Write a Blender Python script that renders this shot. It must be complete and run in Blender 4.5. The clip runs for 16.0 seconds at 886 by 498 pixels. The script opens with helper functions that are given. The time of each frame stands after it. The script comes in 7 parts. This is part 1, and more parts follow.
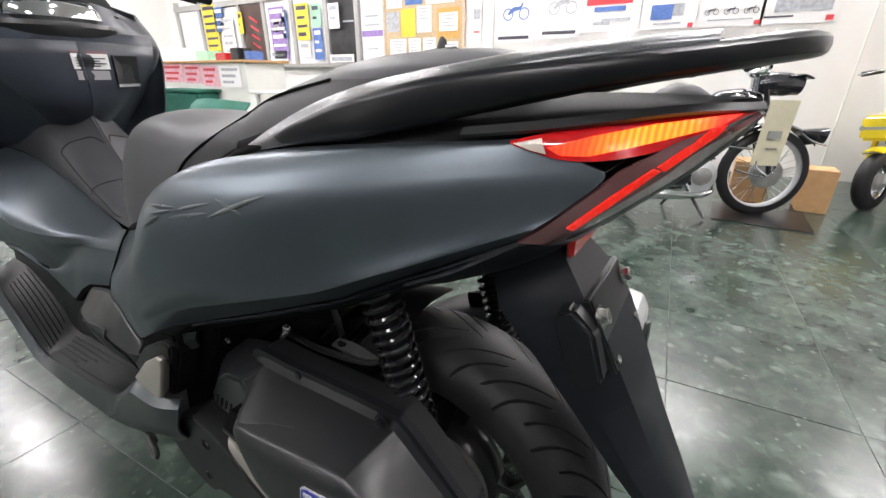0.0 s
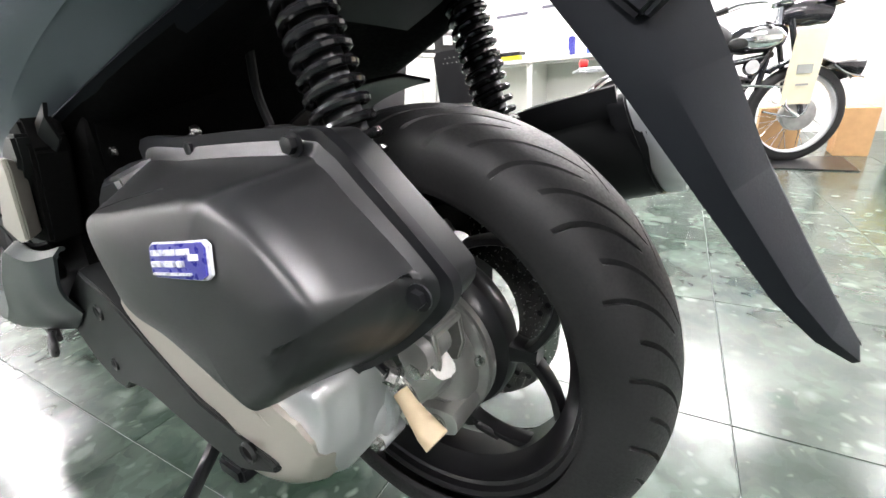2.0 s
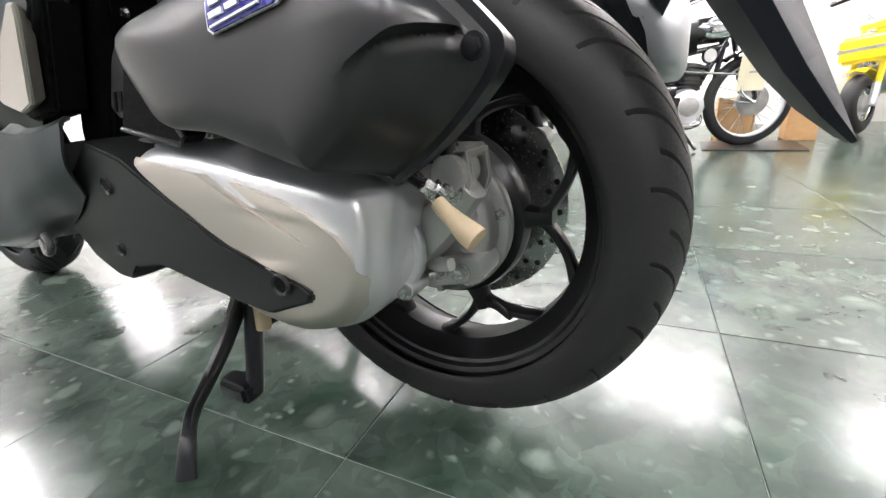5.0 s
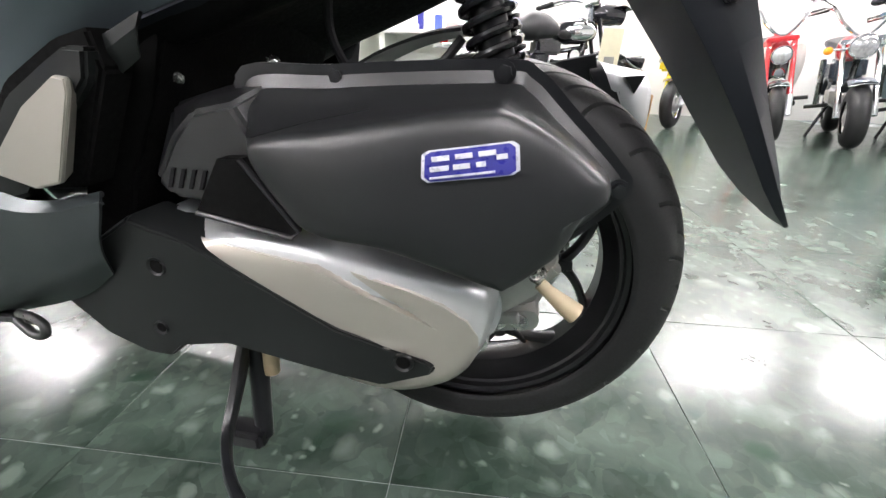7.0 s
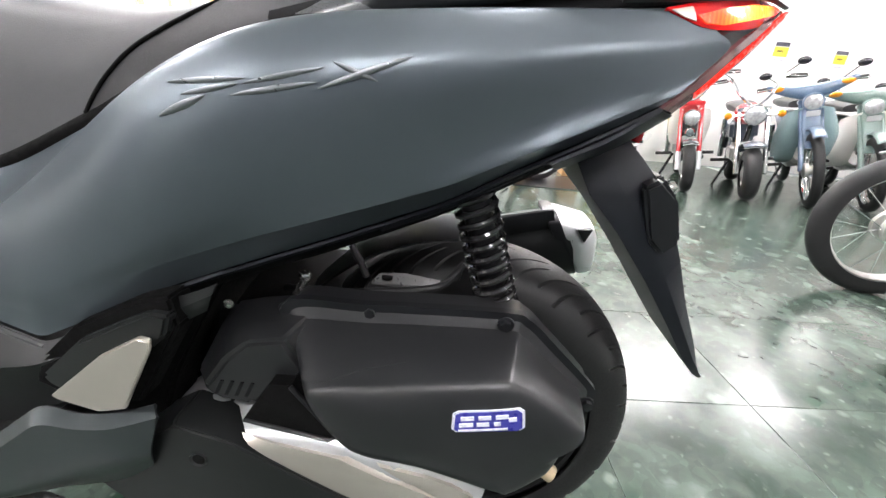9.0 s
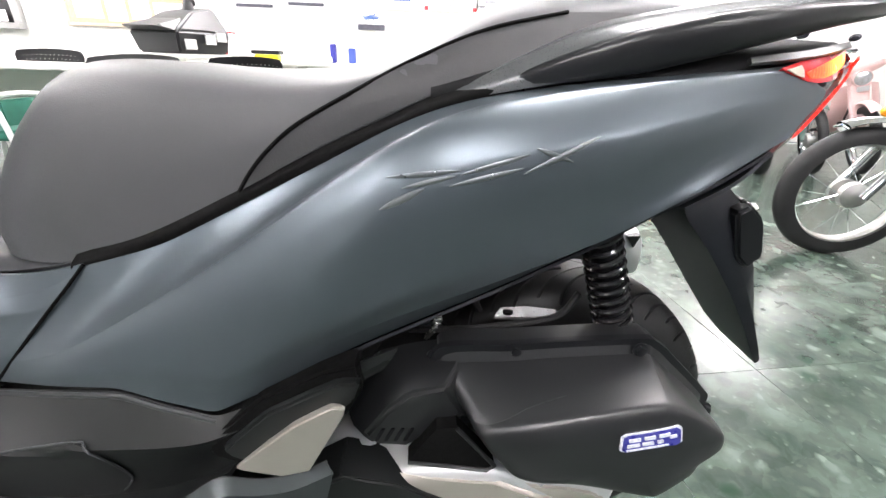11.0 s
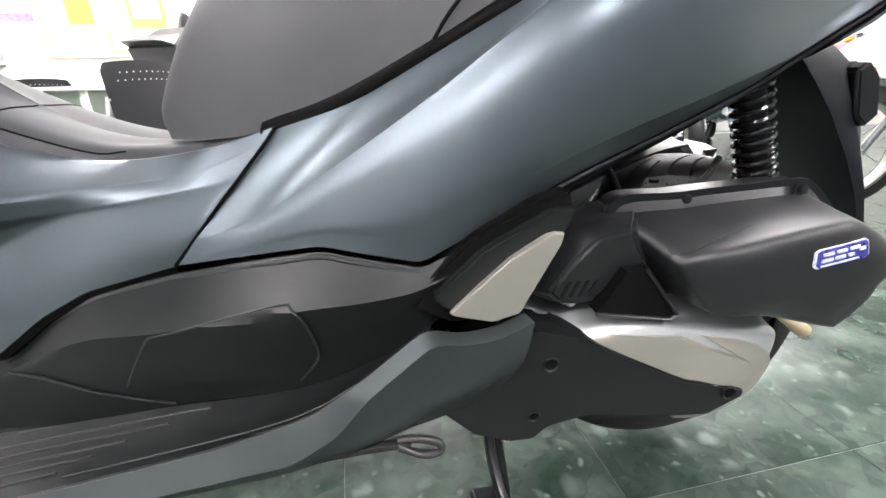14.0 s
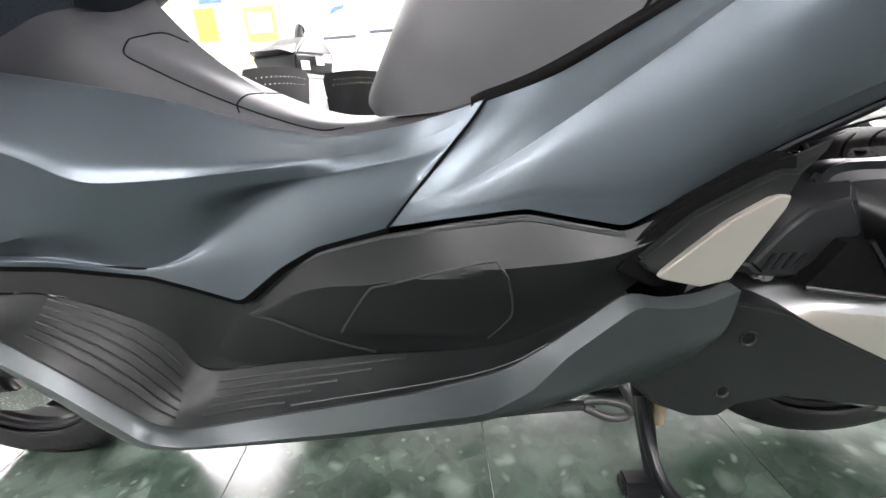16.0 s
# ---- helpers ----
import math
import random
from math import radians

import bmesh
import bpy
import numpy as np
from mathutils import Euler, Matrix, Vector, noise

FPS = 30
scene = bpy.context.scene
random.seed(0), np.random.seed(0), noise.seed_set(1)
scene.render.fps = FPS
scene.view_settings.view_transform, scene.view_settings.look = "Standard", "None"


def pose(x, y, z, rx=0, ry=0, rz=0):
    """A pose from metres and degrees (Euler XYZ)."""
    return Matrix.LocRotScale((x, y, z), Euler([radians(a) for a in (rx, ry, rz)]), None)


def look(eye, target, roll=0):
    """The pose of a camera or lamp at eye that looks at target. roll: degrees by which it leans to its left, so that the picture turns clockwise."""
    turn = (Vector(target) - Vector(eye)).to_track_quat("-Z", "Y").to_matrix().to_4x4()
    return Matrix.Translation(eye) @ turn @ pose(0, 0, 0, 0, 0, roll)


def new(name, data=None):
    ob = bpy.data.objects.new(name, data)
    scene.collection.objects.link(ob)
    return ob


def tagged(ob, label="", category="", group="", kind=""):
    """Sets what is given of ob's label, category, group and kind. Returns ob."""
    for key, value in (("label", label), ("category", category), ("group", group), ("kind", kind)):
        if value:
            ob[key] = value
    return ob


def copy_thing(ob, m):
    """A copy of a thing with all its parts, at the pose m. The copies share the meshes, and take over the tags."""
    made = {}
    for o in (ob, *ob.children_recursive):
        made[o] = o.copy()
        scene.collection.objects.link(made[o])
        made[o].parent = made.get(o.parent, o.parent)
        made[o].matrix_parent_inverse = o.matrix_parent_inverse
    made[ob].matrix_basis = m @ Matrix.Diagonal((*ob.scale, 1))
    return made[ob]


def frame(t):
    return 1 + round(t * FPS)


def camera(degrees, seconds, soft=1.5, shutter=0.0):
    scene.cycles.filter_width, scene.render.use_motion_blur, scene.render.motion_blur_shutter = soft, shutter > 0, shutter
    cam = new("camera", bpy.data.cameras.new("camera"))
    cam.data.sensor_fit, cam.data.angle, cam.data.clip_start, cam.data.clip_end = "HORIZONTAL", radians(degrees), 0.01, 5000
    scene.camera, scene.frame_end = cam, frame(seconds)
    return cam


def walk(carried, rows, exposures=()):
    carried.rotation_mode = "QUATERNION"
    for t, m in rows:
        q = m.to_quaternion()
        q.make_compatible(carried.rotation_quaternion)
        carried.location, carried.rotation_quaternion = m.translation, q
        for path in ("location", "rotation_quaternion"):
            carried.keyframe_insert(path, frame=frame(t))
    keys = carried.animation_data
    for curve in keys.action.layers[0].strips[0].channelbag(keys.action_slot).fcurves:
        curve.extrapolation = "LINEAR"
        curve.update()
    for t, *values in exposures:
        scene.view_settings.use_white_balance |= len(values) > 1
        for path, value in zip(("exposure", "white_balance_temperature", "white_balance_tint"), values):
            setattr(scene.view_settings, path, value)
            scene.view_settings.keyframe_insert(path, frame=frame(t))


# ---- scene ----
cam = camera(93.7, 16.0)
PATH = [
    (0, (0.258, -0.437, 0.811), (-0.721, 1.125, 0.037), 0.3),
    (0.5, (0.265, -0.43, 0.735), (-0.853, 1.064, 0.015), -1.2),
    (0.7, (0.266, -0.422, 0.695), (-0.86, 1.068, -0.019), -1.3),
    (1, (0.252, -0.395, 0.637), (-0.849, 1.114, -0.078), -1.4),
    (1.5, (0.249, -0.374, 0.573), (-0.837, 1.148, -0.137), -2.7),
    (2, (0.25, -0.364, 0.521), (-0.796, 1.181, -0.201), -3.8),
    (2.5, (0.257, -0.357, 0.479), (-0.755, 1.205, -0.252), -4.2),
    (3, (0.267, -0.349, 0.437), (-0.73, 1.23, -0.278), -4.1),
    (3.5, (0.277, -0.346, 0.405), (-0.702, 1.25, -0.298), -3.7),
    (4, (0.271, -0.367, 0.388), (-0.695, 1.238, -0.313), -3.6),
    (4.5, (0.254, -0.4, 0.387), (-0.715, 1.208, -0.302), -3.8),
    (4.7, (0.248, -0.417, 0.389), (-0.717, 1.196, -0.295), -3.8),
    (6.8, (0.079, -0.53, 0.489), (-0.308, 1.254, -0.327), 0.7),
    (7, (0.059, -0.522, 0.506), (-0.269, 1.262, -0.338), 1.2),
    (7.5, (0.027, -0.503, 0.55), (-0.242, 1.272, -0.331), 2.0),
    (8, (0.025, -0.499, 0.607), (-0.1, 1.292, -0.275), 4.3),
    (8.5, (0.009, -0.526, 0.664), (-0.071, 1.294, -0.16), 4.6),
    (9, (-0.011, -0.538, 0.705), (-0.072, 1.307, -0.064), 4.7),
    (9.2, (-0.021, -0.542, 0.723), (-0.077, 1.308, -0.035), 4.9),
    (11.3, (-0.218, -0.543, 0.765), (-0.058, 1.252, -0.103), 1.1),
    (11.5, (-0.234, -0.533, 0.761), (-0.063, 1.251, -0.127), 0.3),
    (12, (-0.278, -0.552, 0.749), (-0.075, 1.243, -0.111), -1.0),
    (12.5, (-0.306, -0.561, 0.725), (-0.06, 1.255, -0.076), -1.4),
    (13, (-0.335, -0.573, 0.699), (-0.065, 1.251, -0.075), -1.0),
    (13.5, (-0.368, -0.591, 0.671), (-0.124, 1.246, -0.081), -1.3),
    (14, (-0.4, -0.597, 0.61), (-0.178, 1.251, -0.12), -1.6),
    (14.5, (-0.427, -0.597, 0.564), (-0.287, 1.267, -0.145), -2.4),
    (15, (-0.459, -0.598, 0.541), (-0.412, 1.28, -0.145), -2.9),
    (15.5, (-0.49, -0.605, 0.551), (-0.562, 1.272, -0.137), -3.6),
    (16, (-0.53, -0.627, 0.589), (-0.648, 1.239, -0.121), -3.8),
]
walk(cam, [(t, look(eye, target, roll)) for t, eye, target, roll in PATH],
     exposures=[(0.0, -0.6), (0.5, 0.0), (1.0, 0.49), (2.0, 0.63), (3.5, 0.58), (4.5, 0.41), (7.0, 0.3), (9.0, 0.34), (11.5, 0.32), (12.5, 0.47), (14.0, 0.58), (16.0, 0.60)])

# ---- light ----
world = bpy.data.worlds.new("world")
scene.world = world
world.use_nodes = True
world.node_tree.nodes["Background"].inputs["Color"].default_value = (0.85, 0.93, 1.0, 1)
world.node_tree.nodes["Background"].inputs["Strength"].default_value = 0.25
LAMP_POWER = 95.0


# ---- materials ----
def material(name, color, rough=0.5, metal=0.0, var=0.12, scale=8.0, bump=0.0, bump_scale=200.0, rough_var=0.1, spec=0.5,
             coat=0.0, color2=None, stain=0.0, emit=None, power=0.0, trans=0.0, alpha=1.0):
    """A procedural surface: base colour varied by two scales of noise, uneven gloss and fine relief."""
    m = bpy.data.materials.new(name)
    m.use_nodes = True
    nt = m.node_tree
    bsdf = nt.nodes["Principled BSDF"]
    link = nt.links.new
    coord = nt.nodes.new("ShaderNodeTexCoord")
    big = nt.nodes.new("ShaderNodeTexNoise")
    big.inputs["Scale"].default_value = scale
    big.inputs["Detail"].default_value = 5
    link(coord.outputs["Object"], big.inputs["Vector"])
    fine = nt.nodes.new("ShaderNodeTexNoise")
    fine.inputs["Scale"].default_value = bump_scale
    fine.inputs["Detail"].default_value = 3
    link(coord.outputs["Object"], fine.inputs["Vector"])
    mix = nt.nodes.new("ShaderNodeMix")
    mix.data_type = "RGBA"
    c = Vector(color)
    lo = c * (1 - var)
    hi = Vector(color2) if color2 else c * (1 + var)
    mix.inputs["A"].default_value = (*lo, 1)
    mix.inputs["B"].default_value = (*[min(v, 1) for v in hi], 1)
    ramp = nt.nodes.new("ShaderNodeMapRange")
    ramp.inputs["From Min"].default_value, ramp.inputs["From Max"].default_value = 0.3, 0.7
    link(big.outputs["Fac"], ramp.inputs["Value"])
    link(ramp.outputs["Result"], mix.inputs["Factor"])
    link(mix.outputs["Result"], bsdf.inputs["Base Color"])
    rr = nt.nodes.new("ShaderNodeMapRange")
    rr.inputs["From Min"].default_value, rr.inputs["From Max"].default_value = 0.3, 0.7
    rr.inputs["To Min"].default_value = max(rough - rough_var, 0.02)
    rr.inputs["To Max"].default_value = min(rough + rough_var, 1)
    link(fine.outputs["Fac"], rr.inputs["Value"])
    link(rr.outputs["Result"], bsdf.inputs["Roughness"])
    bsdf.inputs["Metallic"].default_value = metal
    bsdf.inputs["Specular IOR Level"].default_value = spec
    bsdf.inputs["Coat Weight"].default_value = coat
    bsdf.inputs["Coat Roughness"].default_value = 0.08
    if trans:
        bsdf.inputs["Transmission Weight"].default_value = trans
    if emit:
        bsdf.inputs["Emission Color"].default_value = (*emit, 1)
        bsdf.inputs["Emission Strength"].default_value = power
    if bump:
        b = nt.nodes.new("ShaderNodeBump")
        b.inputs["Strength"].default_value = bump
        b.inputs["Distance"].default_value = 0.0006
        link(fine.outputs["Fac"], b.inputs["Height"])
        link(b.outputs["Normal"], bsdf.inputs["Normal"])
    return m


BODY = material("matte_grey_green_paint", (0.097, 0.116, 0.132), 0.36, 0.66, 0.05, 3, 0.0, 900, 0.008)
SILL = material("satin_grey_paint", (0.047, 0.056, 0.058), 0.34, 0.5, 0.06, 4, 0.03, 900, 0.03)
BLACK = material("black_textured_plastic", (0.009, 0.010, 0.0102), 0.41, 0, 0.15, 12, 0.08, 1400, 0.04, spec=0.34)
GLOSSB = material("satin_black_plastic", (0.009, 0.0095, 0.011), 0.31, 0, 0.1, 8, 0.0, 300, 0.02, spec=0.34)
GREYP = material("dark_grey_grained_plastic", (0.012, 0.0125, 0.0135), 0.35, 0, 0.1, 9, 0.10, 1500, 0.06, spec=0.5)
SEATM = material("charcoal_seat_vinyl", (0.070, 0.071, 0.075), 0.48, 0, 0.10, 6, 0.25, 700, 0.06, spec=0.3)
SEATD = material("black_seat_vinyl", (0.03, 0.03, 0.032), 0.5, 0, 0.1, 6, 0.25, 600, 0.06)
RUBBER = material("tyre_rubber", (0.014, 0.014, 0.0145), 0.55, 0, 0.2, 14, 0.15, 400, 0.1, spec=0.35)
RIMB = material("black_cast_alloy", (0.009, 0.009, 0.010), 0.30, 0.0, 0.15, 10, 0.0, 300, 0.02, spec=0.4)
ALU = material("cast_aluminium", (0.50, 0.50, 0.48), 0.40, 0.85, 0.12, 25, 0.10, 350, 0.04)
ALUD = material("dull_cast_aluminium", (0.36, 0.36, 0.345), 0.5, 0.8, 0.18, 25, 0.12, 350, 0.04)
CHAMP = material("champagne_silver_paint", (0.53, 0.495, 0.445), 0.36, 0.72, 0.05, 6, 0.03, 900, 0.04)
SILVER = material("silver_paint", (0.60, 0.61, 0.62), 0.35, 0.6, 0.06, 6, 0.03, 900, 0.05)
CHROME = material("chrome", (0.85, 0.86, 0.87), 0.07, 1.0, 0.03, 8, 0, 300, 0.02)
STEEL = material("zinc_plated_steel", (0.5, 0.5, 0.48), 0.26, 0.95, 0.08, 60, 0.0, 300, 0.02)
BRASSY = material("yellowed_rubber_cap", (0.42, 0.34, 0.22), 0.55, 0, 0.12, 40, 0.1, 300, 0.06)
REDL = material("red_lens_plastic", (0.55, 0.008, 0.010), 0.14, 0, 0.1, 20, 0, 200, 0.03, coat=0.6)
REDD = material("dark_red_lens", (0.15, 0.06, 0.065), 0.12, 0, 0.1, 20, 0, 200, 0.03, coat=1.0)
CLEARL = material("smoked_clear_lens", (0.35, 0.33, 0.34), 0.12, 0, 0.15, 40, 0.1, 300, 0.03, coat=0.5)
LEDR = material("lit_red_lamp", (0.7, 0.02, 0.01), 0.25, emit=(1.0, 0.02, 0.012), power=0.7)
IVORYL = material("pale_lens", (0.62, 0.52, 0.44), 0.2, 0, 0.05, 20, coat=0.5)
LABELB = material("blue_label_print", (0.035, 0.035, 0.25), 0.3, 0, 0.05, 30)
LABELW = material("silver_label_print", (0.72, 0.73, 0.76), 0.3, 0.2, 0.05, 30)
WHITEP = material("white_paint", (0.8, 0.8, 0.78), 0.5, 0, 0.03, 2, 0.05, 120, 0.06)
DSTEEL = material("dark_painted_steel", (0.05, 0.05, 0.05), 0.35, 0.5, 0.1, 30)
DCHROME = material("dark_chrome", (0.20, 0.215, 0.225), 0.36, 0.75, 0.05, 30)
# near black, hardly any gloss: shade of hollows put into colour; also joints, trim
PITCH = material("near_black_trim_and_shade", (0.004, 0.004, 0.004), 0.8, 0, 0.1, 30, spec=0.08)
RAILG = material("satin_grey_metallic_paint", (0.11, 0.115, 0.118), 0.30, 0.6, 0.06, 5, 0.02, 900, 0.04)
NAVYP = material("blue_black_plastic", (0.028, 0.033, 0.044), 0.30, 0, 0.1, 6, 0.03, 900, 0.05, spec=0.4)
COILB = material("gloss_black_coil", (0.010, 0.010, 0.011), 0.14, 0, 0.1, 20, 0, 300, 0.03)


def lamp_bar():
    """Lit lamp bar: small ribs, red at its front end and amber towards its tip."""
    m = material("lit_tail_lamp_bar", (0.7, 0.05, 0.02), 0.2, emit=(1, .2, 0), power=2.6)
    nt, link = m.node_tree, m.node_tree.links.new
    co = nt.nodes.new("ShaderNodeTexCoord")
    sep = nt.nodes.new("ShaderNodeSeparateXYZ")
    link(co.outputs["Object"], sep.inputs[0])
    span = nt.nodes.new("ShaderNodeMapRange")
    span.inputs["From Min"].default_value, span.inputs["From Max"].default_value = 0.155, 0.262
    link(sep.outputs["X"], span.inputs["Value"])
    ramp = nt.nodes.new("ShaderNodeValToRGB")
    e = ramp.color_ramp.elements
    e[0].position, e[0].color = 0.0, (0.9, 0.01, 0.008, 1)
    e[1].position, e[1].color = 0.55, (1.0, 0.36, 0.02, 1)
    k = e.new(0.3)
    k.color = (1.0, 0.07, 0.01, 1)
    k = e.new(0.85)
    k.color = (1.0, 0.30, 0.02, 1)
    k = e.new(1.0)
    k.color = (0.95, 0.02, 0.01, 1)
    link(span.outputs[0], ramp.inputs["Fac"])
    wave = nt.nodes.new("ShaderNodeTexWave")
    wave.inputs["Scale"].default_value = 75
    wave.inputs["Distortion"].default_value = 1.0
    link(co.outputs["Object"], wave.inputs["Vector"])
    mix = nt.nodes.new("ShaderNodeMix")
    mix.data_type = "RGBA"
    mix.blend_type = "MULTIPLY"
    mix.inputs["Factor"].default_value = 0.45
    link(ramp.outputs["Color"], mix.inputs["A"])
    link(wave.outputs["Color"], mix.inputs["B"])
    link(mix.outputs["Result"], nt.nodes["Principled BSDF"].inputs["Emission Color"])
    return m


LEDX = lamp_bar()
MATTB = material("matt_black_plastic", (0.008, 0.008, 0.009), 0.65, 0, 0.1, 8, 0.05, 900, 0.05, spec=0.15)
FENDM = material("blue_black_mudguard_plastic", (0.009, 0.0105, 0.0135), 0.5, 0, 0.12, 10, 0.12, 1200, 0.05, spec=0.15)
TUNM = material("grained_dark_grey_plastic", (0.040, 0.041, 0.045), 0.5, 0, 0.1, 9, 0.15, 1500, 0.06, spec=0.3)
# a lighter grey than the panels, for thin lines along their edges
EDGEG = material("light_grey_plastic_edge", (0.032, 0.034, 0.036), 0.38, 0, 0.2, 20, 0.05, 600, 0.05)


# ---- modelling tools ----
YC = -0.035  # the scooter's middle plane


def cr(pts, n, ends=True):
    """A smooth curve through pts, as n points evenly spaced along it."""
    p = [Vector(q) for q in pts]
    if len(p) == 2:
        return [p[0].lerp(p[1], i / (n - 1)) for i in range(n)]
    p = [p[0] * 2 - p[1]] + p + [p[-1] * 2 - p[-2]]
    dense = []
    for i in range(1, len(p) - 2):
        a, b, c, d = p[i - 1:i + 3]
        for k in range(12):
            t = k / 12
            dense.append(0.5 * ((2 * b) + (c - a) * t + (2 * a - 5 * b + 4 * c - d) * t * t + (3 * b - a - 3 * c + d) * t ** 3))
    dense.append(p[-2])
    cum = [0.0]
    for a, b in zip(dense, dense[1:]):
        cum.append(cum[-1] + (b - a).length)
    out, j = [], 0
    for i in range(n):
        s = cum[-1] * i / (n - 1)
        while j < len(cum) - 2 and cum[j + 1] < s:
            j += 1
        w = (s - cum[j]) / max(cum[j + 1] - cum[j], 1e-9)
        out.append(dense[j].lerp(dense[j + 1], min(max(w, 0), 1)))
    return out


def across(col, sub):
    """Smooth points through one column of rail points, sub to a span."""
    p = [col[0] * 2 - col[1]] + col + [col[-1] * 2 - col[-2]]
    out = []
    for i in range(1, len(p) - 2):
        a, b, c, d = p[i - 1:i + 3]
        for k in range(sub):
            t = k / sub
            out.append(0.5 * ((2 * b) + (c - a) * t + (2 * a - 5 * b + 4 * c - d) * t * t + (3 * b - a - 3 * c + d) * t ** 3))
    out.append(p[-2])
    return out


def soft_line(pts, blur=.010, n=90):
    """Straight runs through pts with small rounded corners, as n points."""
    p = [Vector(q) for q in pts]
    cum = [0.0]
    for a, b in zip(p, p[1:]):
        cum.append(cum[-1] + (b - a).length)

    def at(d):
        d = min(max(d, 0.0), cum[-1])
        j = 0
        while j < len(cum) - 2 and cum[j + 1] < d:
            j += 1
        return p[j].lerp(p[j + 1], (d - cum[j]) / max(cum[j + 1] - cum[j], 1e-9))
    out = []
    for i in range(n):
        d = cum[-1] * i / (n - 1)
        w = min(blur, d, cum[-1] - d)
        out.append(tuple(sum((at(d + w * k / 4) for k in range(-4, 5)), Vector()) / 9))
    return out


def by_x(pts, n, blur=0.0):
    """A curve through pts as n points at even steps of x; blur evens it out along its length."""
    d = cr(pts, 500)
    x0, x1 = d[0].x, d[-1].x
    out, j = [], 0
    for i in range(n):
        x = x0 + (x1 - x0) * i / (n - 1)
        while j < len(d) - 2 and (d[j + 1].x - x) * (x1 - x0) < 0:
            j += 1
        w = min(max((x - d[j].x) / (d[j + 1].x - d[j].x or 1e-9), 0), 1)
        out.append(d[j].lerp(d[j + 1], w))
    k = int(blur * (n - 1) / abs(x1 - x0))
    for _ in range(3 if k else 0):
        old = out[:]
        for i in range(1, n - 1):
            w = min(k, i, n - 1 - i)
            out[i] = sum(old[i - w:i + w + 1], Vector()) / (2 * w + 1)
    return out


def fair(grid, fixed, rounds, hold=False):
    """Takes small waves out of a grid of points, holding its border and the columns named in fixed."""
    nu, nv = len(grid), len(grid[0])
    for r in range(rounds * 2):
        k = .5 if r % 2 == 0 else -.52
        old = [row[:] for row in grid]
        for i in range(1, nu - 1):
            for j in range(nv):
                if hold and j in (0, nv - 1):
                    continue
                if j in (0, nv - 1) or j in fixed:
                    d = (old[i - 1][j] + old[i + 1][j]) / 2 - old[i][j]
                else:
                    d = (old[i - 1][j] + old[i + 1][j] + old[i][j - 1] + old[i][j + 1]) / 4 - old[i][j]
                grid[i][j] = old[i][j] + d * k
    return grid


def skin(loops, per=5, sub=4, crease=()):
    """A closed, softly rounded solid through loops of equal count; the last loop is closed by a flat cap."""
    fine = []
    for lp in loops:
        n = len(lp)
        q = [Vector(v) for v in lp]
        row = []
        for i in range(n):
            a, b, c, d = q[i - 1], q[i], q[(i + 1) % n], q[(i + 2) % n]
            for k in range(per):
                t = k / per
                row.append(0.5 * ((2 * b) + (c - a) * t + (2 * a - 5 * b + 4 * c - d) * t * t + (3 * b - a - 3 * c + d) * t ** 3))
        fine.append(row)
    cuts = [0, *crease, len(loops) - 1]
    m = len(fine[0])
    bm = bmesh.new()
    cols = []
    for i in range(m):
        pts = [f[i] for f in fine]
        out = []
        for a, b in zip(cuts, cuts[1:]):
            seg = across(pts[a:b + 1], sub)
            out += seg if not out else seg[1:]
        cols.append([bm.verts.new(v) for v in out])
    for i in range(m):
        a, b = cols[i], cols[(i + 1) % m]
        for k in range(len(a) - 1):
            bm.faces.new((a[k], b[k], b[k + 1], a[k + 1]))
    bm.faces.new([c[0] for c in cols])
    bm.faces.new([c[-1] for c in cols])
    bmesh.ops.recalc_face_normals(bm, faces=bm.faces)
    return bm


def loft(rails, nu=36, sub=4, thick=0.003, crease=(), rounds=0, hold=False, inward=False):
    """A sheet through rails, given thickness; it breaks sharply along the rails named in crease."""
    rs = [list(r) if len(r) == nu and isinstance(r[0], Vector) else cr(r, nu) for r in rails]
    bm = bmesh.new()
    cuts = [0, *crease, len(rs) - 1]

    def column(i):
        pts = [r[i] for r in rs]
        out = []
        for a, b in zip(cuts, cuts[1:]):
            seg = across(pts[a:b + 1], sub)
            out += seg if not out else seg[1:]
        return out
    pts = [column(i) for i in range(nu)]
    if rounds:
        pts = fair(pts, [c * sub for c in crease], rounds, hold)
    grid = [[bm.verts.new(v) for v in row] for row in pts]
    for a, b in zip(grid, grid[1:]):
        for i in range(len(a) - 1):
            bm.faces.new((a[i], b[i], b[i + 1], a[i + 1]))
    if inward:
        back = [[bm.verts.new(v + Vector((0, thick, 0))) for v in row] for row in pts]
        for a, b in zip(back, back[1:]):
            for i in range(len(a) - 1):
                bm.faces.new((a[i], a[i + 1], b[i + 1], b[i]))
        rim = [r[0] for r in grid] + grid[-1][1:] + [r[-1] for r in grid[::-1]][1:] + grid[0][::-1][1:-1]
        rim2 = [r[0] for r in back] + back[-1][1:] + [r[-1] for r in back[::-1]][1:] + back[0][::-1][1:-1]
        for k in range(len(rim)):
            q = (k + 1) % len(rim)
            bm.faces.new((rim[k], rim2[k], rim2[q], rim[q]))
    bmesh.ops.recalc_face_normals(bm, faces=bm.faces)
    if thick and not inward:
        bmesh.ops.solidify(bm, geom=list(bm.faces), thickness=thick)
    return bm


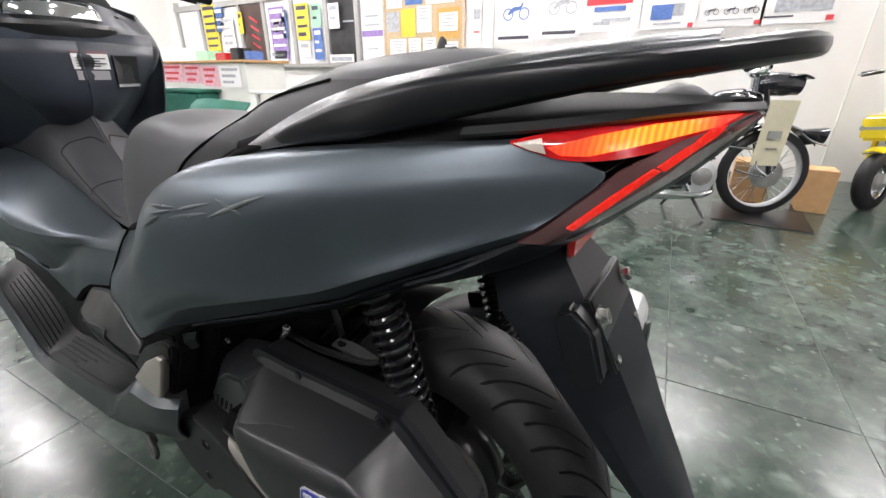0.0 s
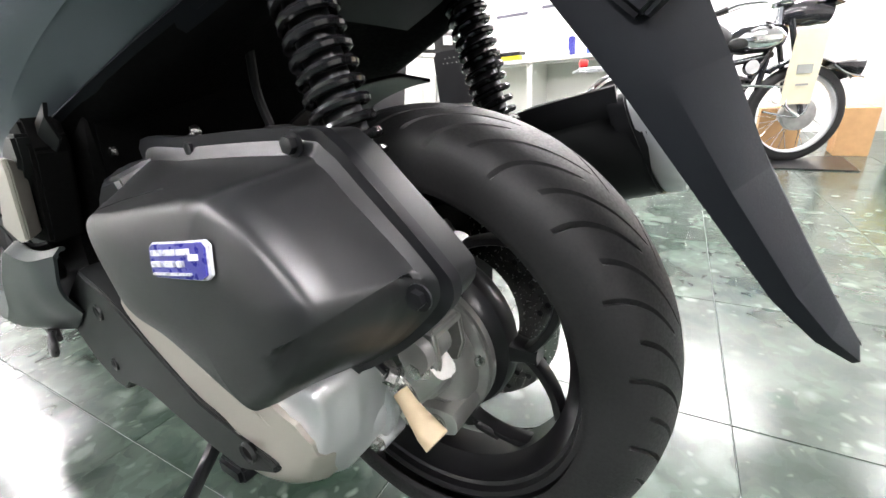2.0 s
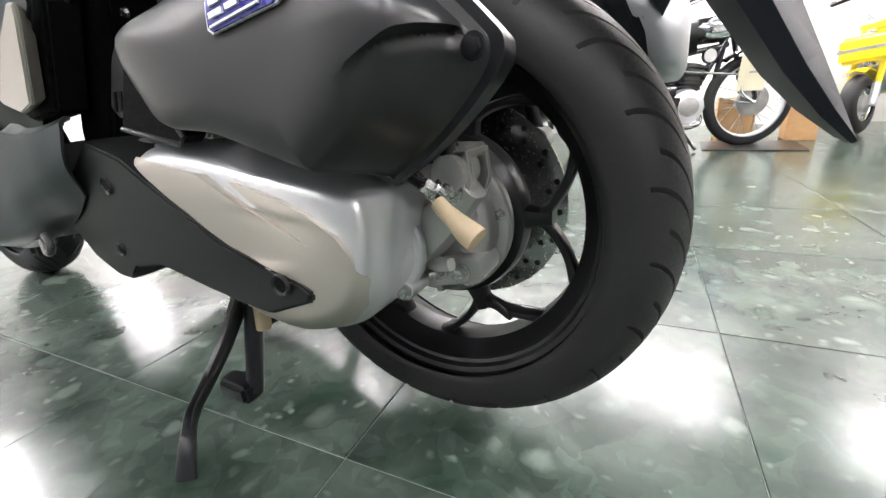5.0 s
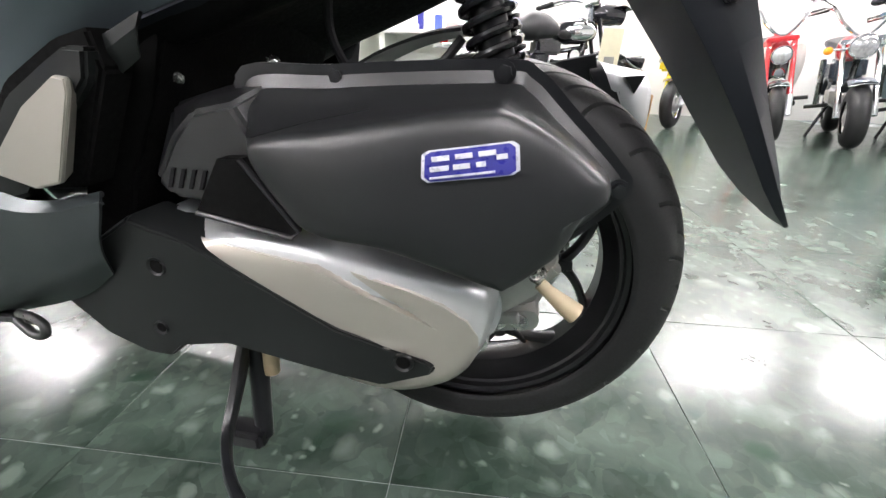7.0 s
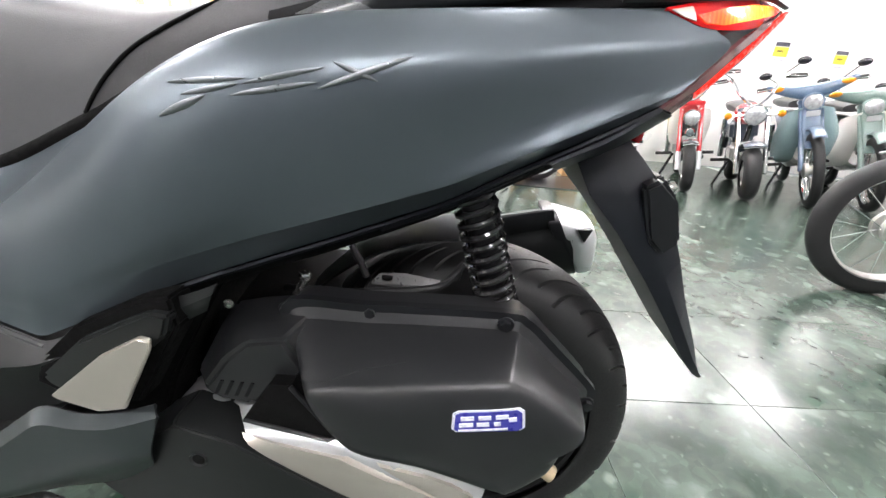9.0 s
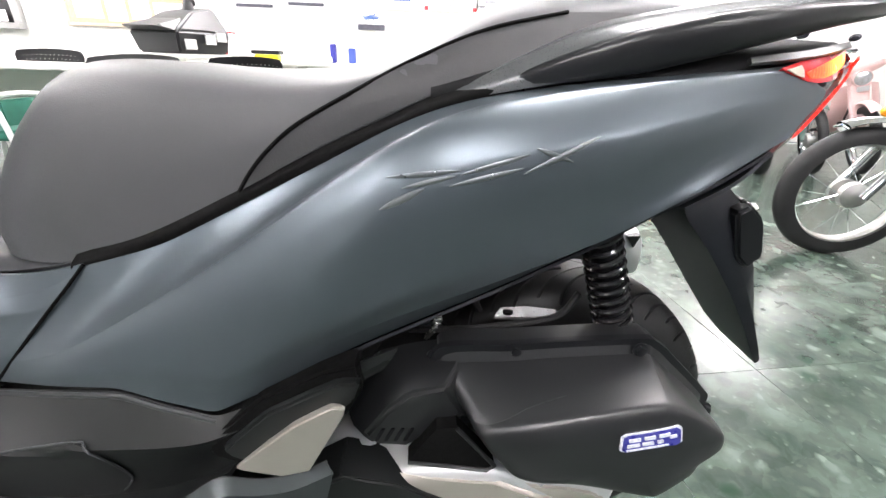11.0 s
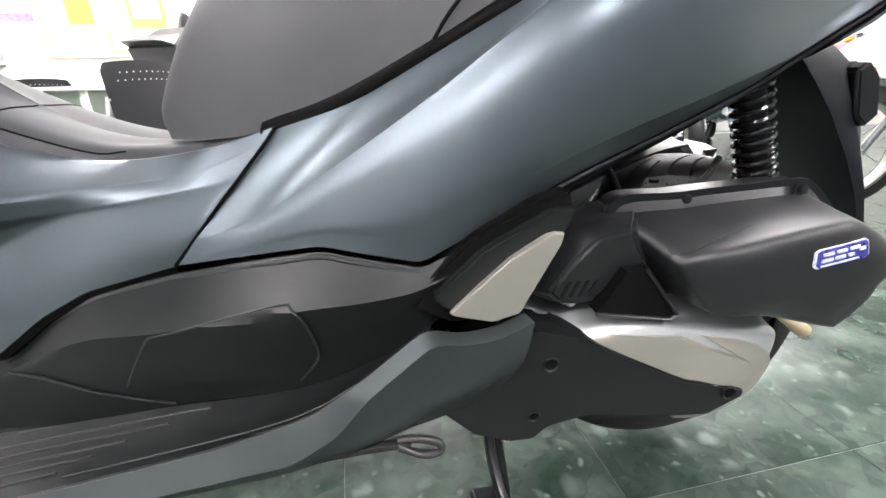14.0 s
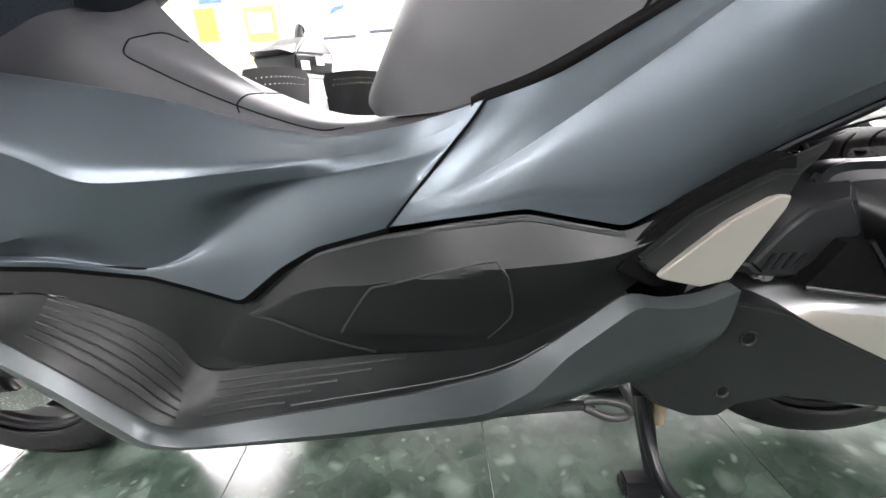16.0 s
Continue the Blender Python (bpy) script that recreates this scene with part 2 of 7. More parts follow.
def tube(path, r, n=10, closed=False, steps=None):
    """A round bar along path; r is a radius or a list of radii."""
    pts = cr(path, steps) if steps else [Vector(p) for p in path]
    m = len(pts)
    rad = [r] * m if not isinstance(r, (list, tuple)) else [r[min(int(i / (m - 1) * (len(r) - 1)), len(r) - 2)] * (1 - (i / (m - 1) * (len(r) - 1)) % 1 if i < m - 1 else 0) + r[min(int(i / (m - 1) * (len(r) - 1)) + 1, len(r) - 1)] * ((i / (m - 1) * (len(r) - 1)) % 1 if i < m - 1 else 1) for i in range(m)]
    bm = bmesh.new()
    rings, ref = [], None
    for i, p in enumerate(pts):
        d = (pts[(i + 1) % m] - pts[i - 1]) if closed else (pts[min(i + 1, m - 1)] - pts[max(i - 1, 0)])
        d.normalize()
        if ref is None:
            ref = d.orthogonal().normalized()
        u = (ref - d * ref.dot(d)).normalized()
        ref = u
        v = d.cross(u)
        rings.append([bm.verts.new(p + (u * math.cos(2 * math.pi * k / n) + v * math.sin(2 * math.pi * k / n)) * rad[i]) for k in range(n)])
    pairs = list(zip(rings, rings[1:])) + ([(rings[-1], rings[0])] if closed else [])
    for a, b in pairs:
        for k in range(n):
            bm.faces.new((a[k], a[(k + 1) % n], b[(k + 1) % n], b[k]))
    if not closed:
        bm.faces.new(rings[0][::-1])
        bm.faces.new(rings[-1])
    return bm


def bar(path, sizes, n=12, up=(0, 0, 1), steps=24, power=3.0):
    """A bar of rounded, changing section along path; sizes are (width, height) pairs along it."""
    pts = cr(path, steps)
    bm = bmesh.new()
    rings = []
    for i, p in enumerate(pts):
        d = (pts[min(i + 1, steps - 1)] - pts[max(i - 1, 0)]).normalized()
        s = Vector(up).cross(d).normalized()
        w = d.cross(s)
        f = i / (steps - 1) * (len(sizes) - 1)
        j = min(int(f), len(sizes) - 2)
        a, b = (sizes[j][k] * (1 - f + j) + sizes[j + 1][k] * (f - j) for k in (0, 1))
        ring = []
        for k in range(n):
            c, q = math.cos(2 * math.pi * k / n), math.sin(2 * math.pi * k / n)
            x = math.copysign(abs(c) ** (2 / power), c) * a / 2
            y = math.copysign(abs(q) ** (2 / power), q) * b / 2
            ring.append(bm.verts.new(p + s * x + w * y))
        rings.append(ring)
    for a, b in zip(rings, rings[1:]):
        for k in range(n):
            bm.faces.new((a[k], a[(k + 1) % n], b[(k + 1) % n], b[k]))
    bm.faces.new(rings[0][::-1])
    bm.faces.new(rings[-1])
    return bm


def rings(loops, bevel=0.0, seg=2):
    """A solid skinned over closed loops of equal count."""
    bm = bmesh.new()
    vs = [[bm.verts.new(p) for p in lp] for lp in loops]
    n = len(vs[0])
    for a, b in zip(vs, vs[1:]):
        for k in range(n):
            bm.faces.new((a[k], a[(k + 1) % n], b[(k + 1) % n], b[k]))
    bm.faces.new(vs[0][::-1])
    bm.faces.new(vs[-1])
    bmesh.ops.recalc_face_normals(bm, faces=bm.faces)
    if bevel:
        bmesh.ops.bevel(bm, geom=list(bm.edges), offset=bevel, segments=seg, affect="EDGES", clamp_overlap=True)
    return bm


def slab(outline, y0, y1, bevel=0.003, seg=2, inset=0.0):
    """An outline in the x-z plane pushed out from y0 to y1, the y1 face drawn in by inset."""
    c = Vector((sum(p[0] for p in outline), sum(p[1] for p in outline))) / len(outline)

    def pull(p):
        d = c - Vector(p)
        return Vector(p) + d.normalized() * inset
    return rings([[(p[0], y0, p[1]) for p in outline], [(pull(p)[0], y1, pull(p)[1]) for p in outline]], bevel, seg)


def box(x0, x1, y0, y1, z0, z1, bevel=0.004, seg=2):
    return rings([[(x0, y0, z0), (x1, y0, z0), (x1, y1, z0), (x0, y1, z0)], [(x0, y0, z1), (x1, y0, z1), (x1, y1, z1), (x0, y1, z1)]], bevel, seg)


def spin(profile, center, n=48, axis="y", a0=0.0, a1=2 * math.pi):
    """A solid of revolution: profile is (radius, offset along the axis) pairs."""
    bm = bmesh.new()
    full = abs(a1 - a0 - 2 * math.pi) < 1e-6
    cols = []
    for i in range(n if full else n + 1):
        a = a0 + (a1 - a0) * i / n
        col = []
        for r, h in profile:
            c, s = r * math.cos(a), r * math.sin(a)
            v = {"y": (c, h, s), "x": (h, c, s), "z": (c, s, h)}[axis]
            col.append(bm.verts.new(Vector(center) + Vector(v)))
        cols.append(col)
    for i in range(len(cols) if full else len(cols) - 1):
        a, b = cols[i], cols[(i + 1) % len(cols)]
        for k in range(len(profile) - 1):
            bm.faces.new((a[k], b[k], b[k + 1], a[k + 1]))
    bmesh.ops.remove_doubles(bm, verts=bm.verts, dist=1e-5)
    bmesh.ops.recalc_face_normals(bm, faces=bm.faces)
    return bm


def ball(center, r, squash=(1, 1, 1), seg=16):
    bm = bmesh.new()
    bmesh.ops.create_uvsphere(bm, u_segments=seg, v_segments=seg // 2 + 2, radius=r)
    bmesh.ops.scale(bm, vec=squash, verts=bm.verts)
    bmesh.ops.translate(bm, vec=center, verts=bm.verts)
    return bm


def bolt(center, r=0.007, h=0.006, way=(0, -1, 0)):
    """A hexagon head on a washer."""
    w = Vector(way).normalized()
    c = Vector(center)
    bm = tube([c, c + w * h * 0.25], r * 1.45, 16)
    b2 = tube([c + w * h * 0.25, c + w * h, c + w * h * 1.05], [r, r, r * 0.8], 6)
    return join(bm, b2)


def join(*bms):
    """One mesh of several bmeshes."""
    out = bms[0]
    for b in bms[1:]:
        me = bpy.data.meshes.new("tmp")
        b.to_mesh(me)
        b.free()
        out.from_mesh(me)
        bpy.data.meshes.remove(me)
    return out


def moved(bm, m):
    bmesh.ops.transform(bm, matrix=m, verts=bm.verts)
    return bm


def flipped(bm):
    """A copy mirrored over the scooter's middle plane."""
    b = bm.copy()
    for v in b.verts:
        v.co.y = 2 * YC - v.co.y
    bmesh.ops.reverse_faces(b, faces=b.faces)
    return b


def drape(outline, target, off=0.0015, thick=0.0012, res=0.012):
    """A patch with an x-z outline laid on the outer (low y) side of target."""
    from mathutils.bvhtree import BVHTree
    tree = BVHTree.FromBMesh(target)
    bm = bmesh.new()
    f = bm.faces.new([bm.verts.new((p[0], 0, p[1])) for p in outline])
    lo = [min(p[k] for p in outline) for k in (0, 1)]
    hi = [max(p[k] for p in outline) for k in (0, 1)]
    for k, ax in ((0, Vector((1, 0, 0))), (1, Vector((0, 0, 1)))):
        q = lo[k] + res
        while q < hi[k] - res * 0.3:
            co = ax * q
            bmesh.ops.bisect_plane(bm, geom=list(bm.verts) + list(bm.edges) + list(bm.faces), plane_co=co, plane_no=ax)
            q += res
    last = None
    for v in bm.verts:
        hit = tree.ray_cast(Vector((v.co.x, -2, v.co.z)), Vector((0, 1, 0)))
        if hit[0] is None:
            hit = tree.find_nearest(Vector((v.co.x, -0.25 if last is None else last, v.co.z)))
        last = hit[0].y
        v.co.y = hit[0].y - off
    for fc in bm.faces:
        fc.normal_update()
        if fc.normal.y > 0:
            fc.normal_flip()
    bmesh.ops.solidify(bm, geom=list(bm.faces), thickness=thick)
    return bm


def mesh(name, bm, mat, smooth=True, angle=35):
    me = bpy.data.meshes.new(name)
    bmesh.ops.recalc_face_normals(bm, faces=bm.faces)
    bm.to_mesh(me)
    bm.free()
    me.materials.append(mat)
    if smooth:
        me.shade_smooth()
        me.set_sharp_from_angle(angle=radians(angle))
    return me


def part(name, bm, mat, parent, label="", angle=35):
    """One mesh under a thing or a part."""
    ob = new(name, mesh(name, bm, mat, True, angle))
    ob.parent = parent
    if parent.data is None:
        ob.matrix_parent_inverse = parent.matrix_basis.inverted()
    return tagged(ob, label)


def thing(name, label, category, at=(0, 0, 0), group="", kind=""):
    """An empty at the base of a thing, which parents its parts."""
    ob = new(name)
    ob.location = at
    ob.empty_display_size = 0.1
    ob.matrix_basis = Matrix.Translation(at)
    return tagged(ob, label, category, group, kind)


def solo(name, bm, mat, label, category, group="", kind="", angle=35):
    """A thing that is one mesh."""
    return tagged(new(name, mesh(name, bm, mat, True, angle)), label, category, group, kind)


def both(name, bm, mat, parent, label="", angle=35):
    """The same part on both flanks of the scooter."""
    other = flipped(bm)
    a = part(name, bm, mat, parent, label, angle)
    part(name, other, mat, parent, label, angle)
    return a

from mathutils.bvhtree import BVHTree


# ---- the scooter ----
scooter = thing("scooter", "matte grey-green scooter on its centre stand on the green floor", "scooter", (-0.6, YC, 0))
WX, WZ, WR = 0.014, 0.2695, 0.240  # rear axle and tyre radius
FX, FZ = -1.30, 0.250             # front axle

# tail side cowl
R0 = [(-.505, -.174, .576), (-.43, -.172, .598), (-.384, -.172, .623), (-.278, -.172, .679), (-.18, -.169, .726), (-.083, -.166, .746), (.015, -.162, .757), (.116, -.151, .766), (.165, -.142, .770)]
R1 = [(-.592, -.190, .478), (-.555, -.199, .486), (-.520, -.206, .502), (-.433, -.215, .556), (-.352, -.223, .608), (-.295, -.234, .650), (-.234, -.245, .697), (-.170, -.237, .731), (-.10, -.224, .744), (.0, -.200, .753), (.1, -.168, .761), (.172, -.145, .764)]
R4 = [(-.618, -.188, .451), (-.545, -.212, .465), (-.470, -.228, .476), (-.43, -.236, .468), (-.378, -.243, .458), (-.285, -.246, .502), (-.207, -.244, .536), (-.13, -.238, .574), (-.054, -.224, .606), (.022, -.200, .634), (.105, -.176, .668), (.150, -.156, .694)]
E4 = R4[:5] + [(-.330, -.240, .481), (-.285, -.235, .505), (-.222, -.222, .530), (-.122, -.203, .566), (-.06, -.188, .5885), (-.02, -.180, .6045), (.034, -.174, .634), (.105, -.166, .671), (.150, -.155, .695)]
NC = 130
c0, c1 = by_x(R0, NC, .02), by_x(R1, NC, .035)
c01 = [(a + b) / 2 - Vector((0, 0, .006 * math.sin(math.pi * k / (NC - 1)) ** 2)) for k, (a, b) in enumerate(zip(c0, c1))]
c4 = by_x(soft_line(E4[:6], .008, 60) + E4[6:], NC)
swell = by_x([(-.60, 0, 0), (-.50, .003, 0), (-.40, .007, 0), (-.30, .015, 0), (-.20, .027, 0), (-.10, .031, 0), (.0, .025, 0), (.10, .012, 0), (.18, .0, 0)], NC)
tail = [max((k / (NC - 1) - .70) / .30, 0) ** 2 for k in range(NC)]
c2 = [a.lerp(b, .30) - Vector((0, w.y * .92, 0)) + Vector((.036, .010, .002)) * e for a, b, w, e in zip(c1, c4, swell, tail)]
c3 = [a.lerp(b, .66) - Vector((0, w.y, 0)) + Vector((.022, .004, .003)) * e for a, b, w, e in zip(c1, c4, swell, tail)]
brk = [min(max((p.x + .28) / .26, 0), 1) for p in c3]
c38 = [a.lerp(b, .52) - Vector((0, .0165 * e * min(max((.17 - a.x) / .10, .3), 1), .0)) for a, b, e in zip(c3, c4, brk)]
c39 = [a.lerp(b, .14) for a, b in zip(c38, c4)]
soft = [.10 + .38 * min(max((p.x + .32) / .24, 0), 1) for p in c1]
c1a = [a.lerp(b, w) for a, b, w in zip(c1, c01, soft)]
c1b = [a.lerp(b, w) for a, b, w in zip(c1, c2, soft)]
cowl = loft([c0, c01, c1a, c1b, c2, c3, c38, c39, c4], NC, 6, 0.004, rounds=4, hold=True, inward=True)
cowl_shape = cowl.copy()
both("tail_cowl", cowl, BODY, scooter, "matte grey-green tail side cowl", 30)
both("cowl_seam", tube([(x, y - .0012, z) for x, y, z in ((-.505, -.174, .578), (-.521, -.180, .558), (-.555, -.184, .521), (-.590, -.187, .482), (-.618, -.188, .451))], .0017, 8, steps=24), PITCH, scooter, "dark joint between the cowls")
# dark strip over the cowl's lower rim, put there as its underside shade
both("cowl_lip", loft([[(x, y - .0015, z - .001) for x, y, z in E4[6:]], [(x, y + .012, z - .010) for x, y, z in E4[6:]]], 30, 3, 0.003), FENDM, scooter)
# under-edge of the cowl and the inner mudguard above the wheel; shade put into the near-black colour
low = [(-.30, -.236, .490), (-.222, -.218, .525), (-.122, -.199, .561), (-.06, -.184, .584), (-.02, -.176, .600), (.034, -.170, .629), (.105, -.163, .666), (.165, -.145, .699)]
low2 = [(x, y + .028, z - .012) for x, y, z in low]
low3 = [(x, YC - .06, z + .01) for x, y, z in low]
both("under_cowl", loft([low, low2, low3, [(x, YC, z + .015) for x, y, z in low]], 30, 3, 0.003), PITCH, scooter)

# side cover in front of the seam
F0 = [(-.507, -.173, .578), (-.56, -.165, .562), (-.62, -.148, .552), (-.695, -.130, .547), (-.773, -.128, .565), (-.848, -.128, .593), (-.93, -.130, .614), (-1.057, -.135, .641), (-1.12, -.15, .65)]
F1 = [(-.514, -.1755, .568), (-.55, -.171, .547), (-.60, -.170, .533), (-.66, -.174, .527), (-.705, -.187, .5255), (-.757, -.207, .5245), (-.822, -.220, .5225), (-.895, -.229, .523), (-.922, -.232, .528), (-.955, -.236, .551), (-1.01, -.244, .578), (-1.10, -.26, .615)]
G1 = [(-.525, -.1785, .553), (-.545, -.1775, .536), (-.567, -.177, .5265), (-.60, -.178, .523), (-.65, -.180, .516), (-.708, -.1835, .510), (-.760, -.202, .508), (-.825, -.215, .4995), (-.905, -.222, .490), (-.99, -.229, .474), (-1.09, -.238, .455)]
F2 = [(-.536, -.1800, .541), (-.565, -.1795, .516), (-.62, -.1805, .508), (-.70, -.1825, .502), (-.755, -.184, .492), (-.804, -.189, .463), (-.853, -.193, .436), (-.893, -.198, .420), (-.93, -.203, .428), (-1.0, -.209, .444), (-1.09, -.216, .450)]
F3 = [(-.620, -.188, .450), (-.702, -.195, .433), (-.746, -.198, .411), (-.800, -.201, .372), (-.85, -.203, .393), (-.897, -.205, .411), (-1.0, -.212, .430), (-1.08, -.218, .437)]
both("cowl_backing", tube([(x, y + .009, z - .001) for x, y, z in soft_line(F3, .008)], .009, 8), PITCH, scooter)
f0, f1, g1 = by_x(F0, NC, .03), by_x(soft_line(F1, .016), NC), by_x(soft_line(G1, .010), NC)
rise = [math.sin(math.pi * min(max(k - NC * .26, 0) / (NC * .3), 1) / 2) for k in range(NC)]
f03 = [a.lerp(b, .45) + Vector((0, -.004, .004)) * r for a, b, r in zip(f0, f1, rise)]
f07 = [a.lerp(b, .82) + Vector((0, -.005, .0045)) * r for a, b, r in zip(f0, f1, rise)]
f2, f3 = by_x(soft_line(F2, .016), NC), by_x(soft_line(F3, .008), NC)
f25 = [a.lerp(b, .5) + Vector((0, -.0025, 0)) for a, b in zip(f2, f3)]
edge = [.45 - .33 * min(max((-.68 - p.x) / .06, 0), 1) for p in f1]
f1a = [a.lerp(b, w) for a, b, w in zip(f1, f07, edge)]
f1b = [a.lerp(b, w) for a, b, w in zip(f1, g1, edge)]
both("front_side_cowl", loft([f0, f03, f07, f1a, f1b, g1, f2, f25, f3], NC, 5, 0.004, crease=(5,), rounds=2, hold=True, inward=True), BODY, scooter, "matte grey-green front side cowl", 30)

# black lower side panel with its lid
P0 = [(-.80, -.186, .364), (-.746, -.186, .404), (-.702, -.189, .427), (-.618, -.191, .444), (-.545, -.211, .459), (-.470, -.226, .470), (-.43, -.234, .462), (-.378, -.242, .452), (-.335, -.244, .471), (-.285, -.244, .496), (-.207, -.242, .530)]
P1 = [(-.775, -.196, .364), (-.70, -.219, .393), (-.627, -.238, .405), (-.5, -.250, .421), (-.42, -.256, .429), (-.37, -.255, .440), (-.30, -.248, .474), (-.212, -.243, .520)]
P2 = [(-.82, -.197, .338), (-.70, -.215, .350), (-.6, -.226, .362), (-.5, -.233, .375), (-.42, -.244, .398), (-.365, -.247, .425), (-.30, -.245, .462), (-.217, -.240, .510)]
P3 = [(-.868, -.202, .280), (-.773, -.203, .285), (-.64, -.206, .297), (-.513, -.210, .306), (-.43, -.225, .344), (-.372, -.240, .388), (-.31, -.240, .445), (-.222, -.236, .500)]
pan = loft([soft_line(P0, .008), P1, P2, P3], 110, 6, 0.003, crease=(1,), rounds=8, hold=True)
pan_shape = pan.copy()
both("lower_side_panel", pan, BLACK, scooter, "black textured lower side panel", 14)
both("panel_lip", tube([(x, y - .0015, z - .004) for x, y, z in soft_line(P0[:8], .008)], .0032, 8), EDGEG, scooter, "lighter grey edge of the side panel")
lid = [(-.680, .335), (-.660, .365), (-.635, .398), (-.622, .404), (-.515, .427), (-.500, .425), (-.490, .408), (-.485, .362), (-.498, .338), (-.511, .322)]
hatch = part("hatch", drape(lid, pan_shape, 0.0030, 0.002, 0.01), BLACK, scooter, "flush black inspection hatch")
tree_p = BVHTree.FromBMesh(pan_shape)
seam = []
for q in cr([(x, 0, z) for x, z in lid], 60):
    h = tree_p.ray_cast(Vector((q.x, -2, q.z)), Vector((0, 1, 0)))
    seam.append((q.x, h[0].y - .003, q.z))
part("hatch_edge", tube(seam, .0012, 6), EDGEG, hatch)
joint = []
for x, z in ((-.800, .364), (-.76, .349), (-.72, .332), (-.68, .315), (-.645, .301)):
    h = tree_p.find_nearest(Vector((x, -.21, z)))
    joint.append(h[0] + Vector((0, -.002, 0)))
both("panel_joint", tube(joint, .0016, 8, steps=20), GREYP, scooter)
# panel forward of it, down to the footboard
Q1 = [(-.64, -.206, .310), (-.75, -.203, .292), (-.866, -.204, .282), (-.893, -.206, .324), (-.95, -.208, .366), (-1.02, -.21, .395), (-1.08, -.214, .402)]
Q0 = [(-.64, -.207, .318), (-.70, -.205, .340), (-.795, -.188, .368), (-.85, -.193, .389), (-.897, -.198, .407), (-1.0, -.204, .426), (-1.08, -.21, .433)]
both("leg_panel", loft([Q0, Q1], 30, 4, 0.003), BLACK, scooter)

# footboard and sill
I = [(-.372, -.240, .388), (-.43, -.225, .344), (-.513, -.210, .305), (-.64, -.206, .296), (-.773, -.203, .284), (-.85, -.204, .276), (-.876, -.205, .290), (-.893, -.206, .324), (-.93, -.208, .356), (-1.02, -.21, .393), (-1.1, -.215, .40)]
O = [(-.378, -.262, .396), (-.436, -.263, .350), (-.493, -.263, .311), (-.591, -.263, .283), (-.763, -.263, .254), (-.87, -.263, .236), (-.905, -.264, .246), (-.945, -.265, .285), (-.985, -.266, .325), (-1.035, -.266, .368), (-1.075, -.266, .39)]
foot = loft([I, [tuple((Vector(a) + Vector(b)) / 2 - Vector((0, 0, .004))) for a, b in zip(I, O)], O], 60, 4, 0.004)
foot_top = foot.copy()
board = both("footboard", foot, BLACK, scooter, "black ribbed footboard")
tree_f = BVHTree.FromBMesh(foot_top)


def on_board(x, y):
    h = tree_f.ray_cast(Vector((x, y, 1.0)), Vector((0, 0, -1)))
    return h[0].z if h[0] is not None else 0.27


for k, (x0, x1, y) in enumerate([(-.845, -.61, -.214), (-.845, -.65, -.222), (-.85, -.69, -.230), (-.85, -.72, -.238), (-.855, -.75, -.247), (-.74, -.45, -.252)]):
    line = [(x0 + (x1 - x0) * i / 10, y, on_board(x0 + (x1 - x0) * i / 10, y) + .0012) for i in range(11)]
    both("rib", tube(line, 0.0013, 6), BLACK, board)
for k in range(6):
    y = -.214 - k * .0075
    line = [(x, y, on_board(x, y) + .0012) for x in (-.885, -.905, -.93, -.96, -.99, -1.02)]
    both("rib", tube(line, 0.0013, 6), BLACK, board)
O2 = [(-.279, -.250, .397), (-.31, -.258, .389), (-.345, -.262, .387)] + O
S = [(-.272, -.258, .392), (-.31, -.269, .383), (-.345, -.272, .382), (-.371, -.274, .389), (-.437, -.277, .336), (-.470, -.277, .297), (-.518, -.277, .269), (-.682, -.277, .246), (-.865, -.277, .229), (-.905, -.277, .236), (-.945, -.277, .275), (-.985, -.277, .314), (-1.05, -.277, .368)]
B1 = [(-.282, -.262, .355), (-.315, -.268, .340), (-.36, -.270, .325), (-.41, -.272, .295), (-.470, -.270, .268), (-.53, -.268, .250), (-.682, -.266, .230), (-.865, -.264, .214), (-.925, -.266, .217), (-.965, -.27, .262), (-1.0, -.27, .30), (-1.06, -.27, .36)]
B = [(-.295, -.250, .322), (-.325, -.250, .300), (-.36, -.248, .284), (-.43, -.246, .262), (-.49, -.242, .245), (-.6, -.238, .226), (-.76, -.238, .212), (-.90, -.242, .202), (-.945, -.25, .212), (-.985, -.255, .262), (-1.03, -.258, .31), (-1.07, -.26, .35)]
both("sill", loft([soft_line(O2, .012), soft_line(S, .012), soft_line(B1, .02), B], 100, 4, 0.003, crease=(1,)), SILL, scooter, "satin grey floor sill")
la, lb = soft_line(O2, .012, 100), soft_line(S, .012, 100)
ledge = [(Vector(a), Vector(b)) for a, b in zip(la, lb) if a[0] < -.50]
both("sill_ledge", loft([[a.lerp(b, k) + Vector((0, -.0008, .0012)) for a, b in ledge] for k in (.16, .80)], 80, 1, .0008), BLACK, scooter, "black strip along the sill")
both("sill_edge", tube(soft_line(O2, .012), .0024, 8), EDGEG, scooter, "lighter grey rounded sill edge")
both("sill_edge", tube(soft_line(S, .012), .0016, 8), SILL, scooter)
belly = [[(x, y + .01, z + .004) for x, y, z in B], [(x, YC - .1, z - .005) for x, y, z in B], [(x, YC, z - .01) for x, y, z in B]]
both("belly_pan", loft(belly, 30, 3, 0.003), BLACK, scooter)

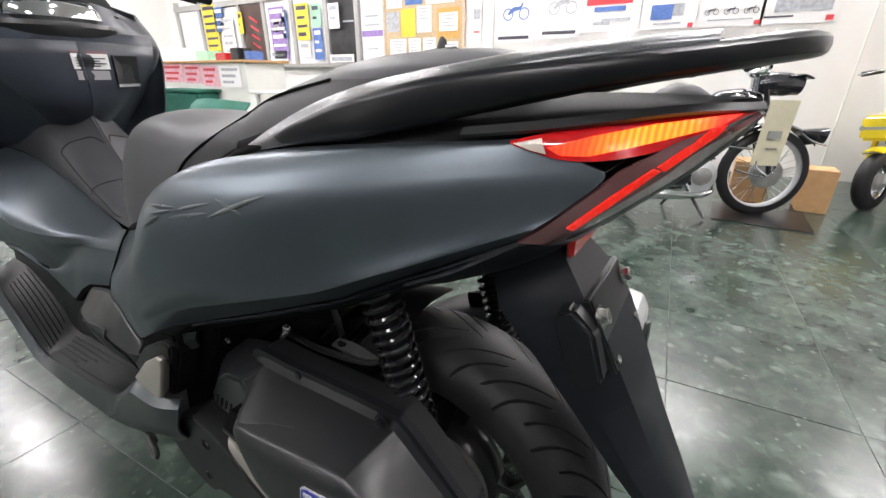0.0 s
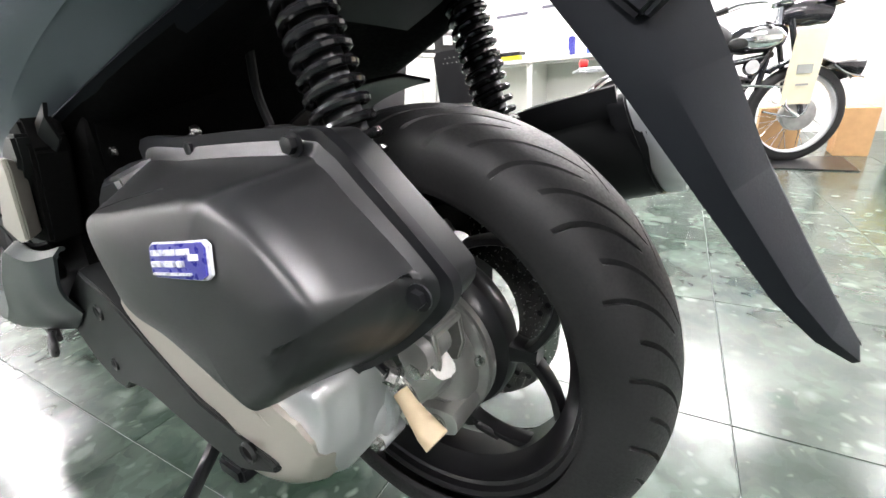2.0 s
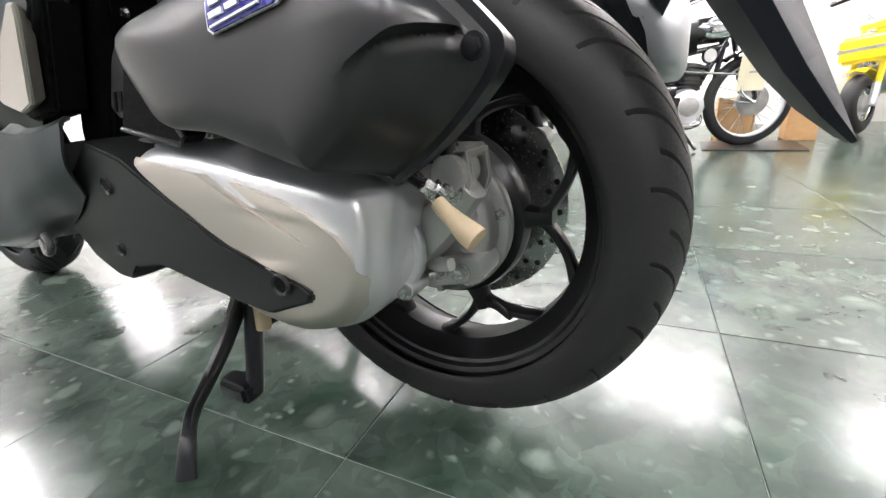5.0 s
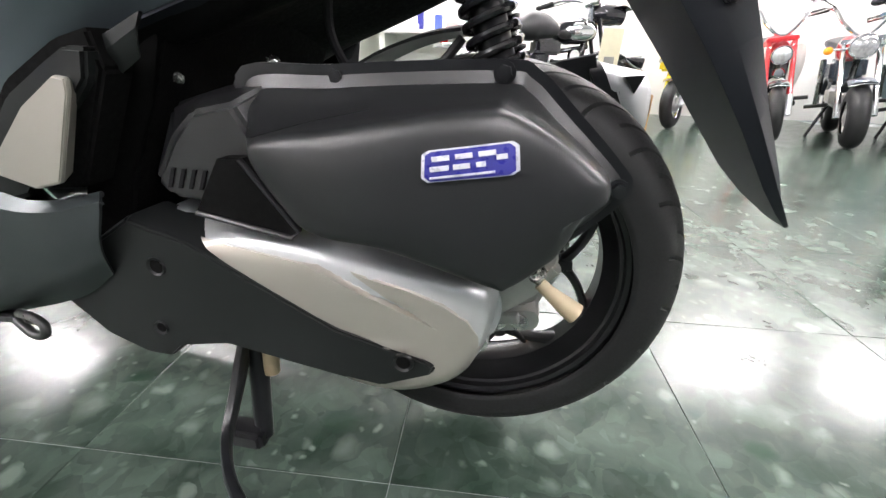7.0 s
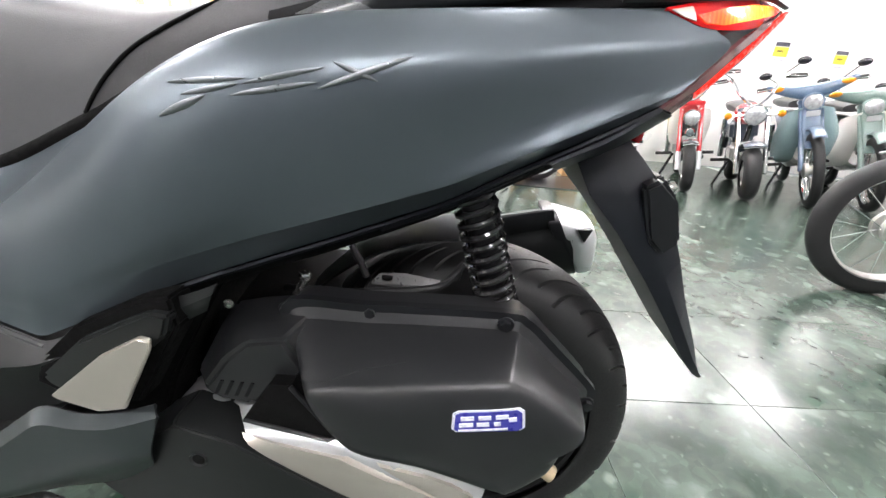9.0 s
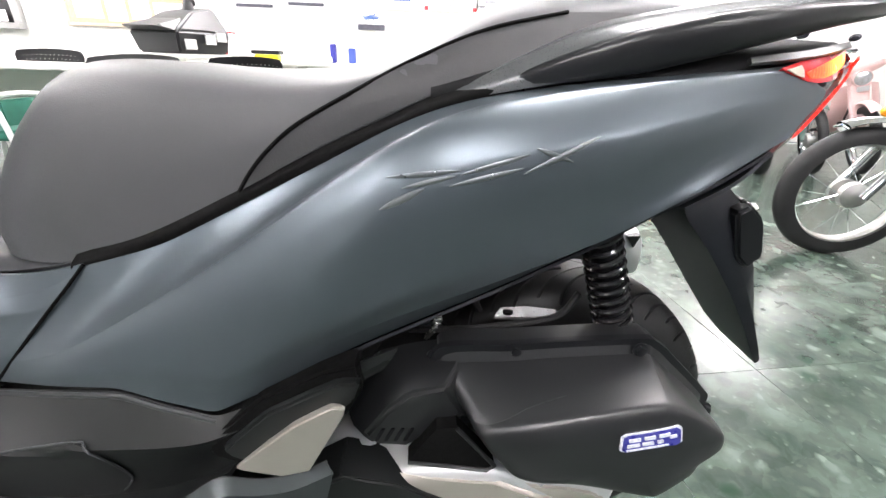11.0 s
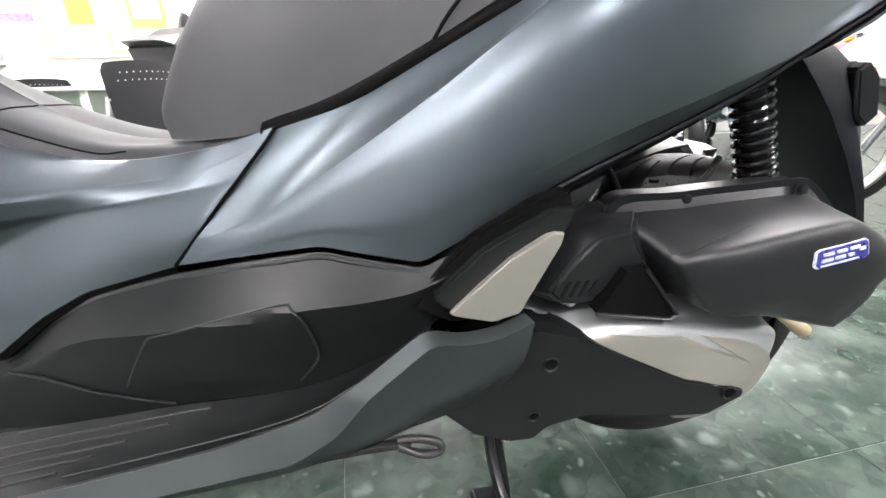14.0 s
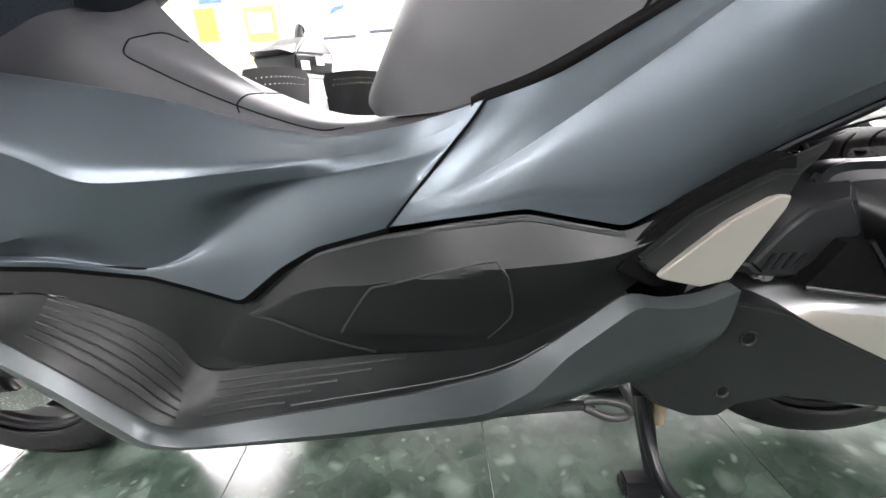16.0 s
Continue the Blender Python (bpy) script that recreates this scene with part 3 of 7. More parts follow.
# tunnel and fuel-lid console between the knees
T0 = [(-.505, YC, .585), (-.60, YC, .562), (-.685, YC, .556), (-.765, YC, .580), (-.828, YC, .622), (-.882, YC, .672), (-.925, YC, .73), (-.965, YC, .80)]
T1 = [(-.505, -.10, .583), (-.60, -.10, .561), (-.68, -.092, .557), (-.765, -.090, .582), (-.84, -.090, .620), (-.92, -.092, .664), (-1.02, -.098, .715), (-1.09, -.11, .76)]
T2 = [(-.507, -.165, .575), (-.60, -.140, .552), (-.695, -.122, .545), (-.773, -.120, .562), (-.848, -.120, .590), (-.93, -.122, .612), (-1.057, -.127, .640), (-1.12, -.14, .652)]
t0, t1, t2 = by_x(T0, 60, .02), by_x(T1, 60, .02), by_x(T2, 60, .02)
t15 = [a.lerp(b, .62) + Vector((0, -.003, .007 * min(k / 15, 1))) for k, (a, b) in enumerate(zip(t1, t2))]
tun = loft([t0, t1, t15, t2], 60, 6, 0.003)
tun_shape = tun.copy()
both("tunnel_cover", tun, TUNM, scooter, "dark grey tunnel cover")
tree_t = BVHTree.FromBMesh(tun_shape)


def seam_on(tree, pts, n, r):
    """A thin dark line laid on a surface near the given points."""
    return tube([tree.find_nearest(q)[0] for q in cr(pts, n)], r, 6)


both("fuel_flap_gap", seam_on(tree_t, [(-.880, -.04, .668), (-.900, -.06, .686), (-.918, -.085, .678), (-.921, -.100, .6625), (-.918, -.109, .651), (-.895, -.110, .637), (-.846, -.113, .611), (-.796, -.115, .588), (-.757, -.116, .572), (-.700, -.121, .555), (-.669, -.123, .556)], 90, .0011), PITCH, scooter, "thin gap of the fuel flap")
both("flap_joint", seam_on(tree_t, [(-.793, -.119, .580), (-.796, -.114, .589), (-.794, -.100, .597), (-.795, -.058, .600), (-.796, YC, .600)], 24, .0011), PITCH, scooter)

# inner leg shield, dash and handlebar
L0 = [(-.94, YC, .655), (-.932, YC, .80), (-.94, YC, .88), (-.955, YC, .96)]
L1 = [(-1.04, -.112, .665), (-.985, -.13, .76), (-.945, -.13, .87), (-.955, -.12, .95)]
L2 = [(-1.13, -.15, .65), (-1.05, -.20, .76), (-1.0, -.24, .86), (-1.02, -.22, .93)]
L3 = [(-1.19, -.17, .63), (-1.10, -.235, .76), (-1.06, -.275, .87), (-1.08, -.25, .95)]
shield = loft([L0, L1, L2, L3], 30, 5, 0.004)
shield_shape = shield.copy()
PL = [[(-.965, -.215, .893), (-.935, -.14, .888), (-.925, YC, .886)], [(-.935, -.200, .868), (-.900, -.12, .868), (-.890, YC, .868)], [(-.920, -.185, .835), (-.895, -.11, .835), (-.885, YC, .835)], [(-.935, -.128, .757), (-.903, -.085, .757), (-.893, YC, .757)], [(-.975, -.092, .710), (-.950, -.06, .705), (-.940, YC, .705)]]
panel_bm = loft(PL, 14, 5, .004, crease=(1,))
panel_shape = panel_bm.copy()
both("shield_panel", panel_bm, NAVYP, scooter, "blue-black panel below the handlebar", 25)
both("leg_shield", shield, NAVYP, scooter, "dark grey inner leg shield")
both("front_fairing", loft([[(-1.08, -.25, .95), (-1.06, -.28, .87), (-1.06, -.27, .76), (-1.10, -.25, .59), (-1.08, -.212, .437)],
                            [(-1.25, -.2, 1.0), (-1.25, -.22, .85), (-1.27, -.22, .7), (-1.25, -.2, .55), (-1.18, -.16, .45)],
                            [(-1.36, YC, 1.05), (-1.42, YC, .85), (-1.44, YC, .72), (-1.38, YC, .6), (-1.24, YC, .5)]], 24, 4, 0.004), BODY, scooter)
part("dash_hood", loft([[(-.965, -.16, .93), (-.965, -.09, .945), (-.965, YC, .95), (-.965, .02, .945), (-.965, .09, .93)], [(-1.06, -.17, .985), (-1.06, -.1, 1.0), (-1.06, YC, 1.005), (-1.06, .03, 1.0), (-1.06, .1, .985)], [(-1.2, -.15, 1.0), (-1.2, -.09, 1.02), (-1.2, YC, 1.025), (-1.2, .02, 1.02), (-1.2, .08, 1.0)]], 20, 4, 0.004), GLOSSB, scooter)
col = spin([(.0, .05), (.050, .05), (.062, .044), (.070, .03), (.072, .012), (.060, .0), (.0, .0)], (0, 0, 0), 36, "z")
part("handlebar_boss", moved(col, pose(-.965, YC, .905) @ Matrix.Diagonal((.75, 1.25, .9, 1))), CHROME, scooter, "chromed handlebar clamp")
part("boss_collar", moved(spin([(.0, .0), (.085, .0), (.088, -.01), (.08, -.03), (.0, -.03)], (0, 0, 0), 36, "z"), pose(-.965, YC, .907) @ Matrix.Diagonal((.80, 1.25, .9, 1))), GREYP, scooter)
part("clamp_ring", tube([(-.945 + .022 * math.cos(a), YC + .082 * math.sin(a), .972) for a in [k * math.pi / 12 for k in range(24)]], .011, 10, closed=True), CHROME, scooter, "chromed clamp ring")
for dy in (-.03, .03):
    part("clamp_post", tube([(-.945, YC + dy, .925), (-.965, YC + dy, .995)], 0.016, 12), GLOSSB, scooter)
hb = part("handlebar", tube([(-.98, -.40, 1.0), (-.98, -.3, 1.015), (-.985, -.16, 1.03), (-.985, .08, 1.03), (-.98, .23, 1.015), (-.98, .33, 1.0)], 0.011, 12, steps=30), CHROME, scooter, "chromed handlebar")
for s, y0, y1 in ((-1, -.40, -.27), (1, .33, .20)):
    part("grip", tube([(-.98, y0, 1.0), (-.98, y1, 1.016)], 0.0175, 14), RUBBER, hb, "black rubber grip")
    part("brake_lever", tube([(-1.02, y1, 1.015), (-1.05, (y0 + y1) / 2, 1.005), (-1.045, y0, .995)], 0.006, 8, steps=12), GLOSSB, hb)
    part("switch_block", box(-1.0, -.955, min(y1, y1 + .055 * -s), max(y1, y1 + .055 * -s), .995, 1.04, .006), GLOSSB, hb)
part("meter", box(-1.14, -1.03, -.15, .08, 1.005, 1.06, .015, 3), GLOSSB, scooter)

# seat
SB = [(-.637, -.085, .566), (-.625, -.115, .565), (-.59, -.140, .566), (-.545, -.153, .569), (-.504, -.161, .577), (-.446, -.165, .604), (-.355, -.167, .648), (-.28, -.167, .686), (-.228, -.165, .711), (-.164, -.162, .740), (-.10, -.155, .764), (0, -.14, .785), (.105, -.095, .800)]
SM = [(-.645, -.083, .580), (-.625, -.115, .600), (-.575, -.139, .632), (-.52, -.150, .660), (-.45, -.155, .685), (-.37, -.157, .697), (-.28, -.160, .722), (-.2, -.157, .750), (-.12, -.150, .778), (0, -.13, .802), (.11, -.085, .812)]
SS = [(-.640, -.075, .600), (-.60, -.105, .660), (-.55, -.118, .712), (-.505, -.122, .736), (-.44, -.126, .743), (-.35, -.130, .738), (-.26, -.134, .745), (-.19, -.132, .768), (-.12, -.124, .800), (0, -.11, .820), (.112, -.07, .820)]
SC = [(-.634, YC, .610), (-.595, YC, .690), (-.560, YC, .737), (-.535, YC, .750), (-.50, YC, .755), (-.45, YC, .754), (-.345, YC, .750), (-.245, YC, .757), (-.19, YC, .775), (-.146, YC, .803), (-.1, YC, .824), (-.03, YC, .833), (.06, YC, .835), (.115, YC, .826)]
mir = lambda r: [(x, 2 * YC - y, z) for x, y, z in r]
seat_bm = loft([SB, SM, SS, SC, mir(SS), mir(SM), mir(SB)], 60, 5, 0.006)
seat_shape = seat_bm.copy()
seat = part("seat", seat_bm, SEATM, scooter, "charcoal vinyl dual seat")
side = [(-.352, .650), (-.340, .668), (-.322, .688), (-.295, .710), (-.249, .736), (-.19, .766), (-.13, .790), (-.06, .806), (.0, .808), (.0, .788), (-.10, .768), (-.164, .744), (-.228, .715), (-.28, .690)]
part("seat_side", drape(side, seat_shape, 0.0018, 0.0015, 0.012), SEATD, seat, "black vinyl pillion flank")
seat_tree = BVHTree.FromBMesh(seat_shape)
pipe = [seat_tree.ray_cast(Vector((x, -2, z)), Vector((0, 1, 0)))[0] + Vector((0, -.0025, 0)) for x, z in side[:8]]
part("seat_seam", tube(pipe, .0018, 8, steps=50), PITCH, seat, "black stitched seat seam")
part("seat_base", loft([[(x, y + .012, z - .004) for x, y, z in SB], [(x, YC, z - .01) for x, y, z in SB], [(x, 2 * YC - y - .012, z - .004) for x, y, z in SB]], 40, 4, 0.003), BLACK, seat)
tr = [(-.520, -.168, .572), (-.446, -.169, .598), (-.355, -.171, .642), (-.28, -.172, .680), (-.228, -.171, .704), (-.164, -.169, .732), (-.10, -.166, .748)]
both("seat_trim", loft([[(x, y + .008, z + .010) for x, y, z in tr], [(x, y - .003, z + .003) for x, y, z in tr], [(x, y - .003, z - .006) for x, y, z in tr], [(x, y + .004, z - .014) for x, y, z in tr]], 40, 4, 0.003), PITCH, scooter, "black trim under the seat edge")

# tail: top cover, grab rail, lamps
A = [(-.18, -.166, .728), (-.083, -.166, .748), (.015, -.163, .757), (.116, -.150, .767), (.19, -.125, .780), (.262, -.072, .792)]
Bc = [(-.18, -.152, .748), (-.083, -.148, .772), (.015, -.135, .780), (.116, -.115, .786), (.19, -.095, .792), (.268, -.055, .796)]
C = [(-.18, YC, .770), (0, YC, .790), (.1, YC, .795), (.2, YC, .798), (.285, YC, .796)]
part("tail_top", loft([A, Bc, C, mir(Bc), mir(A)], 30, 4, 0.003), MATTB, scooter, "satin black tail cover")
g = [(-.140, -.163, .738), (-.08, -.166, .757), (.0, -.163, .777), (.08, -.150, .795), (.17, -.125, .811), (.25, -.095, .823), (.285, -.07, .829), (.296, YC, .831)]
gs = [(.006, .004), (.018, .022), (.026, .036), (.030, .036), (.034, .030), (.036, .022), (.036, .018), (.036, .018)]
rail = both("grab_rail", bar(g, gs, 16, steps=48), GLOSSB, scooter, "satin black grab rail")
both("rail_panel", loft([[(-.170, -.1640, .736), (-.12, -.146, .763), (-.06, -.138, .790), (.0, -.138, .806), (.08, -.130, .820), (.167, -.108, .833), (.25, -.082, .840)], [(-.170, -.1670, .735), (-.12, -.161, .761), (-.06, -.157, .786), (.0, -.154, .803), (.08, -.143, .818), (.167, -.120, .831), (.25, -.093, .838)], [(-.170, -.1690, .734), (-.12, -.170, .750), (-.06, -.172, .769), (.0, -.171, .792), (.08, -.160, .809), (.167, -.136, .825), (.25, -.106, .833)], [(-.170, -.1690, .732), (-.12, -.172, .741), (-.055, -.173, .755), (.0, -.172, .781), (.08, -.162, .799), (.167, -.138, .816), (.25, -.109, .826)]], 44, 4, .003, crease=(1,)), RAILG, scooter, "dark grey side panel of the grab rail")
tipv = (.283, -.056, .788)
ul = loft([[(.136, -.1535, .7675), (.165, -.142, .775), (.20, -.124, .782), (.24, -.095, .788), tipv], [(.138, -.1545, .766), (.168, -.147, .766), (.20, -.133, .770), (.24, -.102, .779), tipv], [(.140, -.1545, .7645), (.172, -.147, .7565), (.205, -.135, .758), (.24, -.106, .767), tipv]], 24, 4, 0.004)
ul_s = ul.copy()
lamp = both("tail_lamp", ul, REDL, scooter, "red tail lamp lens")
ll_o = [(.172, -.118, .690), (.205, -.108, .716), (.24, -.09, .744), (.266, -.072, .770), tipv]
ll_i = [(.149, -.155, .694), (.173, -.146, .715), (.196, -.136, .737), (.216, -.126, .755), (.246, -.100, .769)]
ll = loft([ll_i, [tuple((Vector(a) * .5 + Vector(b) * .5) + Vector((.004, -.004, 0))) for a, b in zip(ll_i, ll_o)], ll_o], 24, 4, 0.004)
ll_s = ll.copy()
lamp2 = both("side_lamp", ll, REDD, scooter, "dark red lower lamp lens")
bar_u = [(.163, .7645), (.19, .773), (.225, .781), (.262, .786), (.274, .787), (.262, .779), (.225, .769), (.19, .760), (.172, .7595)]
part("lit_bar", drape(bar_u, ul_s, 0.0015, 0.001, 0.006), LEDX, lamp, "glowing light bar, red to amber")
part("lens_tip", drape([(.140, .7662), (.158, .7705), (.163, .7600), (.152, .7620)], ul_s, .0016, .001, .006), IVORYL, lamp, "pale clear lens tip")
bar_l = [(.182, .706), (.208, .732), (.230, .752), (.234, .7505), (.211, .728), (.185, .703)]
part("lit_bar", drape(bar_l, ll_s, 0.002, 0.002, 0.01), LEDR, lamp2, "glowing red light bar")
bar_m = [(.232, .753), (.246, .766), (.260, .779), (.266, .781), (.262, .774), (.250, .763), (.236, .750)]
part("lit_bar", drape(bar_m, ll_s, 0.002, 0.002, 0.01), LEDR, lamp2)
both("lamp_brow", loft([[(.10, -.158, .775), (.17, -.140, .784), (.235, -.105, .793), (.285, -.058, .795)], [(.10, -.162, .770), (.17, -.145, .778), (.235, -.110, .788), (.288, -.058, .790)]], 20, 3, 0.004), GREYP, scooter)
part("tail_end", loft([ll_o, [(.19, -.06, .690), (.22, -.055, .716), (.25, -.05, .744), (.272, -.045, .770), (.285, -.04, .788)], [(.195, YC, .690), (.222, YC, .716), (.252, YC, .744), (.274, YC, .770), (.286, YC, .788)], mir([(.19, -.06, .690), (.22, -.055, .716), (.25, -.05, .744), (.272, -.045, .770), (.285, -.04, .788)]), mir(ll_o)], 16, 3, 0.004), BLACK, scooter)
part("tail_floor", loft([low[3:], [(x, YC, z + .004) for x, y, z in low[3:]], mir(low[3:])], 16, 4, 0.004), FENDM, scooter)
both("lamp_chin", loft([[(.150, -.158, .693), (.105, -.178, .667), (.06, -.185, .645)], [(.178, -.115, .688), (.13, -.12, .655), (.08, -.12, .63)], [(.19, YC, .686), (.15, YC, .65), (.09, YC, .63)]], 12, 4, 0.003), FENDM, scooter)

# rear fender with its plate bracket
def fender_loop(xf, yf, zf, xr, yr, zr):
    """One level of the mudguard: flat flank, chamfer and narrow back."""
    xm, zm = xf + (xr - xf) * .42, zf + (zr - zf) * .42
    half = [(xf + .008, -yf, zf), (xm + .008, -yf, zm), (xr + .006, -yr + .018, zr)]
    return [(x, YC + y, z) for x, y, z in half] + [(x, YC - y, z) for x, y, z in half[::-1]]


fender = part("rear_fender", rings([fender_loop(.090, .052, .650, .150, .050, .664), fender_loop(.098, .066, .632, .172, .064, .640), fender_loop(.112, .080, .604, .196, .078, .612), fender_loop(.149, .078, .566, .214, .074, .585), fender_loop(.196, .074, .509, .242, .068, .528), fender_loop(.238, .068, .453, .269, .060, .470), fender_loop(.280, .054, .396, .304, .046, .408), fender_loop(.306, .040, .368, .322, .033, .378), fender_loop(.330, .020, .348, .338, .016, .353)], 0.003, 2), FENDM, scooter, "black plastic rear mudguard", 40)
part("plate_bracket", rings([[(.190, y, .624), (.198, y, .627), (.232, y, .560), (.225, y, .553)] for y in (-.094, -.089, .019, .024)], 0.002), GREYP, fender, "dark grey plate bracket")
wing = [(.172, .616), (.190, .560), (.208, .545), (.224, .561), (.209, .608), (.188, .626)]
part("bracket_wing", rings([[(x, YC - .083, z) for x, z in wing], [(x, YC - .060, z) for x, z in wing]], 0.004, 3), GLOSSB, fender)
for y in (-.090, .012):
    part("bracket_bolt", bolt((.2075, y, .611), .0075, .008, (.9, 0, .43)), STEEL, fender, "bright hexagon bolt")
    part("bracket_bolt", bolt((.2255, y + (.006 if y < YC else -.006), .568), .0045, .005, (.9, 0, .43)), STEEL, fender)
part("reflector", rings([[(.2755, YC + .012, .448), (.2755, YC + .030, .448), (.318, YC + .024, .383), (.318, YC + .010, .383)], [(.2795, YC + .012, .450), (.2795, YC + .030, .450), (.3215, YC + .024, .385), (.3215, YC + .010, .385)]]), WHITEP, fender, "white reflector strip")
part("red_reflector", box(.167, .174, -.078, .008, .655, .682, .002), REDL, scooter, "small red rear reflector")


# wheels
def tyre_bm(c, r_out, r_rim, half, n=528, groove=True):
    """A scooter tyre with curved tread cuts."""
    prof = []
    m = 44
    for i in range(m + 1):
        a = math.pi * (i / m) * 1.24 - math.pi * 0.12
        w = -math.cos(a)
        s = max(math.sin(a), -0.3)
        prof.append((r_rim + (r_out - r_rim) * (0.12 + 0.88 * max(s, 0) ** 0.62) if s > 0 else r_rim + (r_out - r_rim) * (0.12 + 0.4 * s), half * (abs(w) ** 1.0) * math.copysign(1, w)))
    bm = bmesh.new()
    cols = []
    for i in range(n):
        th = 2 * math.pi * i / n
        col = []
        for r, h in prof:
            q = h / half
            aq, side = abs(q), 1 if q > 0 else -1
            dr = .0007 * math.sin(r * 2600) if r < r_rim + (r_out - r_rim) * 0.5 else 0.0
            if groove and r > r_rim + (r_out - r_rim) * 0.55:
                for off, lo, hi in ((0.0, .05, .82), (.5, .34, .93)):
                    ph = (i / n * 22 + (.25 if side > 0 else 0) + off) % 1.0
                    if lo < aq < hi and ph < 0.041:
                        dr = -0.005
            tw = th + (aq * 1.5 - aq * aq * .6) * 2 * math.pi / 22 * 1.5
            col.append(bm.verts.new(Vector(c) + Vector(((r + dr) * math.cos(tw), h, (r + dr) * math.sin(tw)))))
        cols.append(col)
    for i in range(n):
        a, b = cols[i], cols[(i + 1) % n]
        for k in range(len(prof) - 1):
            bm.faces.new((a[k], b[k], b[k + 1], a[k + 1]))
    return bm


def wheel(name, cx, cz, r_out, r_rim, half, spokes, parent, rim_mat, label, first=math.radians(2), drum=.092):
    """A cast wheel: tyre, rim, wide hub and forked spokes."""
    c = (cx, YC, cz)
    w = part(name, tyre_bm(c, r_out, r_rim - .004, half), RUBBER, parent, label, 32)
    hw = half * .74
    rp = [(r_rim + .004, -hw), (r_rim - .003, -hw - .003), (r_rim - .008, -hw - .001), (r_rim - .0095, -hw + .006), (r_rim - .013, -hw + .008), (r_rim - .015, -hw + .016), (r_rim - .028, -hw * .35), (r_rim - .028, hw * .35), (r_rim - .014, hw - .012), (r_rim - .010, hw), (r_rim - .003, hw + .003), (r_rim + .004, hw), (r_rim + .002, hw - .006), (r_rim - .006, hw * .3), (r_rim - .006, -hw * .3), (r_rim + .002, -hw + .006), (r_rim + .004, -hw)]
    rim = part("rim", spin(rp, c, 96), rim_mat, w, "cast alloy rim")
    part("hub", spin([(.0, -.046), (drum * .70, -.046), (drum * .80, -.040), (drum * .86, -.028), (drum * .90, -.020), (drum, -.014), (drum * 1.03, -.006), (drum * 1.03, .006), (drum * .98, .014), (drum * .8, .034), (.03, .045), (.0, .045)], c, 64), rim_mat, rim, "wide black wheel hub")
    for i in range(spokes):
        a = 2 * math.pi * i / spokes + first
        at = lambda r, d: (cx + math.cos(a + d) * r, YC, cz + math.sin(a + d) * r)
        part("spoke", bar([at(drum - .012, 0), at(drum + .012, 0), at(r_rim * .66, 0)], [(.036, .030), (.022, .025), (.018, .022)], 12, (0, 1, 0), 8), rim_mat, rim)
        for e in (-1, 1):
            part("spoke_fork", bar([at(drum + .008, e * .01), at(r_rim * .64, e * .09), at(r_rim * .76, e * .27), at(r_rim - .020, e * .47)], [(.012, .020), (.010, .020), (.010, .020), (.015, .022)], 12, (0, 1, 0), 16), rim_mat, rim)
    return w


rw = wheel("rear_wheel", WX, WZ, WR, .181, .064, 5, scooter, RIMB, "black tyre with curved tread cuts")
va = -1.02
part("valve", tube([(WX + .140 * math.cos(va), YC - .004, WZ + .140 * math.sin(va)), (WX + .112 * math.cos(va), YC - .02, WZ + .112 * math.sin(va)), (WX + .108 * math.cos(va), YC - .022, WZ + .108 * math.sin(va))], [.004, .0045, .003], 10), RUBBER, rw, "rubber valve stem")
disc = part("brake_disc", spin([(.075, .052), (.121, .052), (.121, .056), (.075, .056), (.075, .052)], (WX, YC, WZ), 64), STEEL, rw, "drilled steel brake disc")
for i in range(20):
    a = 2 * math.pi * i / 20
    for rr in (.101, .112):
        part("drill_hole", tube([(WX + rr * math.cos(a + rr * 8), YC + .0512, WZ + rr * math.sin(a + rr * 8)), (WX + rr * math.cos(a + rr * 8), YC + .0568, WZ + rr * math.sin(a + rr * 8))], .0035, 8), BLACK, disc)
fw = wheel("front_wheel", FX, FZ, .250, .184, .055, 5, scooter, RIMB, "black front tyre")
part("front_disc", spin([(.08, -.062), (.118, -.062), (.118, -.066), (.08, -.066), (.08, -.062)], (FX, YC, FZ), 64), STEEL, fw, "steel front brake disc")
part("caliper", box(FX + .02, FX + .085, YC - .105, YC - .05, FZ + .055, FZ + .135, .01), GLOSSB, scooter, "black brake caliper")
for s in (-1, 1):
    part("fork_leg", tube([(FX, YC + s * .085, FZ - .03), (FX + .05, YC + s * .085, FZ + .12), (FX + .15, YC + s * .085, FZ + .40)], [.024, .026, .022], 16), GLOSSB, scooter, "black fork leg")
part("front_axle", bolt((FX, YC - .109, FZ), .011, .008), STEEL, scooter)
part("front_mudguard", spin([(.275, -.06), (.285, -.03), (.287, 0), (.285, .03), (.275, .06), (.272, .06), (.282, 0), (.272, -.06), (.275, -.06)], (FX, YC, FZ), 30, "y", radians(20), radians(165)), BLACK, scooter)

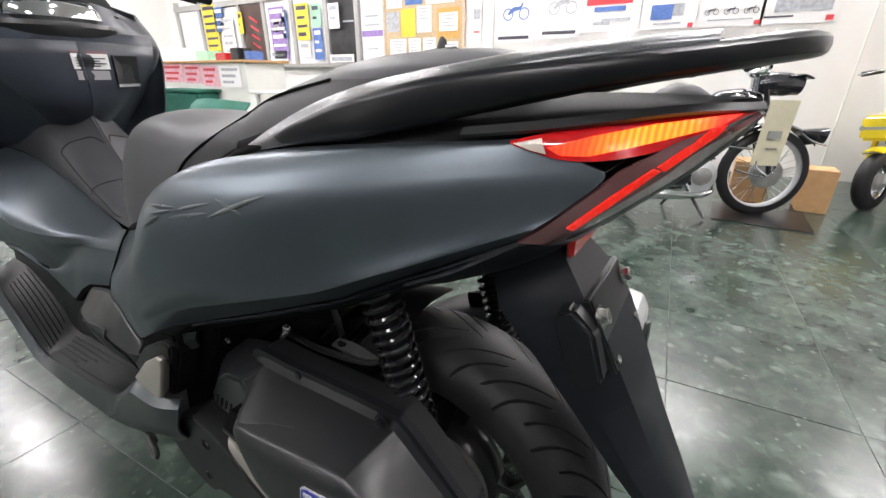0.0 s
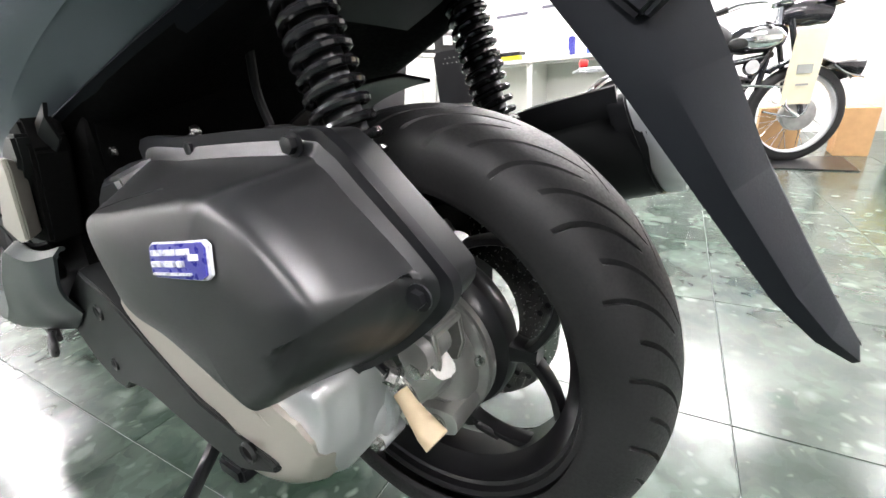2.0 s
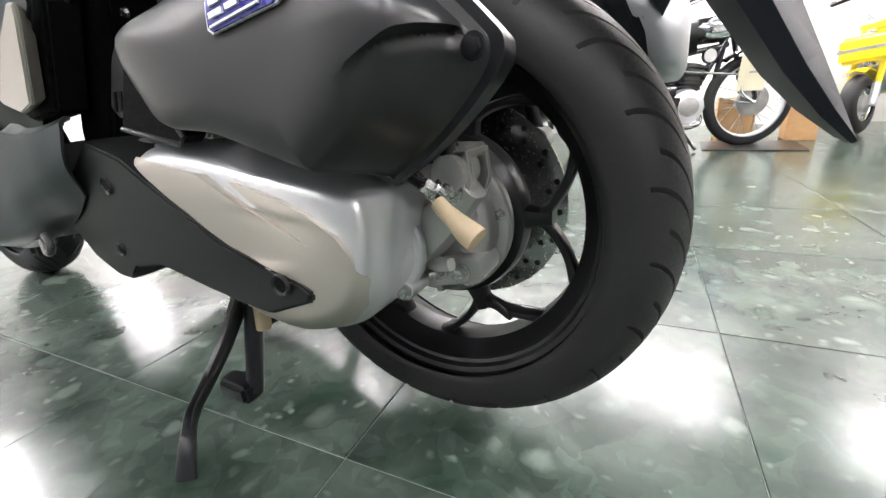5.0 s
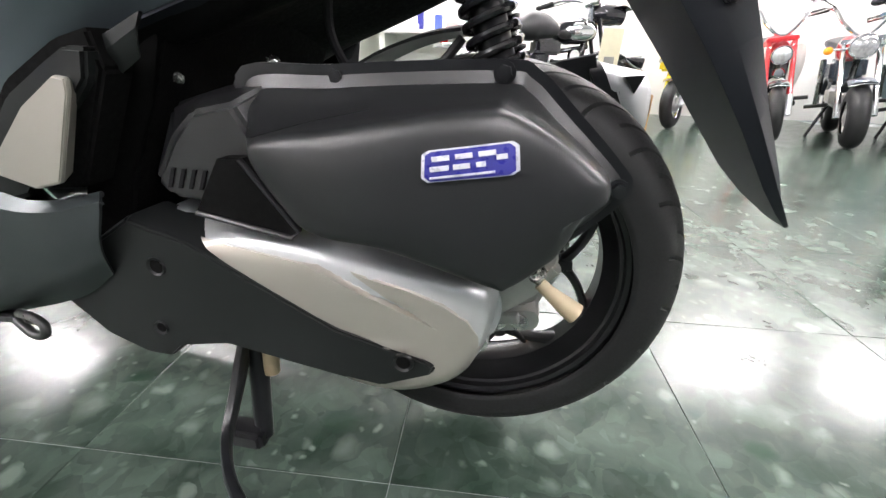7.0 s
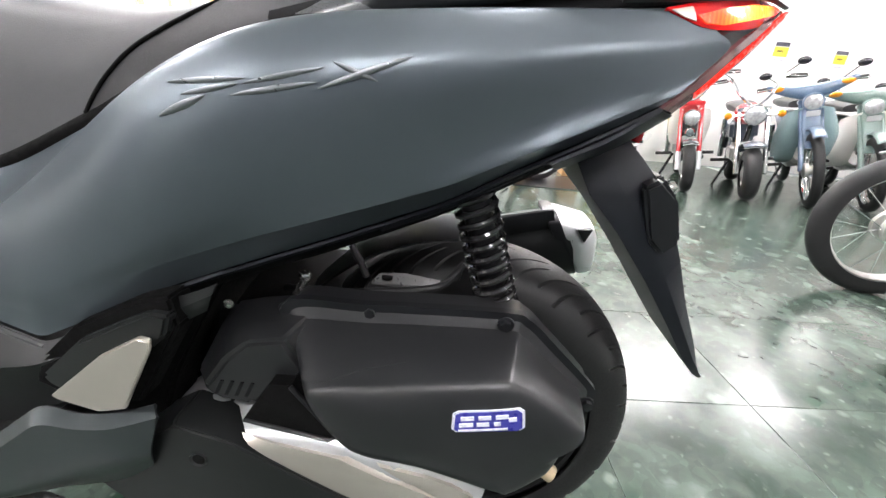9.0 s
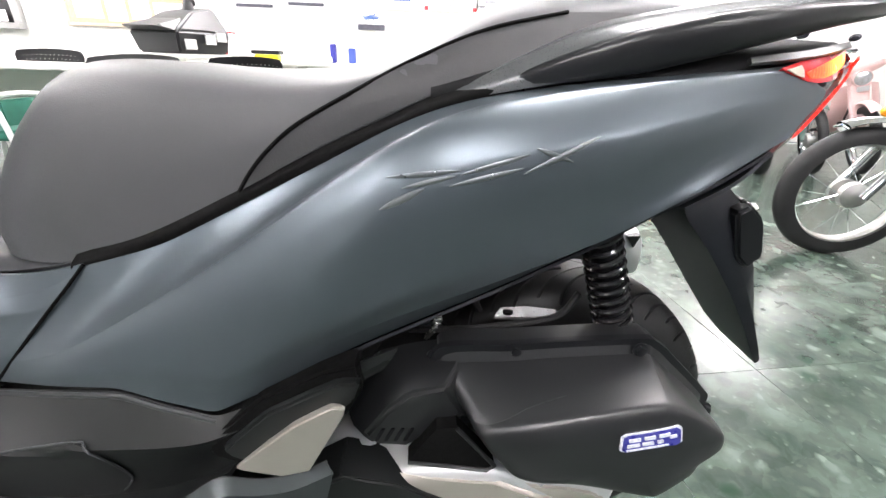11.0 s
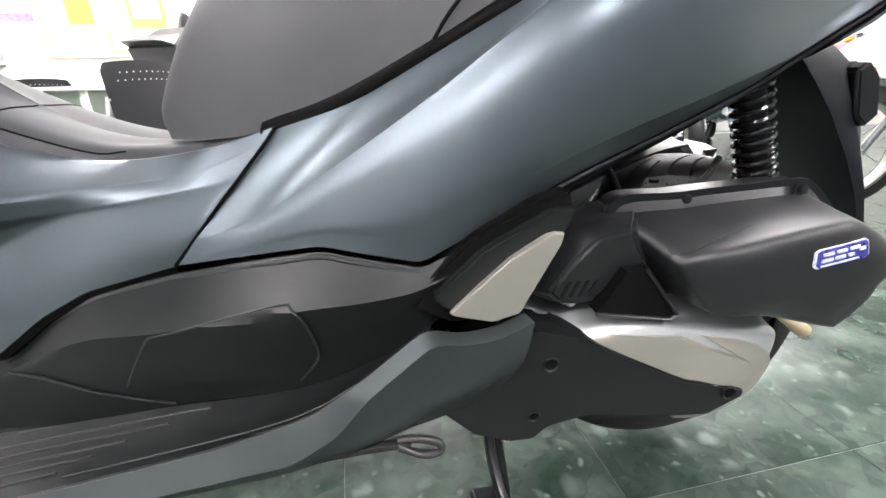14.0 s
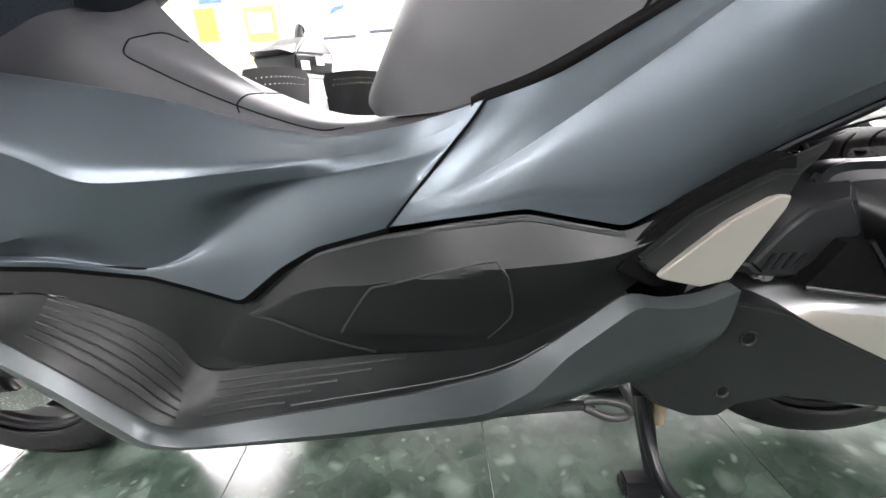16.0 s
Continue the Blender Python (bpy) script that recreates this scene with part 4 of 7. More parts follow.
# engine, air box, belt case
# crankcase, inner guard and frame side: wheel-well shade put into their near-black colour
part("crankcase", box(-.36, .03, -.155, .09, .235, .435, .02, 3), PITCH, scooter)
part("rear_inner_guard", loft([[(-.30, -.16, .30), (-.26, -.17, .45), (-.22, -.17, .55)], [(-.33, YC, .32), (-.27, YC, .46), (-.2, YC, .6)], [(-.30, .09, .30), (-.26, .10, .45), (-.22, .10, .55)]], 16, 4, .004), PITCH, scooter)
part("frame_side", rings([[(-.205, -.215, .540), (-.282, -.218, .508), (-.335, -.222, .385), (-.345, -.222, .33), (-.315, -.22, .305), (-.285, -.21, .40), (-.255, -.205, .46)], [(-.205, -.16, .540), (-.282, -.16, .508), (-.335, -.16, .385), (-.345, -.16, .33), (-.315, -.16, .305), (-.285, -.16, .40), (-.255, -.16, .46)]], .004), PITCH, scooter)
base = [(-.168, .486), (-.087, .496), (.038, .502), (.064, .496), (.090, .473), (.128, .436), (.138, .422), (.132, .405), (.100, .372), (.062, .343), (.048, .342), (-.03, .374), (-.085, .378), (-.118, .396)]
mid = [(-.163, .471), (-.085, .482), (.038, .489), (.060, .484), (.083, .464), (.118, .434), (.127, .421), (.122, .404), (.096, .374), (.062, .348), (.048, .347), (-.03, .377), (-.084, .381), (-.113, .397)]
face = [(-.128, .447), (-.058, .463), (.030, .478), (.052, .477), (.078, .465), (.104, .446), (.114, .434), (.111, .414), (.090, .389), (.060, .362), (.045, .361), (-.028, .380), (-.080, .386), (-.104, .402)]
fc = Vector((sum(q[0] for q in face), sum(q[1] for q in face))) / len(face)


def shrunk(loop, k):
    return [(fc.x + (x - fc.x) * k, fc.y + (z - fc.y) * k) for x, z in loop]


def between(la, lb, k):
    return [(a[0] * (1 - k) + b[0] * k, a[1] * (1 - k) + b[1] * k) for a, b in zip(la, lb)]


def lean(loop, y):
    """A loop of the lid's face, which leans outwards towards its foot."""
    return [(x, y - (.445 - z) * .08, z) for x, z in loop]


air = skin([[(x, -.165, z) for x, z in base], [(x, -.196, z) for x, z in base], [(x, -.203, z) for x, z in mid], [(x, -.232, z) for x, z in between(mid, face, .50)], lean(between(mid, face, .90), -.256), lean(shrunk(face, .93), -.268), lean(shrunk(face, .6), -.274), lean(shrunk(face, .1), -.275)], 10, 6, crease=(1, 2))
for off in (.0, .008, .02):
    bmesh.ops.bisect_plane(air, geom=list(air.verts) + list(air.edges) + list(air.faces), plane_co=(.092, 0, .414 - off), plane_no=(-.6, 0, 1))
for v in air.verts:
    # hollow beside the rear bolt: the bevel breaks off along a slanted edge
    gap = .414 + (v.co.x - .092) * .6 - v.co.z
    if v.co.x > .086 and 1e-5 < gap < .045 and v.co.y < -.204:
        k = min(gap / .006, 1) * (1 - max(gap - .008, 0) / .037) * min((v.co.x - .086) / .02, 1) * min((-.204 - v.co.y) / .012, 1)
        v.co += Vector((-.009, .006, .002)) * k
air_s = air.copy()
airbox = part("air_box", air, GREYP, scooter, "black plastic air-cleaner box", 32)
part("lid_flange", skin([[(x * 1.035, y, (z - .42) * 1.035 + .42) for x, z in base] for y in (-.190, -.1985)], 5, 1), GLOSSB, airbox)
for p in ((-.172, -.193, .481), (-.087, -.197, .490), (.042, -.206, .496), (.130, -.213, .420)):
    part("cover_bolt", bolt((p[0], p[1] + .002, p[2]), .0055, .006), GLOSSB, airbox, "black hexagon bolt")
part("crease", drape([(-.135, .450), (-.085, .464), (-.045, .4725), (-.085, .467), (-.137, .455)], air_s, .0015, .002, .01), GREYP, airbox)
# solid black slab: shade inside the mouth is put into its colour
part("intake_mouth", rings([[(x, -.243, z) for x, z in [(-.170, .431), (-.150, .432), (-.108, .378), (-.116, .372), (-.199, .386)]], [(x, -.225, z) for x, z in [(-.170, .431), (-.150, .432), (-.108, .378), (-.116, .372), (-.199, .386)]]]), PITCH, airbox, "intake mouth with its inner shade painted black")
part("mouth_lip", tube([(-.150, -.244, .432), (-.108, -.244, .377), (-.116, -.244, .371), (-.199, -.243, .385)], .0024, 8), GREYP, airbox)
duct = rings([[(x, -.165, z) for x, z in [(-.27, .405), (-.235, .470), (-.20, .480), (-.14, .490), (-.10, .40), (-.2, .385), (-.25, .385)]], [(x, -.205, z) for x, z in [(-.265, .405), (-.232, .465), (-.20, .474), (-.145, .482), (-.11, .402), (-.2, .388), (-.248, .388)]], [(x, -.228, z) for x, z in [(-.245, .405), (-.220, .440), (-.198, .462), (-.162, .470), (-.142, .436), (-.2, .388), (-.232, .392)]]], .004, 2)
intake = part("intake_duct", duct, GREYP, scooter, "black intake duct")
for k in range(4):
    part("vent_slot", rings([[(-.234 + k * .010, y, .400), (-.2305 + k * .010, y, .400), (-.2225 + k * .010, y, .417), (-.226 + k * .010, y, .417)] for y in (-.2295, -.226)]), MATTB, intake)
# label on the air box
tag = [(-.004, .4515), (.0005, .4545), (.056, .4635), (.0605, .461), (.0625, .4455), (.058, .442), (.0005, .433), (-.004, .436)]
def about(loop, cx, cz, k):
    return [(cx + (x - cx) * k, cz + (z - cz) * k) for x, z in loop]


label_p = part("badge", drape(about(tag, .029, .448, .90), air_s, .0024, .0016, .003), LABELW, airbox, "small blue badge with a silver border")
part("badge_field", drape(about(tag, .029, .448, .83), air_s, .0036, .0012, .003), LABELB, label_p)
def strip(x0, z0, x1, z1, w):
    d = Vector((x1 - x0, z1 - z0)).normalized() * w / 2
    n2 = Vector((-d.y, d.x))
    return [(x0 + n2.x - d.x * 0, z0 + n2.y), (x1 + n2.x, z1 + n2.y), (x1 - n2.x, z1 - n2.y), (x0 - n2.x, z0 - n2.y)]
sk = .16
W = .0030
glyphs = ((.005, .0125, .0165, .0125), (.004, .0065, .0165, .0065), (.0205, .0125, .0315, .0125), (.0195, .0065, .0305, .0065), (.0355, .0125, .0465, .0125), (.0345, .0065, .0405, .0065), (.0470, .0095, .0540, .0095), (.004, .0012, .047, .0012))
for x0, z0, x1, z1 in glyphs:
    w = W if z0 > .002 else .0012
    f = lambda x, z: (x * .92 + .0015, z + .436 + x * sk)
    a, b = f(x0, z0), f(x1, z1)
    part("print_bar", drape(strip(*a, *b, w), air_s, .0050, .0016, .003), LABELW, label_p)
# belt case with champagne cover and black inlay
case = [(-.262, .372), (-.224, .366), (-.17, .374), (-.10, .368), (-.033, .356), (.037, .339), (.050, .313), (.043, .260), (.024, .224), (-.010, .205), (-.05, .200), (-.12, .216), (-.22, .236), (-.29, .232), (-.327, .249), (-.362, .285), (-.33, .33)]
cs = skin([[(x, -.11, z) for x, z in case], [(x, -.205, z) for x, z in case], [(x * .975 - .004, -.226, (z - .3) * .88 + .302) for x, z in case], [(x * .95 - .005, -.239, (z - .3) * .70 + .304) for x, z in case], [(x * .8 - .02, -.242, (z - .3) * .3 + .306) for x, z in case]], 4, 4, crease=(1,))


def drawn_in(bm):
    """Lets the rear end of the case fall away from the flank."""
    for v in bm.verts:
        if v.co.x > -.08 and v.co.y < -.15:
            v.co.y += .014 * ((v.co.x + .08) / .13) ** 2
    return bm


drawn_in(cs)
cs_s = cs.copy()
belt = part("belt_case", cs, SILVER, scooter, "silver belt case with a champagne cover", 30)
part("case_rim", rings([[(x * 1.01, -.118, (z - .3) * 1.02 + .3) for x, z in case], [(x * 1.01, -.14, (z - .3) * 1.02 + .3) for x, z in case]], .003), ALUD, belt)
inlay = [(-.268, .377), (-.212, .362), (-.18, .343), (-.083, .290), (-.003, .264), (.004, .258), (.001, .250), (-.044, .233), (-.087, .238), (-.138, .246), (-.195, .256), (-.245, .246), (-.262, .230), (-.29, .230), (-.33, .247), (-.368, .285), (-.335, .335)]
part("case_inlay", drawn_in(rings([[(x, -.20, z) for x, z in inlay], [(x, -.2435, z) for x, z in inlay], [(x * .985 - .002, -.2500, (z - .29) * .96 + .29) for x, z in inlay]], .002)), BLACK, belt, "black plastic belt-case inlay")
# holes are black discs, their inner shade painted, each with a raised lip
for p, r in (((-.247, -.2490, .333), .0065), ((-.262, -.2490, .266), .005), ((-.024, -.2480, .265), .0065)):
    hole = part("hole", tube([(p[0], p[1] - .0015, p[2]), (p[0], p[1] + .004, p[2])], r, 14), PITCH, belt)
    part("hole_lip", spin([(r, -.0015), (r + .002, -.003), (r + .003, 0), (r, 0)], p, 20), BLACK, hole)
part("drain_recess", tube([(.002, -.2165, .2345), (.002, -.205, .2345)], .008, 16), ALUD, belt)
cover = drape([(-.232, .360), (-.19, .3595), (-.118, .350), (-.06, .343), (-.02, .333), (.008, .321), (.028, .306), (.038, .290), (.039, .266), (.030, .240), (.014, .222), (-.012, .212), (-.045, .209), (-.075, .216), (-.085, .235), (-.10, .285), (-.19, .338)], cs_s, .0050, .0045, .004)
ga, gb, gw = Vector((-.097, .354)), Vector((.004, .297)), .0090
gn = Vector((ga.y - gb.y, gb.x - ga.x)).normalized()
for side_w in (-gw, 0, gw):
    # straight cuts along the groove's two edges and its bed
    p, d = ga + gn * side_w, gb - ga - gn * side_w
    bmesh.ops.bisect_plane(cover, geom=list(cover.verts) + list(cover.edges) + list(cover.faces), plane_co=(p.x, 0, p.y), plane_no=(-d.y, 0, d.x))
for v in cover.verts:
    q = Vector((v.co.x, v.co.z)) - ga
    u = q.dot(gb - ga) / (gb - ga).length_squared
    w = abs(q.dot(gn))
    half = gw * (1 - u)
    if -.05 < u < 1 and w < half - .0002:
        v.co.y += .0085 * min(2.0 * (1 - w / half), 1) * min((1 - u) * 3, 1)
part("case_cover", cover, CHAMP, belt, "champagne case cover with a tapered groove", 40)
for p in ((-.21, .376), (-.135, .372), (-.03, .358)):
    part("case_bolt", join(box(p[0] - .012, p[0] + .012, -.205, -.19, p[1], p[1] + .012, .003), bolt((p[0], -.205, p[1] + .006), .005, .005)), ALU, belt)
# gear case at the wheel
gear = part("gear_case", spin([(0, -.138), (.022, -.138), (.03, -.132), (.034, -.122), (.052, -.118), (.062, -.112), (.067, -.104), (.068, -.088), (.074, -.087), (.077, -.085), (.0775, -.083), (.0745, -.082), (.0745, -.079), (.0775, -.078), (.077, -.070), (0, -.070)], (WX + .012, 0, WZ + .004), 56), ALUD, scooter, "grey cast gear case")
for k in range(7):
    a = .5 + k * .9
    part("rib", moved(box(.026, .064, -.004, .004, -.005, .005, .0015), Matrix.Translation((WX + .012, -.116, WZ + .004)) @ Matrix.Rotation(-a, 4, "Y")), ALUD, gear)
for k in range(5):
    a = .2 + k * 1.256
    part("case_screw", bolt((WX + .012 + .069 * math.cos(a), -.086, WZ + .004 + .069 * math.sin(a)), .0045, .006), STEEL, gear)
part("case_end", spin([(0, -.192), (.026, -.192), (.038, -.186), (.043, -.174), (.044, -.166), (.049, -.165), (.0505, -.163), (.0505, -.157), (.049, -.155), (.044, -.154), (.040, -.125), (0, -.125)], (.004, 0, .272), 48), SILVER, belt, "silver rounded case end with a raised flange")
for k in (.75, -.9, 2.0):
    part("flange_ear", tube([(.004 + .050 * math.cos(k), -.168, .272 + .050 * math.sin(k)), (.004 + .050 * math.cos(k), -.140, .272 + .050 * math.sin(k))], .0085, 14), SILVER, belt)
    part("flange_bolt", bolt((.004 + .050 * math.cos(k), -.168, .272 + .050 * math.sin(k)), .0055, .006), STEEL, belt)
part("hose_clip", bar([(.010, -.172, .316), (.022, -.176, .322), (.036, -.174, .314), (.042, -.168, .300)], [(.012, .004)] * 4, 8, steps=14), STEEL, belt)
part("hose_end", tube([(.012, -.160, .318), (.026, -.165, .312), (.034, -.160, .296)], .009, 12, steps=10), BLACK, belt)
part("arm", bar([(.000, -.128, .262), (.035, -.134, .272), (.066, -.146, .296), (.096, -.152, .330)], [(.036, .050), (.032, .046), (.026, .036), (.022, .030)], 12, steps=16), ALU, gear, "cast shock arm")
part("boss", spin([(0, -.152), (.012, -.152), (.016, -.148), (.018, -.130), (0, -.130)], (.074, 0, .298), 24), ALU, gear)
part("boss_recess", tube([(.074, -.1535, .298), (.074, -.150, .298)], .006, 14), PITCH, gear)
ear = ((.067, .354), (.099, .358), (.103, .332), (.097, .314), (.084, .308), (.071, .315))
for s0 in (-.160, -.126):
    part("clevis_plate", rings([[(x, s0, z) for x, z in ear], [(x, s0 + .005, z) for x, z in ear]], .002), ALU, gear, "cast clevis plate")
part("clevis_bridge", box(.067, .099, -.160, -.121, .349, .359, .003), ALU, gear)
part("mount_washer", spin([(0, -.1625), (.0108, -.1625), (.0118, -.160), (0, -.160)], (.085, 0, .327), 24), STEEL, gear)
part("mount_bolt", bolt((.085, -.162, .327), .0070, .008), STEEL, gear, "bright hexagon mount bolt")
part("clamp_pin", tube([(.062, -.150, .345), (.060, -.150, .380), (.050, -.148, .420)], .0045, 8), GLOSSB, gear)
part("brake_arm", bar([(.060, -.176, .340), (.072, -.182, .334), (.090, -.186, .322), (.098, -.186, .310)], [(.012, .006), (.014, .006), (.014, .006), (.012, .006)], 8, steps=10), STEEL, gear)
part("adjuster_nut", bolt((.084, -.186, .331), .006, .010, (-.6, -.5, .6)), STEEL, gear)
for p in ((.051, -.132, .241), (.074, -.132, .243)):
    part("stud", bolt(p, .0065, .010), STEEL, gear, "bright hexagon nut")
part("lug", skin([[(x, y, z) for x, z in ((.026, .222), (.060, .228), (.092, .236), (.090, .256), (.060, .254), (.030, .246))] for y in (-.09, -.125, -.131)], 4, 2), ALU, gear)
part("case_bolt", bolt((.066, -.138, .303), .0060, .008), STEEL, gear)
part("rib", bar([(.020, -.118, .262), (.048, -.138, .252), (.072, -.146, .256)], [(.012, .020), (.010, .016), (.010, .012)], 10, steps=10), ALU, gear)
part("rubber_cap", tube([(.086, -.187, .323), (.094, -.189, .317), (.103, -.191, .311), (.112, -.193, .305), (.120, -.194, .300)], [.0060, .0062, .0075, .0092, .0098], 16), BRASSY, gear, "yellowed rubber cap")
part("cable_end", tube([(.00, -.175, .345), (.03, -.180, .345), (.06, -.184, .340), (.088, -.188, .326)], .0032, 8, steps=14), GLOSSB, gear)


def shock(y):
    """A rear shock with its coil spring."""
    top, bot = Vector((-.022, y, .675)), Vector((.087, y + (-.004 if y < YC else -.004), .335))
    at = lambda s: top.lerp(bot, s)
    s = part("shock", tube([at(.1), at(.78)], .0140, 16), GLOSSB, scooter, "black shock absorber")
    part("shock_rod", tube([at(.78), at(.97)], .0085, 12), GLOSSB, s)
    part("lower_eye", tube([at(.985) - Vector((0, .016, 0)), at(.985) + Vector((0, .016, 0))], .014, 16), ALUD, s)
    d = (bot - top).normalized()
    u = d.orthogonal().normalized()
    v = d.cross(u)
    coil = []
    turns, m = 18.5, 18.5 * 16
    for i in range(int(m) + 1):
        a = 2 * math.pi * turns * i / m
        coil.append(at(.12 + .62 * i / m) + (u * math.cos(a) + v * math.sin(a)) * .0195)
    part("spring", tube(coil, .0036, 8), COILB, s, "glossy black coil spring")
    part("spring_seat", tube([at(.742), at(.77)], .0235, 20), GLOSSB, s)


shock(-.150)
shock(.075)
part("tail_frame", tube([(-.35, -.12, .50), (-.2, -.13, .56), (.05, -.12, .66)], .014, 10, steps=14), BLACK, scooter)
tab = part("bracket_tab", rings([[(-.101, -.135, z - .004), (-.092, -.128, z + .006), (-.062, -.128, z + .008), (-.024, -.130, z + .004), (-.026, -.137, z - .002), (-.066, -.137, z - .004)] for z in (.494, .490)], .001), DSTEEL, scooter, "grey steel bracket tab")
part("tab_hole", tube([(-.083, -.132, .4945), (-.083, -.132, .4975)], .006, 14), PITCH, tab)
part("control_cable", tube([(-.20, -.13, .470), (-.13, -.138, .476), (-.085, -.142, .484), (-.05, -.142, .489), (-.02, -.138, .497), (.0, -.13, .52)], .0042, 8, steps=24), RUBBER, scooter)
part("frame_bolt", bolt((-.226, -.198, .485), .0035, .004), STEEL, scooter)
part("breather_hose", tube([(-.112, -.105, .480), (-.120, -.102, .497), (-.129, -.10, .512), (-.134, -.10, .535), (-.13, -.10, .58)], .0045, 8, steps=16), RUBBER, scooter)
part("cable_clip", join(ball((-.168, -.150, .497), .0075, (1, .7, .9), 12), tube([(-.166, -.152, .495), (-.172, -.154, .486), (-.180, -.152, .474)], [.0045, .004, .003], 8, steps=10)), STEEL, scooter, "bright plated cable clip")
part("inner_mudguard", spin([(.262, -.05), (.268, 0), (.262, .05), (.259, .05), (.265, 0), (.259, -.05), (.262, -.05)], (WX, YC, WZ), 20, "y", radians(95), radians(160)), BLACK, scooter)

# muffler
ms = [(.025, .025), (.035, .05), (.10, .10), (.115, .130), (.115, .138), (.112, .134)]
muf = part("muffler", bar([(-.30, .08, .27), (-.17, .12, .325), (-.06, .155, .375), (.04, .18, .405), (.12, .188, .428), (.185, .192, .443)], ms, 24, (0, 1, 0), 36), BLACK, scooter, "black muffler with silver end cap")


def cap_loop(top, low, y0, y1, k=1.0):
    """A rounded section of the muffler's end in a slanted plane."""
    out = []
    for i in range(24):
        a = 2 * math.pi * i / 24
        u = math.copysign(abs(math.cos(a)) ** .55, math.cos(a)) * k
        v = math.copysign(abs(math.sin(a)) ** .55, math.sin(a)) * k
        out.append(((top[0] + low[0]) / 2 + (top[0] - low[0]) / 2 * v, (y0 + y1) / 2 + (y1 - y0) / 2 * u, (top[1] + low[1]) / 2 + (top[1] - low[1]) / 2 * v))
    return out


part("cap_band", rings([cap_loop((.132, .505), (.186, .392), .126, .256), cap_loop((.154, .506), (.208, .392), .124, .258)], .002), GLOSSB, muf)
part("end_cap", rings([cap_loop((.154, .502), (.207, .396), .127, .255), cap_loop((.162, .502), (.212, .394), .125, .257), cap_loop((.218, .492), (.226, .396), .131, .251), cap_loop((.228, .478), (.231, .404), .140, .242), cap_loop((.231, .470), (.233, .412), .148, .234)], .0015), SILVER, muf, "silver slanted muffler end cap", 40)
part("outlet", tube([(.228, .193, .442), (.240, .193, .443)], .018, 18), BLACK, muf)
part("cap_slot", rings([[(.188, y, .485), (.213, y, .487), (.203, y, .463)] for y in (.1262, .140)]), BLACK, muf)
part("heat_shield", bar([(-.04, .130, .445), (.06, .136, .472), (.150, .142, .494)], [(.012, .035), (.014, .045), (.012, .04)], 12, (0, 0, 1), 14), GLOSSB, muf)

# pillion peg, stands
leaf = [(-.252, .488), (-.262, .4895), (-.300, .467), (-.357, .417), (-.352, .413), (-.316, .4035), (-.290, .410), (-.254, .478)]
lc = Vector((-.30, .447))
peg = part("pillion_peg", rings([[(x + (lc.x - x) * .22, -.256, z + (lc.y - z) * .16) for x, z in leaf], [(x, -.2675, z) for x, z in leaf], [(x + (lc.x - x) * .03, -.2705, z + (lc.y - z) * .03) for x, z in leaf]], .0008), CHAMP, scooter, "champagne folding pillion footpeg")
# black plate behind the holder; the gap's shade is put into its colour
both("peg_gap_shade", slab([(-.388, .415), (-.376, .441), (-.332, .483), (-.275, .512), (-.242, .520), (-.238, .492), (-.290, .402), (-.350, .396)], -.225, -.2535, .003), PITCH, scooter)
part("peg_holder", slab([(-.372, .429), (-.366, .420), (-.350, .410), (-.299, .440), (-.262, .470), (-.245, .486), (-.238, .508), (-.257, .509), (-.280, .498), (-.327, .473)], -.225, -.2615, .003, 2, .002), BLACK, peg, "dark grey peg holder")
stand = part("centre_stand", join(tube([(-.285, -.10, .215), (-.275, -.115, .12), (-.262, -.15, .010)], [.017, .014, .012], 12), tube([(-.285, .03, .215), (-.275, .045, .12), (-.262, .08, .010)], [.017, .014, .012], 12), tube([(-.272, -.11, .10), (-.272, .04, .10)], .011, 12)), GLOSSB, scooter, "black steel centre stand")
part("stand_foot", box(-.315, -.255, -.172, -.138, .0, .030, .006), GLOSSB, stand)
part("stand_foot", box(-.30, -.22, .06, .105, .0, .014, .003), GLOSSB, stand)
part("stand_pedal", bar([(-.285, -.12, .150), (-.283, -.16, .095), (-.272, -.205, .060), (-.240, -.245, .055), (-.209, -.271, .050), (-.195, -.290, .018)], [(.014, .026), (.014, .024), (.013, .022), (.013, .020), (.014, .020), (.024, .010)], 12, steps=30), GLOSSB, stand, "black foot pedal")
part("stand_spring", tube([(-.25, -.112, .20), (-.255, -.118, .10)], .011, 12), BRASSY, stand, "yellowed spring sleeve")
part("side_stand", join(bar([(-.60, -.240, .228), (-.52, -.246, .240), (-.45, -.254, .254), (-.40, -.262, .262)], [(.012, .009), (.014, .010), (.014, .010), (.010, .008)], 10, steps=16), tube([(-.412, -.266, .262), (-.388, -.272, .254), (-.370, -.274, .258), (-.371, -.272, .268), (-.39, -.268, .272), (-.412, -.262, .268)], .0042, 12, steps=40)), DSTEEL, scooter, "folded dark steel side stand")
part("stand_bracket", box(-.31, -.24, -.13, -.09, .19, .25, .006), ALUD, scooter)
for x in (-.66, -.63):
    part("plug", tube([(x, -.21, .215), (x, -.21, .198)], .009, 10), BLACK, scooter)
# emblem of slanted bright blades on the cowl
cowl_tree = BVHTree.FromBMesh(cowl_shape)


